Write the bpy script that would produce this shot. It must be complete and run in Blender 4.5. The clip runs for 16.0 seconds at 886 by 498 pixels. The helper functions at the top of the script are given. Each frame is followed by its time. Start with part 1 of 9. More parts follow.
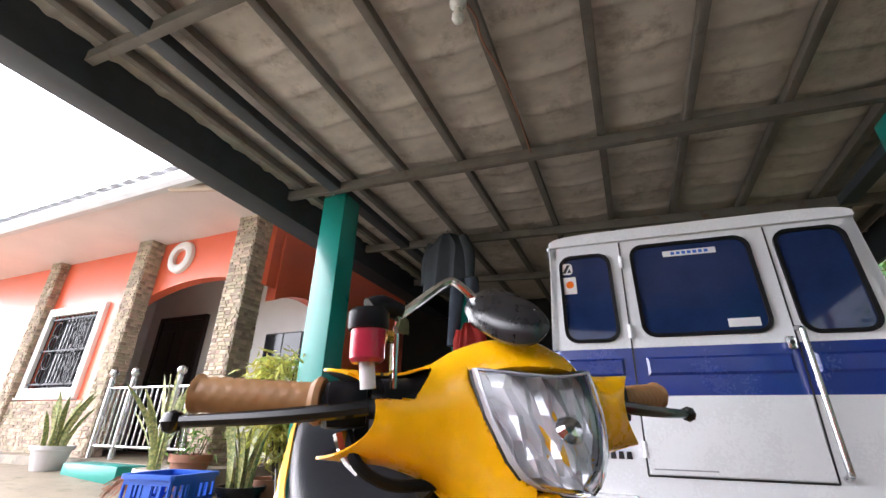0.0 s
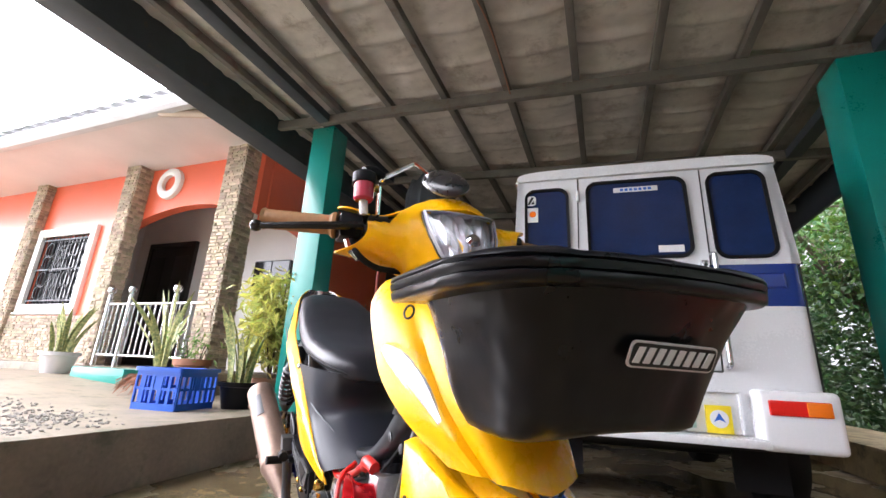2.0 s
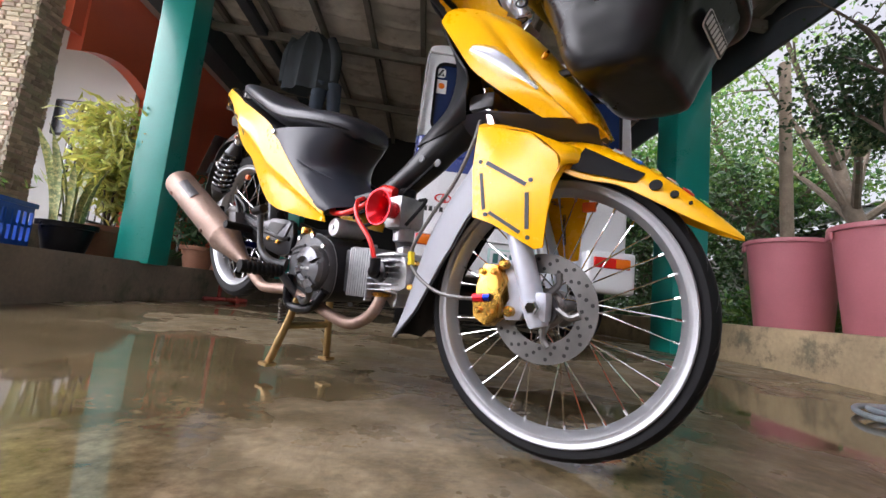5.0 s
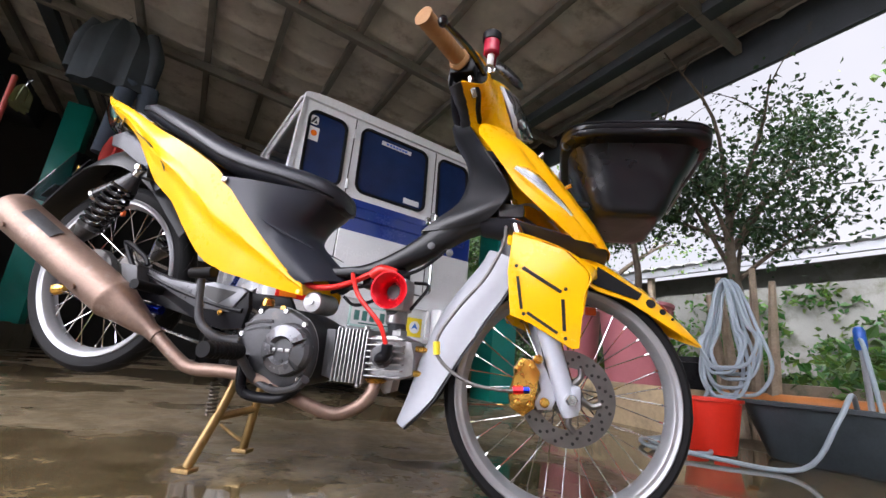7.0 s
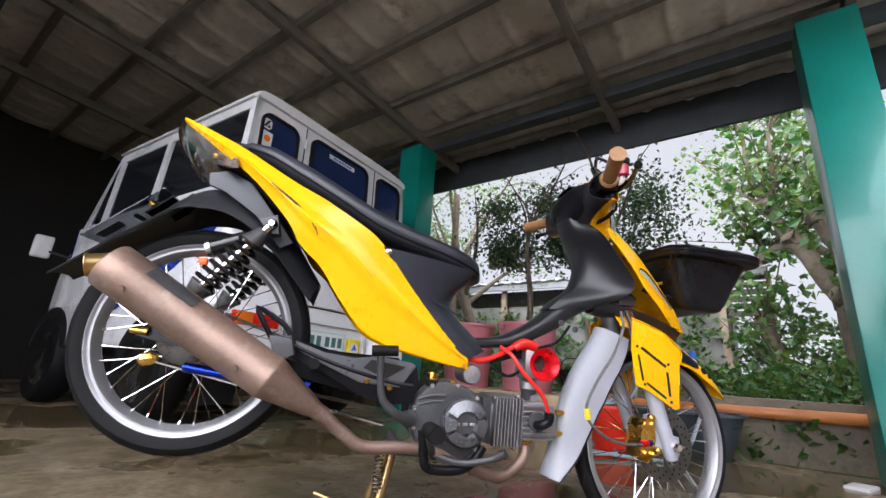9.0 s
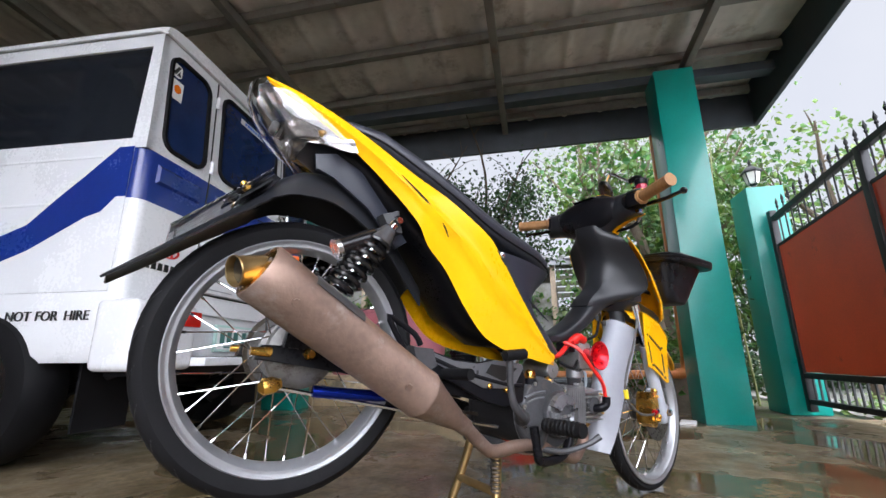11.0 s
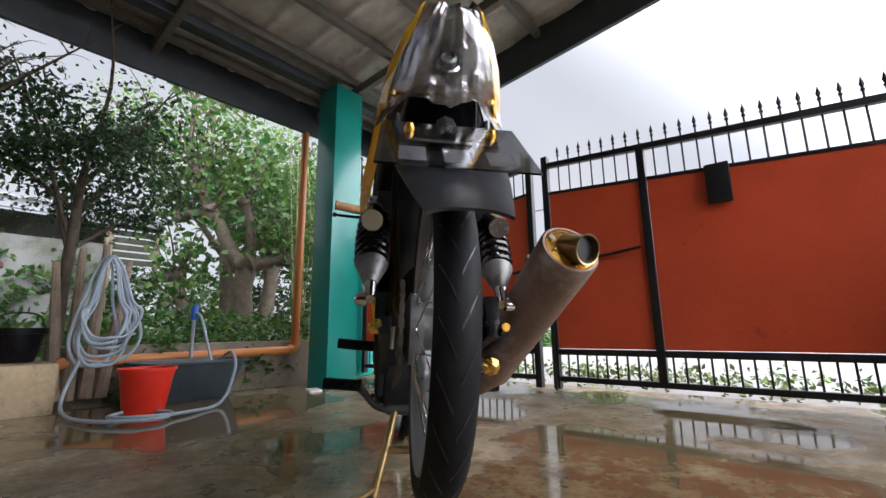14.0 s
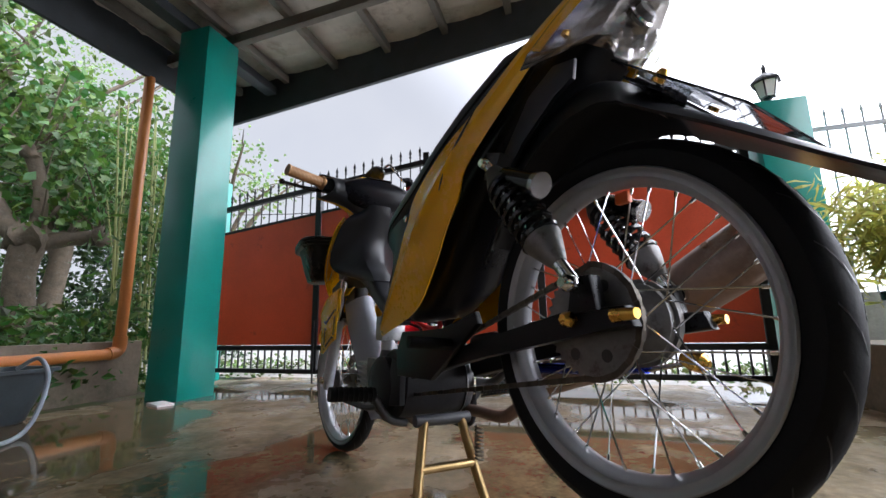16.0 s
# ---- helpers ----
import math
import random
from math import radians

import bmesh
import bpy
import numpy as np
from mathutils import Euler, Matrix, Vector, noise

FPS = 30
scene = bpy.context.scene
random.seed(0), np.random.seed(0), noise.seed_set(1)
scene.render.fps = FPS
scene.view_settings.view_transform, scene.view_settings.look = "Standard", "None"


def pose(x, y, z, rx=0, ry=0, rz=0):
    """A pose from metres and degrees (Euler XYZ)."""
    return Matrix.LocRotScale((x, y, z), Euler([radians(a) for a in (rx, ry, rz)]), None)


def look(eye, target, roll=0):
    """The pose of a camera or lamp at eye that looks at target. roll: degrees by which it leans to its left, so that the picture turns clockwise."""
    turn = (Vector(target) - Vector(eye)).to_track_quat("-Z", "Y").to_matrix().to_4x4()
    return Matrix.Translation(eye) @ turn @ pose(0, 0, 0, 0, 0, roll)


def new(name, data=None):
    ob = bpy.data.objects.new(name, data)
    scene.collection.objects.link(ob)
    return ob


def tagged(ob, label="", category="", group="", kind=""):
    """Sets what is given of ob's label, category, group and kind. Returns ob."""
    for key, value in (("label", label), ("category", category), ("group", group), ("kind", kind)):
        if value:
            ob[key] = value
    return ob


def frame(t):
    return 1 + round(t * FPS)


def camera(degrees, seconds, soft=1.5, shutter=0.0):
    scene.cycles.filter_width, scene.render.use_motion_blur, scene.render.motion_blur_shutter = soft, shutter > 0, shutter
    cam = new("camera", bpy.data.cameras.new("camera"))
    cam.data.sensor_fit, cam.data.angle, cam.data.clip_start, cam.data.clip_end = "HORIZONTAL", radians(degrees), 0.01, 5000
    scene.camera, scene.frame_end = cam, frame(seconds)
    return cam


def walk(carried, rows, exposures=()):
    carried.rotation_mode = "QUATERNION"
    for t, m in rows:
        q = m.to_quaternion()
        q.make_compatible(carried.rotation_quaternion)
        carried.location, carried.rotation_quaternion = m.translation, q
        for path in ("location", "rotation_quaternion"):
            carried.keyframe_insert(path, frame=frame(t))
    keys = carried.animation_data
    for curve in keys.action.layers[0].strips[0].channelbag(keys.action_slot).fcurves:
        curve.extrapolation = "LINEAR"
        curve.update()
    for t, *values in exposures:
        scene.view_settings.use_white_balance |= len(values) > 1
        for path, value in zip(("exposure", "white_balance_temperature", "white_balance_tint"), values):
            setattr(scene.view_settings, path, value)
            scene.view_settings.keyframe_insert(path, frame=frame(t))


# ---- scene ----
cam = camera(93.0, 16.0)
PATH = [
    (0, (-0.109, 0.025, 0.907), (-0.838, 1.705, 1.712), 1.3),
    (0.5, (-0.072, -0.027, 0.861), (-0.803, 1.665, 1.638), 2.3),
    (1, (-0.035, -0.119, 0.797), (-0.763, 1.616, 1.475), 2.3),
    (1.5, (0.013, -0.166, 0.746), (-0.691, 1.597, 1.375), 2.8),
    (2, (0.042, -0.213, 0.678), (-0.646, 1.579, 1.24), 2.8),
    (2.5, (0.075, -0.256, 0.568), (-0.516, 1.61, 0.98), 2.8),
    (3, (0.055, -0.277, 0.387), (-0.461, 1.644, 0.597), 4.9),
    (5.5, (-0.434, -0.359, 0.234), (-0.117, 1.6, 0.487), 4.2),
    (6, (-0.532, -0.324, 0.238), (0.073, 1.551, 0.58), 3.0),
    (6.5, (-0.633, -0.314, 0.244), (0.233, 1.428, 0.707), 4.4),
    (7, (-0.821, -0.264, 0.283), (0.15, 1.404, 0.808), 5.4),
    (7.5, (-1.023, -0.178, 0.338), (0.045, 1.406, 0.929), 4.1),
    (8, (-1.159, -0.069, 0.353), (0.036, 1.422, 0.943), 4.1),
    (8.5, (-1.318, 0.036, 0.374), (0.025, 1.399, 0.955), 4.9),
    (9, (-1.543, 0.156, 0.395), (0.003, 1.293, 0.958), 3.7),
    (11.5, (-1.839, 0.944, 0.432), (0.091, 1.213, 0.883), 1.3),
    (12, (-1.843, 1.093, 0.357), (0.122, 1.189, 0.717), 5.1),
    (12.5, (-1.826, 1.293, 0.348), (0.109, 0.948, 0.718), 4.7),
    (13, (-1.743, 1.502, 0.367), (0.069, 0.75, 0.756), 1.8),
    (13.5, (-1.627, 1.686, 0.392), (-0.022, 0.558, 0.782), 0.5),
    (14, (-1.531, 1.852, 0.441), (-0.268, 0.349, 0.82), -0.8),
    (14.5, (-1.4, 1.941, 0.445), (-0.448, 0.219, 0.807), -4.3),
    (15, (-1.272, 1.978, 0.449), (-0.534, 0.152, 0.794), -4.6),
    (15.5, (-1.121, 2.005, 0.454), (-0.464, 0.149, 0.801), -1.1),
    (16, (-0.963, 1.972, 0.444), (-0.397, 0.086, 0.797), -1.1),
]
walk(cam, [(t, look(eye, target, roll)) for t, eye, target, roll in PATH], [(0, 1.38, 6500, 14), (1, 1.24, 6500, 14), (2, 1.52, 6500, 14), (3, 1.10, 6550, 15), (6, 0.90, 6550, 15), (8, 0.98, 6450, 15), (9.5, 0.66, 6400, 12), (12, 0.84, 6250, 11), (14, 0.62, 6350, 11), (16, 0.64, 6250, 11)])

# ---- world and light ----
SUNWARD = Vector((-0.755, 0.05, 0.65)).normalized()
world = bpy.data.worlds.new("overcast")
scene.world = world
world.use_nodes = True
wn, wl = world.node_tree.nodes, world.node_tree.links
wn.clear()
w_out = wn.new("ShaderNodeOutputWorld")
w_bg = wn.new("ShaderNodeBackground")
w_sky = wn.new("ShaderNodeTexSky")
w_sky.sky_type, w_sky.sun_disc = "NISHITA", False
w_sky.sun_elevation, w_sky.sun_rotation = radians(41), radians(274)
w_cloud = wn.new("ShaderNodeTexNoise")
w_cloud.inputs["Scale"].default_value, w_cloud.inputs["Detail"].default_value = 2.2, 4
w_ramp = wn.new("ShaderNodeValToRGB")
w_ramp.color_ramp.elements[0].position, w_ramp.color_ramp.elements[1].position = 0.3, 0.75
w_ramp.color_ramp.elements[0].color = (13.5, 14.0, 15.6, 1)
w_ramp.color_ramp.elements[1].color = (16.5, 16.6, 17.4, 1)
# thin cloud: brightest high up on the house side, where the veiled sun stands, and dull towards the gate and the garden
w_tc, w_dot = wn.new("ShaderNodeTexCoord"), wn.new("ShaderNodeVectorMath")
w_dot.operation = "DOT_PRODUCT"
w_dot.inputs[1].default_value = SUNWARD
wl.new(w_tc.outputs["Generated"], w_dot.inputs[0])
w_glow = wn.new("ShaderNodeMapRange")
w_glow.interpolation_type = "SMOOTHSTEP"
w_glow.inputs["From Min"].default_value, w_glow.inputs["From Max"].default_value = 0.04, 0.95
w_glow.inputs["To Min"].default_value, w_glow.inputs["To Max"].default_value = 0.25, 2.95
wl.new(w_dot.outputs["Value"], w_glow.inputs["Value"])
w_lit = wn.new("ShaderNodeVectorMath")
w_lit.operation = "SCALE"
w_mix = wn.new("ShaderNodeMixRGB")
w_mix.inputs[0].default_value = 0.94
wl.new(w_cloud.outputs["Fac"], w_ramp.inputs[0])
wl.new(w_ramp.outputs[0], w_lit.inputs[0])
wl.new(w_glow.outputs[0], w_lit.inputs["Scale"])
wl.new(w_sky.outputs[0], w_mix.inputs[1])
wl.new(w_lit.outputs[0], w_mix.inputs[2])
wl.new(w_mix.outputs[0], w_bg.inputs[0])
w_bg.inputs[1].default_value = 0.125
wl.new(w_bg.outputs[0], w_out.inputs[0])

sun = new("sun", bpy.data.lights.new("sun", "SUN"))
sun.data.energy, sun.data.angle, sun.data.color = 0.3, radians(25), (1, 0.97, 0.93)
sun.matrix_world = look((0, 0, 0), -SUNWARD)


# ---- materials ----
def mat(name, col, rough=0.5, metal=0.0, var=0.12, scale=6.0, bump=0.0, bscale=80.0, coat=0.0, rvar=0.12, spots=None, spot_at=0.62, piece=0.0, spec=0.5):
    """A surface with colour that varies at two scales, uneven gloss, fine relief and, if given, stains."""
    m = bpy.data.materials.new(name)
    m.use_nodes = True
    n, l = m.node_tree.nodes, m.node_tree.links
    b = n["Principled BSDF"]
    b.inputs["Metallic"].default_value, b.inputs["Roughness"].default_value = metal, rough
    b.inputs["Specular IOR Level"].default_value = spec
    b.inputs["Coat Weight"].default_value, b.inputs["Coat Roughness"].default_value = coat, 0.06
    tc = n.new("ShaderNodeTexCoord")
    big, fine = n.new("ShaderNodeTexNoise"), n.new("ShaderNodeTexNoise")
    big.inputs["Scale"].default_value, big.inputs["Detail"].default_value = scale, 5
    fine.inputs["Scale"].default_value, fine.inputs["Detail"].default_value = bscale, 4
    for q in (big, fine):
        l.new(tc.outputs["Object"], q.inputs["Vector"])
    add = n.new("ShaderNodeMath")
    add.operation = "MULTIPLY_ADD"
    l.new(fine.outputs["Fac"], add.inputs[0])
    add.inputs[1].default_value = 0.4
    l.new(big.outputs["Fac"], add.inputs[2])
    ramp = n.new("ShaderNodeValToRGB")
    ramp.color_ramp.elements[0].position, ramp.color_ramp.elements[1].position = 0.45, 0.95
    ramp.color_ramp.elements[0].color = (*[c * (1 - var) for c in col], 1)
    ramp.color_ramp.elements[1].color = (*[min(1, c * (1 + var)) for c in col], 1)
    l.new(add.outputs[0], ramp.inputs[0])
    last = ramp.outputs[0]
    if piece:
        info = n.new("ShaderNodeObjectInfo")
        geo_n = n.new("ShaderNodeNewGeometry")
        s = n.new("ShaderNodeMath")
        s.operation = "ADD"
        l.new(info.outputs["Random"], s.inputs[0])
        l.new(geo_n.outputs["Random Per Island"], s.inputs[1])
        fr = n.new("ShaderNodeMath")
        fr.operation = "FRACT"
        l.new(s.outputs[0], fr.inputs[0])
        hsv = n.new("ShaderNodeHueSaturation")
        mr = n.new("ShaderNodeMapRange")
        mr.inputs["To Min"].default_value, mr.inputs["To Max"].default_value = 1 - piece, 1 + piece
        l.new(fr.outputs[0], mr.inputs["Value"])
        l.new(mr.outputs[0], hsv.inputs["Value"])
        mr2 = n.new("ShaderNodeMapRange")
        mr2.inputs["To Min"].default_value, mr2.inputs["To Max"].default_value = 0.5 - piece * 0.09, 0.5 + piece * 0.09
        fr2 = n.new("ShaderNodeMath")
        fr2.operation = "PINGPONG"
        fr2.inputs[1].default_value = 0.37
        l.new(fr.outputs[0], fr2.inputs[0])
        l.new(fr2.outputs[0], mr2.inputs["Value"])
        mr2.inputs["From Max"].default_value = 0.37
        l.new(mr2.outputs[0], hsv.inputs["Hue"])
        l.new(last, hsv.inputs["Color"])
        last = hsv.outputs[0]
    if spots:
        sp = n.new("ShaderNodeTexNoise")
        sp.inputs["Scale"].default_value, sp.inputs["Detail"].default_value, sp.inputs["Roughness"].default_value = scale * 1.7, 8, 0.7
        l.new(tc.outputs["Object"], sp.inputs["Vector"])
        sr = n.new("ShaderNodeValToRGB")
        sr.color_ramp.elements[0].position, sr.color_ramp.elements[1].position = spot_at - 0.06, spot_at + 0.08
        l.new(sp.outputs["Fac"], sr.inputs[0])
        mx = n.new("ShaderNodeMixRGB")
        mx.inputs[2].default_value = (*spots, 1)
        l.new(sr.outputs[0], mx.inputs[0])
        l.new(last, mx.inputs[1])
        last = mx.outputs[0]
    l.new(last, b.inputs["Base Color"])
    rr = n.new("ShaderNodeMapRange")
    rr.inputs["To Min"].default_value, rr.inputs["To Max"].default_value = max(0.02, rough - rvar), min(1, rough + rvar)
    l.new(add.outputs[0], rr.inputs["Value"])
    l.new(rr.outputs[0], b.inputs["Roughness"])
    if bump:
        bp = n.new("ShaderNodeBump")
        bp.inputs["Strength"].default_value, bp.inputs["Distance"].default_value = bump, 0.01
        l.new(add.outputs[0], bp.inputs["Height"])
        l.new(bp.outputs[0], b.inputs["Normal"])
    return m


def glass(name, col=(1, 1, 1), rough=0.02, trans=1.0, alpha=1.0):
    m = bpy.data.materials.new(name)
    m.use_nodes = True
    b = m.node_tree.nodes["Principled BSDF"]
    b.inputs["Base Color"].default_value = (*col, 1)
    b.inputs["Roughness"].default_value, b.inputs["IOR"].default_value = rough, 1.45
    b.inputs["Transmission Weight"].default_value, b.inputs["Alpha"].default_value = trans, alpha
    return m


def leafy(name, col, piece):
    """Leaves: each a little different, lit from behind as well as from the front."""
    m = mat(name, col, 0.42, var=0.25, piece=piece)
    n, l = m.node_tree.nodes, m.node_tree.links
    out, b = n["Material Output"], n["Principled BSDF"]
    tr, mx = n.new("ShaderNodeBsdfTranslucent"), n.new("ShaderNodeMixShader")
    hs = n.new("ShaderNodeHueSaturation")
    hs.inputs["Value"].default_value, hs.inputs["Hue"].default_value, hs.inputs["Saturation"].default_value = 1.7, 0.485, 1.1
    l.new(b.inputs["Base Color"].links[0].from_socket, hs.inputs["Color"])
    l.new(hs.outputs[0], tr.inputs["Color"])
    mx.inputs[0].default_value = 0.32
    l.new(b.outputs[0], mx.inputs[1])
    l.new(tr.outputs[0], mx.inputs[2])
    l.new(mx.outputs[0], out.inputs["Surface"])
    return m


def wet_concrete():
    """Brown-grey concrete, wet, with shallow puddles that mirror and damp or drier patches between them."""
    m = bpy.data.materials.new("wet_concrete")
    m.use_nodes = True
    n, l = m.node_tree.nodes, m.node_tree.links
    b = n["Principled BSDF"]
    tc = n.new("ShaderNodeTexCoord")

    def tex(scale, detail, rough=0.55, off=0.0):
        q, mp = n.new("ShaderNodeTexNoise"), n.new("ShaderNodeMapping")
        mp.inputs["Location"].default_value = (off, off * 0.7, 0)
        l.new(tc.outputs["Object"], mp.inputs[0])
        l.new(mp.outputs[0], q.inputs["Vector"])
        q.inputs["Scale"].default_value, q.inputs["Detail"].default_value, q.inputs["Roughness"].default_value = scale, detail, rough
        return q.outputs["Fac"]

    def ramp(src, p0, p1, c0, c1):
        r = n.new("ShaderNodeValToRGB")
        r.color_ramp.elements[0].position, r.color_ramp.elements[1].position = p0, p1
        r.color_ramp.elements[0].color, r.color_ramp.elements[1].color = (*c0, 1), (*c1, 1)
        l.new(src, r.inputs[0])
        return r.outputs[0]

    tone = ramp(tex(2.1, 8), 0.3, 0.7, (0.190, 0.145, 0.088), (0.385, 0.308, 0.204))
    grain = ramp(tex(45, 6), 0.35, 0.7, (0.72, 0.72, 0.72), (1.15, 1.15, 1.15))
    moss = ramp(tex(1.7, 7, 0.62, 9.0), 0.56, 0.70, (0, 0, 0), (0.55, 0.55, 0.55))
    # water level raised or lowered in four round places, mostly to correct floor brightness
    level = tex(1.15, 5, 0.5, 4.0)
    for x, y, r, rise in ((1.40, 0.70, 0.95, 0.22), (-1.55, 0.30, 0.60, 0.10), (-0.75, 2.05, 0.80, -0.11), (0.70, 1.70, 0.55, -0.18)):
        dist, fall, add = n.new("ShaderNodeVectorMath"), n.new("ShaderNodeMapRange"), n.new("ShaderNodeMath")
        dist.operation, dist.inputs[1].default_value = "DISTANCE", (x, y, 0)
        l.new(tc.outputs["Object"], dist.inputs[0])
        fall.interpolation_type = "SMOOTHSTEP"
        fall.inputs["From Min"].default_value, fall.inputs["From Max"].default_value = r * 0.35, r
        fall.inputs["To Min"].default_value, fall.inputs["To Max"].default_value = rise, 0.0
        l.new(dist.outputs["Value"], fall.inputs["Value"])
        l.new(level, add.inputs[0])
        l.new(fall.outputs[0], add.inputs[1])
        level = add.outputs[0]
    pool = ramp(level, 0.46, 0.55, (0, 0, 0), (1, 1, 1))
    damp = ramp(tex(4.6, 7, 0.6, 2.0), 0.35, 0.68, (0.24, 0.24, 0.24), (0.60, 0.60, 0.60))
    mul = n.new("ShaderNodeMixRGB")
    mul.blend_type, mul.inputs[0].default_value = "MULTIPLY", 1.0
    l.new(tone, mul.inputs[1])
    l.new(grain, mul.inputs[2])
    green = n.new("ShaderNodeMixRGB")
    green.inputs[2].default_value = (0.10, 0.098, 0.038, 1)
    l.new(moss, green.inputs[0])
    dirt = ramp(tex(7.5, 9, 0.72, 13.0), 0.42, 0.62, (0.55, 0.53, 0.48), (1.1, 1.1, 1.1))
    mul2 = n.new("ShaderNodeMixRGB")
    mul2.blend_type, mul2.inputs[0].default_value = "MULTIPLY", 1.0
    l.new(mul.outputs[0], mul2.inputs[1])
    l.new(dirt, mul2.inputs[2])
    l.new(mul2.outputs[0], green.inputs[1])
    wet = n.new("ShaderNodeMixRGB")
    wet.blend_type = "MULTIPLY"
    wet.inputs[2].default_value = (0.68, 0.65, 0.56, 1)
    l.new(pool, wet.inputs[0])
    l.new(green.outputs[0], wet.inputs[1])
    l.new(wet.outputs[0], b.inputs["Base Color"])
    rgh = n.new("ShaderNodeMixRGB")
    rgh.inputs[2].default_value = (0.035, 0.035, 0.035, 1)
    l.new(pool, rgh.inputs[0])
    l.new(damp, rgh.inputs[1])
    l.new(rgh.outputs[0], b.inputs["Roughness"])
    gl = n.new("ShaderNodeMixRGB")
    gl.inputs[1].default_value, gl.inputs[2].default_value = (0.22, 0.22, 0.22, 1), (0.55, 0.55, 0.55, 1)
    l.new(pool, gl.inputs[0])
    l.new(gl.outputs[0], b.inputs["Specular IOR Level"])
    bp = n.new("ShaderNodeBump")
    bp.inputs["Distance"].default_value = 0.006
    inv = n.new("ShaderNodeMapRange")
    inv.inputs["To Min"].default_value, inv.inputs["To Max"].default_value = 0.45, 0.015
    l.new(pool, inv.inputs["Value"])
    l.new(inv.outputs[0], bp.inputs["Strength"])
    l.new(tex(22, 8, 0.65), bp.inputs["Height"])
    l.new(bp.outputs[0], b.inputs["Normal"])
    return m


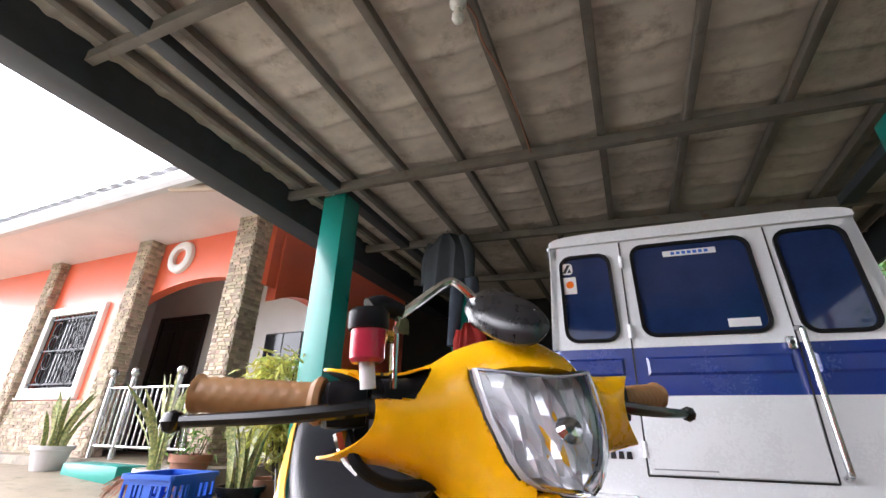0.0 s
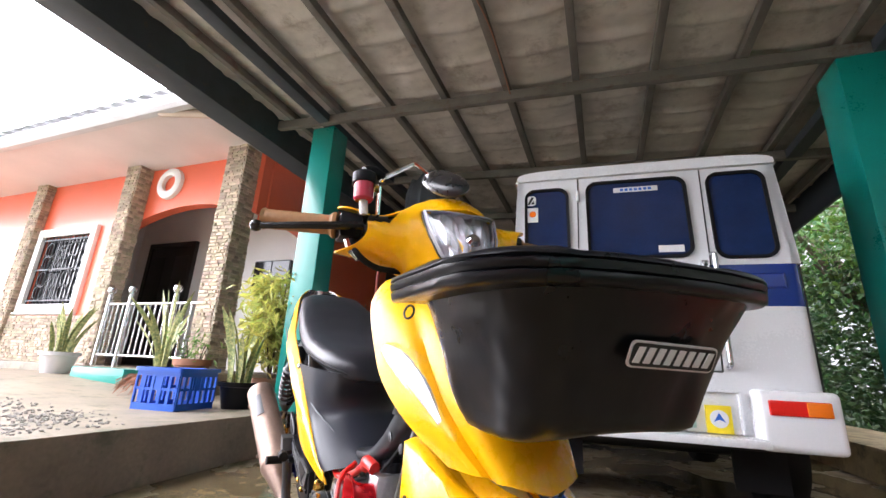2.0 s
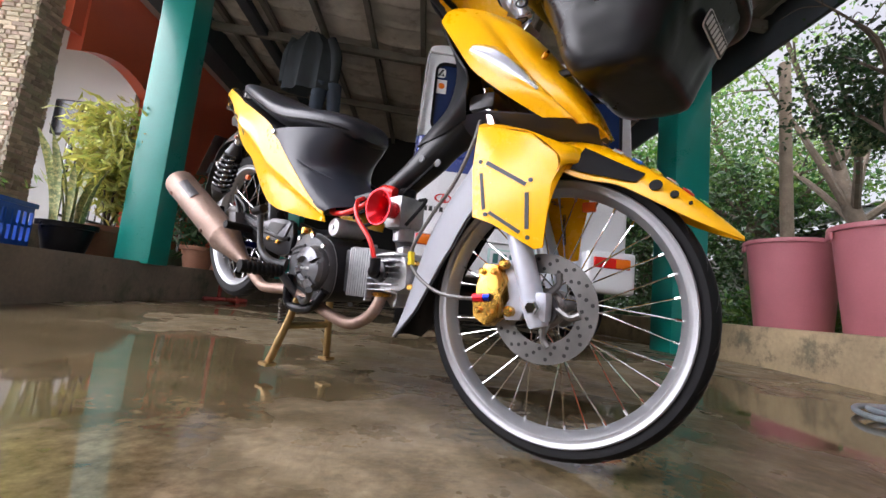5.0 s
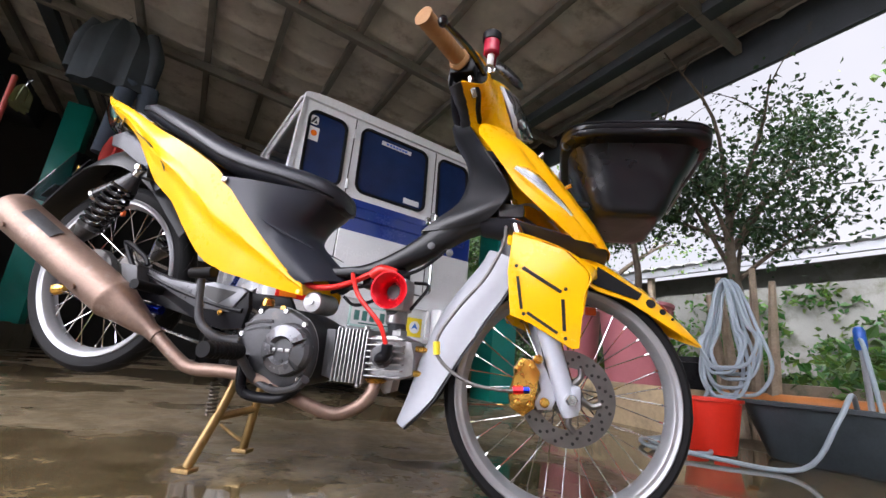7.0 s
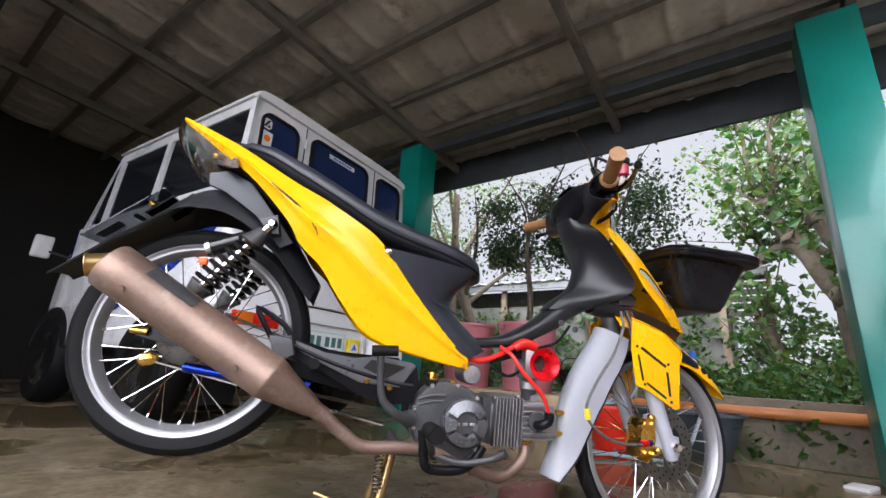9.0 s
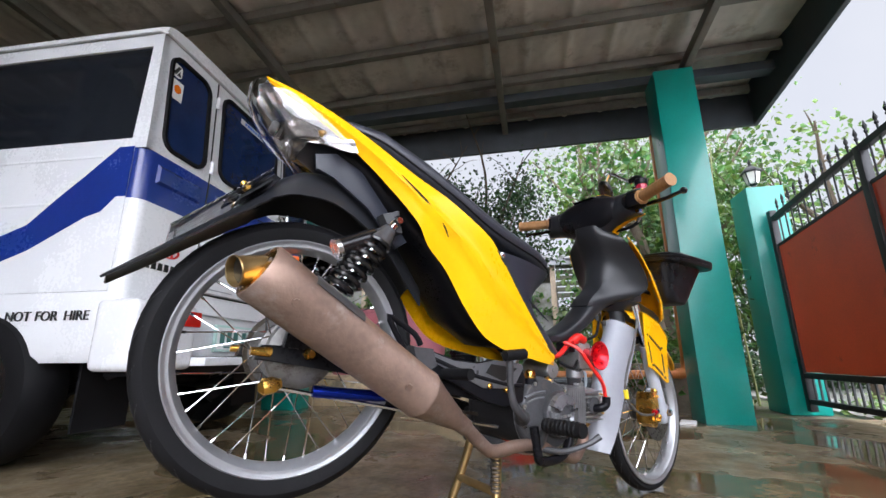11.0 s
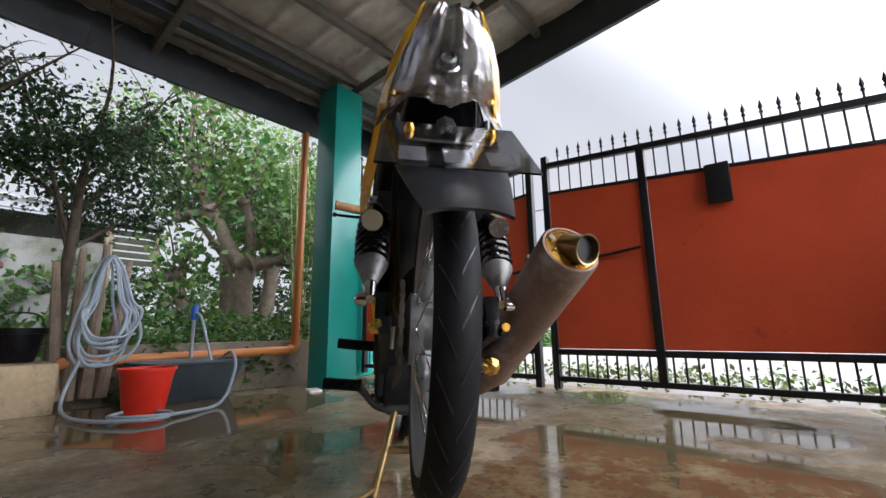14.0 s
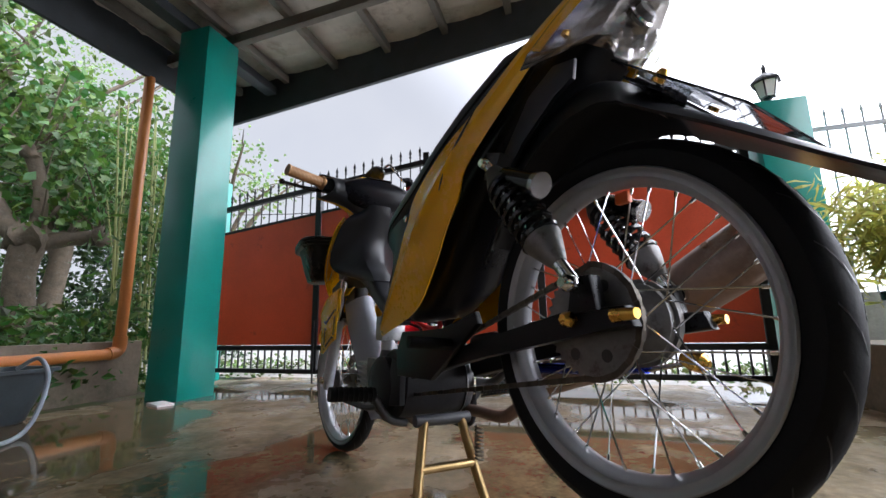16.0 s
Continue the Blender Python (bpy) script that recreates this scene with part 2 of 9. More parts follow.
M = dict(
    concrete=wet_concrete(),
    rough_concrete=mat("rough_concrete", (0.205, 0.168, 0.122), 0.55, var=0.3, scale=3, bump=0.5, bscale=40, spots=(0.10, 0.10, 0.06), spot_at=0.58),
    planter=mat("stained_plaster", (0.39, 0.295, 0.175), 0.6, var=0.3, scale=3, bump=0.4, bscale=40, spots=(0.15, 0.125, 0.08), spot_at=0.56),
    gravel=mat("gravel", (0.2, 0.19, 0.17), 0.8, var=0.5, scale=30, bump=0.9, bscale=160),
    teal=mat("teal_paint", (0.0, 0.235, 0.195), 0.28, var=0.12, scale=3, bump=0.05, coat=0.25),
    orange_wall=mat("orange_paint", (0.82, 0.155, 0.075), 0.35, var=0.06, scale=2, bump=0.06, coat=0.2),
    white_wall=mat("white_paint", (0.78, 0.77, 0.75), 0.55, var=0.05, scale=2, bump=0.06),
    white_trim=mat("white_trim", (0.8, 0.79, 0.77), 0.4, var=0.05),
    soffit=mat("soffit_board", (0.72, 0.655, 0.63), 0.4, var=0.08, scale=1.5),
    stone=mat("cladding_stone", (0.45, 0.365, 0.27), 0.75, var=0.2, scale=14, bump=0.5, bscale=60, piece=0.32),
    mortar=mat("mortar", (0.40, 0.36, 0.29), 0.85, var=0.2, bump=0.4),
    roof_metal=mat("roof_metal", (0.42, 0.43, 0.45), 0.35, metal=0.6, var=0.12),
    gutterpale=mat("gutter_pale", (0.58, 0.57, 0.57), 0.4, var=0.08),
    bamboo=mat("bamboo_stem", (0.22, 0.24, 0.08), 0.5, var=0.3, scale=9),
    gutter=mat("gutter_grey", (0.30, 0.31, 0.33), 0.4, var=0.1),
    iron=mat("black_iron", (0.018, 0.018, 0.02), 0.42, metal=0.3, var=0.3, bump=0.15, bscale=200),
    beam=mat("dark_steel_beam", (0.045, 0.053, 0.062), 0.5, metal=0.2, var=0.25, bump=0.15, spots=(0.09, 0.07, 0.05), spot_at=0.66),
    purlin=mat("primer_purlin", (0.155, 0.14, 0.12), 0.6, metal=0.1, var=0.25, scale=5, spots=(0.12, 0.075, 0.045), spot_at=0.62),
    foam=mat("roof_insulation", (0.52, 0.475, 0.415), 0.55, var=0.2, scale=2.2, bump=0.5, bscale=14, spots=(0.33, 0.28, 0.23), spot_at=0.58),
    gate_red=mat("gate_oxide_red", (0.66, 0.085, 0.032), 0.34, var=0.14, scale=2.5, bump=0.06, spots=(0.22, 0.045, 0.03), spot_at=0.68),
    drum=mat("drum_pink_plastic", (0.46, 0.155, 0.18), 0.42, var=0.08, scale=4, spots=(0.45, 0.22, 0.22), spot_at=0.7),
    blackplastic=mat("black_plastic", (0.007, 0.007, 0.009), 0.26, var=0.3, bump=0.05, bscale=150, spec=0.17),
    red=mat("red_plastic", (0.72, 0.028, 0.012), 0.35, var=0.08),
    blue=mat("blue_crate_plastic", (0.008, 0.085, 0.46), 0.35, var=0.12, bump=0.05),
    tubdark=mat("slate_tub", (0.045, 0.06, 0.07), 0.4, var=0.25),
    hose=mat("pale_blue_hose", (0.31, 0.37, 0.42), 0.35, var=0.12),
    pvc=mat("orange_pipe", (0.56, 0.20, 0.055), 0.35, var=0.12, scale=4),
    pvcwhite=mat("cream_pipe", (0.62, 0.5, 0.4), 0.4, var=0.1),
    bark=mat("bark", (0.095, 0.072, 0.05), 0.85, var=0.35, scale=12, bump=0.9, bscale=50, spots=(0.13, 0.115, 0.09), spot_at=0.6),
    leaf=leafy("leaf", (0.048, 0.110, 0.024), 0.5),
    leafdark=leafy("leaf_dark", (0.024, 0.056, 0.018), 0.5),
    leafpale=leafy("leaf_pale", (0.12, 0.21, 0.06), 0.4),
    leafyellow=leafy("leaf_yellow", (0.42, 0.44, 0.13), 0.35),
    snake=mat("striped_leaf", (0.17, 0.22, 0.08), 0.4, var=0.5, scale=25, spots=(0.50, 0.46, 0.18), spot_at=0.52),
    pot_white=mat("pot_white", (0.66, 0.63, 0.63), 0.5, var=0.08),
    clay=mat("pot_clay", (0.30, 0.14, 0.085), 0.7, var=0.2),
    soil=mat("soil", (0.055, 0.04, 0.028), 0.9, var=0.4, bump=0.8),
    steel=mat("stainless", (0.62, 0.62, 0.63), 0.2, metal=1.0, var=0.06),
    wood=mat("weathered_pole", (0.27, 0.21, 0.15), 0.75, var=0.3, scale=10, bump=0.4),
    darkdoor=mat("dark_door", (0.018, 0.014, 0.012), 0.4, var=0.3),
    darkglass=mat("dark_pane", (0.012, 0.014, 0.018), 0.06, var=0.1, rvar=0.03),
    grass=mat("grass_blade", (0.10, 0.17, 0.045), 0.6, var=0.35, piece=0.4),
    ground=mat("earth", (0.115, 0.10, 0.07), 0.85, var=0.4, scale=2, bump=0.6, spots=(0.07, 0.10, 0.03), spot_at=0.5),
    road=mat("road_concrete", (0.29, 0.285, 0.27), 0.38, var=0.2, scale=2, bump=0.2, spots=(0.17, 0.165, 0.14), spot_at=0.58),
    # near-black: carries the deep shade of the rear bay
    darkwall=mat("shade_black_wall", (0.014, 0.013, 0.012), 0.9, var=0.4, scale=1.5, bump=0.3),
    blockwall=mat("grey_block_wall", (0.20, 0.20, 0.185), 0.8, var=0.25, scale=2, bump=0.3, spots=(0.13, 0.13, 0.10), spot_at=0.55),
    oldboard=mat("mossy_board", (0.075, 0.078, 0.052), 0.8, var=0.3, scale=5, bump=0.3, spots=(0.06, 0.07, 0.04), spot_at=0.55),
    sheetroof=mat("pale_sheet_roof", (0.55, 0.55, 0.55), 0.4, metal=0.2, var=0.15, scale=4),
    jacket=mat("dark_jacket", (0.030, 0.038, 0.045), 0.75, var=0.3, bump=0.3),
    jeans=mat("jeans", (0.045, 0.06, 0.085), 0.85, var=0.25, bump=0.3),
    redcloth=mat("red_cloth", (0.30, 0.016, 0.012), 0.8, var=0.2),
    towel=mat("olive_towel", (0.15, 0.165, 0.075), 0.9, var=0.25, bump=0.4),
    redsteel=mat("red_steel", (0.30, 0.035, 0.025), 0.5, var=0.2),
    bulb=mat("milk_bulb", (0.75, 0.74, 0.7), 0.25, var=0.03),
    vanwhite=mat("van_white", (0.73, 0.735, 0.75), 0.22, var=0.035, scale=2.5, coat=0.4),
    vanblue=mat("van_blue", (0.011, 0.032, 0.21), 0.2, var=0.12, scale=3, coat=0.4),
    vanglass=mat("tinted_glass", (0.012, 0.026, 0.085), 0.04, var=0.2, rvar=0.02, spec=0.7),
    rubber=mat("black_rubber", (0.007, 0.007, 0.008), 0.55, var=0.3, bump=0.1, bscale=120, spec=0.16),
    lampred=mat("red_lens", (0.62, 0.015, 0.01), 0.15, var=0.1),
    lampamber=mat("amber_lens", (0.75, 0.16, 0.01), 0.15, var=0.1),
    paper=mat("paper", (0.72, 0.72, 0.72), 0.5, var=0.04),
    stickyellow=mat("sticker_yellow", (0.80, 0.62, 0.02), 0.35, var=0.05),
    stickblue=mat("sticker_blue", (0.02, 0.12, 0.5), 0.35, var=0.05),
    stickred=mat("sticker_red", (0.6, 0.02, 0.02), 0.35, var=0.05),
    stickgreen=mat("sticker_green", (0.03, 0.35, 0.05), 0.35, var=0.05),
    stickblack=mat("sticker_black", (0.012, 0.012, 0.012), 0.35, var=0.05),
    platecol=mat("plate_pale_green", (0.42, 0.60, 0.56), 0.35, var=0.1, scale=9),
    platedark=mat("plate_print", (0.05, 0.16, 0.14), 0.35, var=0.1),
)


# ---- mesh tools ----
def thing(name, label="", category="", group="", kind="", m=None):
    ob = new(name)
    ob.empty_display_size = 0.1
    if m is not None:
        ob.matrix_basis = m
    return tagged(ob, label, category, group, kind)


def finish(bm, name, material, smooth=True, angle=38):
    bmesh.ops.recalc_face_normals(bm, faces=bm.faces)
    me = bpy.data.meshes.new(name)
    bm.to_mesh(me)
    bm.free()
    me.materials.append(material)
    if smooth:
        me.polygons.foreach_set("use_smooth", [True] * len(me.polygons))
        me.set_sharp_from_angle(angle=radians(angle))
    return me


def part(name, bm, material, parent=None, label="", smooth=True, angle=38):
    ob = new(name, finish(bm, name, material, smooth, angle))
    ob.parent = parent
    return tagged(ob, label)


def again(name, me, parent=None, m=None):
    ob = new(name, me)
    ob.parent = parent
    if m is not None:
        ob.matrix_basis = m
    return ob


def box(bm, lo, hi, bevel=0.0, m=None, seg=2):
    c = [(a + b) / 2 for a, b in zip(lo, hi)]
    s = [max(1e-4, b - a) for a, b in zip(lo, hi)]
    mm = Matrix.Translation(c) @ Matrix.Diagonal((*s, 1))
    r = bmesh.ops.create_cube(bm, size=1, matrix=mm if m is None else m @ mm)
    if bevel:
        vs = set(r["verts"])
        es = [e for e in bm.edges if e.verts[0] in vs and e.verts[1] in vs]
        bmesh.ops.bevel(bm, geom=es, offset=bevel, segments=seg, affect="EDGES", profile=0.6)
    return bm


def boxm(lo, hi, bevel=0.0, m=None, seg=2):
    return box(bmesh.new(), lo, hi, bevel, m, seg)


def loft(bm, rings, closed=True, caps=True, wrap=False):
    rows = [[bm.verts.new(p) for p in r] for r in rings]
    n = len(rows[0])
    pairs = list(zip(rows, rows[1:])) + ([(rows[-1], rows[0])] if wrap else [])
    for a, b in pairs:
        for i in range(n if closed else n - 1):
            j = (i + 1) % n
            bm.faces.new((a[i], a[j], b[j], b[i]))
    if caps and closed and not wrap:
        bm.faces.new(rows[0][::-1])
        bm.faces.new(rows[-1])
    return bm


def smoothline(pts, steps=6):
    """A Catmull-Rom line through the points."""
    p = [Vector(q) for q in pts]
    if len(p) < 3 or steps < 2:
        return p
    p = [2 * p[0] - p[1]] + p + [2 * p[-1] - p[-2]]
    out = []
    for a, b, c, d in zip(p, p[1:], p[2:], p[3:]):
        for k in range(steps):
            t = k / steps
            out.append(0.5 * (2 * b + (c - a) * t + (2 * a - 5 * b + 4 * c - d) * t * t + (3 * b - a - 3 * c + d) * t ** 3))
    return out + [p[-2]]


def tube(bm, pts, r, n=8, steps=6, caps=True):
    """A round bar along a smooth line; r: one radius, or one for each given point."""
    line = smoothline(pts, steps)
    if not isinstance(r, (int, float)):
        k = len(line) - 1
        radii = []
        for i in range(len(line)):
            s = i / k * (len(r) - 1)
            a = min(int(s), len(r) - 2)
            radii.append(r[a] + (r[a + 1] - r[a]) * (s - a))
    else:
        radii = [r] * len(line)
    rings, side = [], None
    for i, p in enumerate(line):
        d = (line[min(i + 1, len(line) - 1)] - line[max(i - 1, 0)]).normalized()
        if side is None:
            side = d.orthogonal().normalized()
        side = (side - d * side.dot(d)).normalized()
        up = d.cross(side)
        rings.append([p + radii[i] * (math.cos(2 * math.pi * q / n) * side + math.sin(2 * math.pi * q / n) * up) for q in range(n)])
    return loft(bm, rings, caps=caps)


def tubem(pts, r, n=8, steps=6):
    return tube(bmesh.new(), pts, r, n, steps)


def lathe(bm, prof, n=24, m=None, caps=True):
    """Turns (radius, height) points round z."""
    rings = [[Vector((r * math.cos(2 * math.pi * k / n), r * math.sin(2 * math.pi * k / n), z)) for k in range(n)] for r, z in prof]
    if m is not None:
        rings = [[m @ p for p in r] for r in rings]
    return loft(bm, rings, caps=caps)


def lathem(prof, n=24, m=None, caps=True):
    return lathe(bmesh.new(), prof, n, m, caps)


def prism(bm, poly, a, b, axis="y", bevel=0.0):
    """A flat outline given thickness from a to b along an axis; the outline's two coordinates are the other two axes in order."""
    put = {"x": lambda p, q: (q, p[0], p[1]), "y": lambda p, q: (p[0], q, p[1]), "z": lambda p, q: (p[0], p[1], q)}[axis]
    lo = [bm.verts.new(put(p, a)) for p in poly]
    hi = [bm.verts.new(put(p, b)) for p in poly]
    n = len(poly)
    fs = [bm.faces.new(lo), bm.faces.new(hi[::-1])]
    for i in range(n):
        fs.append(bm.faces.new((lo[i], lo[(i + 1) % n], hi[(i + 1) % n], hi[i])))
    if bevel:
        es = list({e for f in fs[:2] for e in f.edges})
        bmesh.ops.bevel(bm, geom=es, offset=bevel, segments=2, affect="EDGES", profile=0.6)
    return bm


def prismm(poly, a, b, axis="y", bevel=0.0):
    return prism(bmesh.new(), poly, a, b, axis, bevel)


def shell(bm, grid, thick):
    """A skin over a grid of points, given thickness towards its back."""
    rows, cols = len(grid), len(grid[0])
    g = [[Vector(p) for p in r] for r in grid]
    back = []
    for i in range(rows):
        line = []
        for j in range(cols):
            a = g[min(i + 1, rows - 1)][j] - g[max(i - 1, 0)][j]
            b = g[i][min(j + 1, cols - 1)] - g[i][max(j - 1, 0)]
            nrm = a.cross(b)
            line.append(g[i][j] - (nrm.normalized() if nrm.length > 1e-9 else Vector((0, 0, 0))) * thick)
        back.append(line)
    va = [[bm.verts.new(p) for p in r] for r in g]
    vb = [[bm.verts.new(p) for p in r] for r in back]
    for i in range(rows - 1):
        for j in range(cols - 1):
            bm.faces.new((va[i][j], va[i][j + 1], va[i + 1][j + 1], va[i + 1][j]))
            bm.faces.new((vb[i][j], vb[i + 1][j], vb[i + 1][j + 1], vb[i][j + 1]))
    for i in range(rows - 1):
        bm.faces.new((va[i][0], va[i + 1][0], vb[i + 1][0], vb[i][0]))
        bm.faces.new((va[i][-1], vb[i][-1], vb[i + 1][-1], va[i + 1][-1]))
    for j in range(cols - 1):
        bm.faces.new((va[0][j], vb[0][j], vb[0][j + 1], va[0][j + 1]))
        bm.faces.new((va[-1][j], va[-1][j + 1], vb[-1][j + 1], vb[-1][j]))
    return bm


def shellm(grid, thick):
    return shell(bmesh.new(), grid, thick)


def rounded(w, h, r, n=5, cx=0.0, cy=0.0):
    """The outline of a rectangle with round corners."""
    out = []
    for k, (sx, sy) in enumerate(((1, 1), (-1, 1), (-1, -1), (1, -1))):
        for i in range(n + 1):
            a = math.pi / 2 * (k + i / n)
            out.append((cx + sx * (w / 2 - r) + r * math.cos(a), cy + sy * (h / 2 - r) + r * math.sin(a)))
    return out


def words(name, text, size, m, material, parent=None, depth=0.002, label=""):
    cu = bpy.data.curves.new(name, "FONT")
    cu.body, cu.size, cu.extrude, cu.align_x, cu.align_y = text, size, depth, "CENTER", "CENTER"
    tmp = bpy.data.objects.new(name, cu)
    scene.collection.objects.link(tmp)
    me = bpy.data.meshes.new_from_object(tmp.evaluated_get(bpy.context.evaluated_depsgraph_get()))
    bpy.data.objects.remove(tmp)
    me.materials.clear()
    me.materials.append(material)
    ob = again(name, me, parent, m)
    return tagged(ob, label)


def leaves(bm, at, size, rng, n, spread, droop=0.3, aspect=0.45):
    """Small pointed leaves scattered round a point."""
    for _ in range(n):
        p = Vector(at) + Vector((rng.gauss(0, 1), rng.gauss(0, 1), rng.gauss(0, 0.75))) * spread
        d = Vector((rng.uniform(-1, 1), rng.uniform(-1, 1), rng.uniform(-1, 0.5) - droop)).normalized()
        s = d.orthogonal().normalized()
        s.rotate(Matrix.Rotation(rng.uniform(0, 6.28), 3, d))
        k = size * rng.uniform(0.6, 1.3)
        up = d.cross(s) * k * 0.12
        v = [bm.verts.new(q) for q in (p, p + d * k * 0.45 + s * k * aspect + up, p + d * k, p + d * k * 0.45 - s * k * aspect + up)]
        bm.faces.new(v)


M.update(
    yellow=mat("yellow_paint", (0.94, 0.47, 0.001), 0.26, var=0.04, scale=3, coat=0.18, rvar=0.05, spec=0.4),
    greyplastic=mat("charcoal_plastic", (0.026, 0.029, 0.040), 0.30, var=0.15, scale=5, bump=0.03, bscale=200, spec=0.42),
    shieldplastic=mat("dark_shield_plastic", (0.016, 0.017, 0.020), 0.30, var=0.2, bump=0.04, bscale=180, spec=0.4),
    seatvinyl=mat("seat_vinyl", (0.022, 0.024, 0.032), 0.30, var=0.25, bump=0.25, bscale=260),
    gloss=mat("gloss_black", (0.007, 0.007, 0.008), 0.2, var=0.2, coat=0.1, rvar=0.05),
    bagvinyl=mat("bag_vinyl", (0.006, 0.0065, 0.009), 0.24, var=0.25, scale=4, bump=0.10, bscale=30, spec=0.36),
    alloy=mat("cast_alloy", (0.42, 0.42, 0.43), 0.38, metal=0.85, var=0.2, scale=14, bump=0.2, bscale=120, spots=(0.16, 0.15, 0.14), spot_at=0.64),
    rimsilver=mat("polished_rim", (0.35, 0.355, 0.37), 0.40, metal=0.7, var=0.10, scale=9, rvar=0.10),
    silver=mat("silver_paint", (0.52, 0.55, 0.62), 0.30, metal=0.25, var=0.08, scale=4),
    silverpaint=mat("pale_silver_paint", (0.30, 0.31, 0.345), 0.34, var=0.07, scale=4, spec=0.5),
    reflect=mat("lamp_reflector", (0.34, 0.32, 0.31), 0.22, metal=0.92, var=0.15, rvar=0.06),
    hubgrey=mat("dull_hub_alloy", (0.17, 0.165, 0.16), 0.42, metal=0.6, var=0.3, scale=14, bump=0.2, bscale=100, spots=(0.07, 0.055, 0.045), spot_at=0.58),
    caseblack=mat("black_engine_case", (0.022, 0.022, 0.025), 0.45, var=0.3, scale=14, bump=0.15, bscale=120, spec=0.2),
    casegloss=mat("polished_dark_case", (0.145, 0.148, 0.16), 0.24, metal=0.5, var=0.15),
    lampsilver=mat("headlamp_silver", (0.62, 0.62, 0.64), 0.32, metal=0.6, var=0.05, rvar=0.05),
    tyre=mat("tyre_rubber", (0.008, 0.008, 0.009), 0.58, var=0.3, bump=0.12, bscale=140, spec=0.16),
    chrome=mat("chrome", (0.75, 0.75, 0.76), 0.08, metal=1.0, var=0.05, rvar=0.04),
    mufflersteel=mat("heat_browned_steel", (0.255, 0.172, 0.135), 0.44, metal=0.6, var=0.3, scale=7, bump=0.2, bscale=90, spots=(0.36, 0.30, 0.265), spot_at=0.62),
    gold=mat("gold_anodised", (0.80, 0.46, 0.10), 0.22, metal=1.0, var=0.15, scale=20),
    bronze=mat("bronze_stand", (0.42, 0.29, 0.13), 0.32, metal=0.9, var=0.25, scale=12),
    enginedark=mat("engine_grey", (0.062, 0.063, 0.068), 0.36, spec=0.4, metal=0.25, var=0.3, scale=14, bump=0.15, bscale=120, spots=(0.10, 0.09, 0.08), spot_at=0.66),
    blueano=mat("blue_anodised", (0.01, 0.03, 0.35), 0.2, metal=0.9, var=0.1),
    redano=mat("red_anodised", (0.65, 0.01, 0.02), 0.2, metal=0.6, var=0.1),
    redhose=mat("red_silicone_hose", (0.72, 0.02, 0.015), 0.3, var=0.1),
    tan=mat("tan_grip", (0.36, 0.185, 0.075), 0.5, var=0.15, scale=20, bump=0.1),
    fluid=mat("red_fluid_cup", (0.42, 0.02, 0.05), 0.15, var=0.15),
    carbon=mat("carbon_weave", (0.014, 0.014, 0.016), 0.25, var=0.2, scale=60, bscale=300, coat=0.25),
    disc=mat("brake_disc_steel", (0.19, 0.185, 0.18), 0.34, metal=0.95, var=0.15, scale=25),
    chain=mat("oily_chain", (0.09, 0.075, 0.06), 0.45, metal=0.8, var=0.4, scale=60),
    lens=glass("clear_lens", (0.97, 0.98, 1.0), 0.03),
    acrylic=glass("smoky_acrylic", (0.22, 0.23, 0.25), 0.03),
    orangeclip=mat("orange_clip", (0.85, 0.13, 0.01), 0.4, var=0.05),
    groove=mat("tread_groove", (0.016, 0.016, 0.017), 0.3, var=0.2),
)


# ---- the carport: floor, platform, posts, roof ----
def slope(x, y):
    """The concrete falls a little from the rear bay towards the gate."""
    return -0.030 * max(0.0, min(1.0, (2.4 - y) / 1.2)) - 0.010 * max(0.0, min(1.0, (0.2 - y) / 1.0))


bm = bmesh.new()
nx, ny = 40, 60
grid = []
for i in range(nx + 1):
    x = -2.44 + 4.5 * i / nx
    grid.append([(x, -1.7 + 9.2 * j / ny, slope(x, -1.7 + 9.2 * j / ny)) for j in range(ny + 1)])
shell(bm, grid, 0.1)
part("floor", bm, M["concrete"])
tagged(bpy.data.objects["floor"], "wet brown concrete carport floor with puddles", "floor", kind="structure")

def plat(x):
    """Top of the platform, which rises a little towards the house."""
    return 0.295 + 0.06 * max(0.0, min(2.6, -3.4 - x))


bm = bmesh.new()
grid = []
for i in range(37):
    s = i / 36
    row = []
    for j in range(121):
        y = -1.6 + 9.1 * j / 120
        edge = -2.45 + 0.02 * math.sin(1.4 * y) + 0.018 * noise.noise((y * 3, 0, 0)) + 0.008 * noise.noise((y * 11, 4, 0))
        x = edge - 0.012 * (i == 1) - (0 if i < 2 else 10.5 * (s ** 2.2))
        row.append((x, y, (-0.1, 0.285, 0.295)[i] if i < 3 else plat(x) + 0.004 * noise.noise((x * 2, y * 2, 1))))
    grid.append(row)
shell(bm, grid, -0.03)
tagged(part("platform", bm, M["rough_concrete"]), "raised damp concrete platform with rough edge", "platform", kind="structure")
bm = bmesh.new()
rng = random.Random(3)
for _ in range(3600):
    x, y = rng.uniform(-5.2, -2.6), rng.uniform(-0.6, 2.0)
    if (x + 3.6) ** 2 / 2.2 + (y - 0.9) ** 2 / 0.9 > rng.uniform(0.6, 1.2):
        continue
    s = rng.uniform(0.006, 0.016)
    bmesh.ops.create_icosphere(bm, subdivisions=1, radius=s, matrix=Matrix.Translation((x, y, plat(x) + s * 0.3)) @ Matrix.Diagonal((1, rng.uniform(0.6, 1), 0.55, 1)))
tagged(part("gravel", bm, M["gravel"], smooth=False), "loose grey gravel spread on the platform", "gravel", kind="stuff")

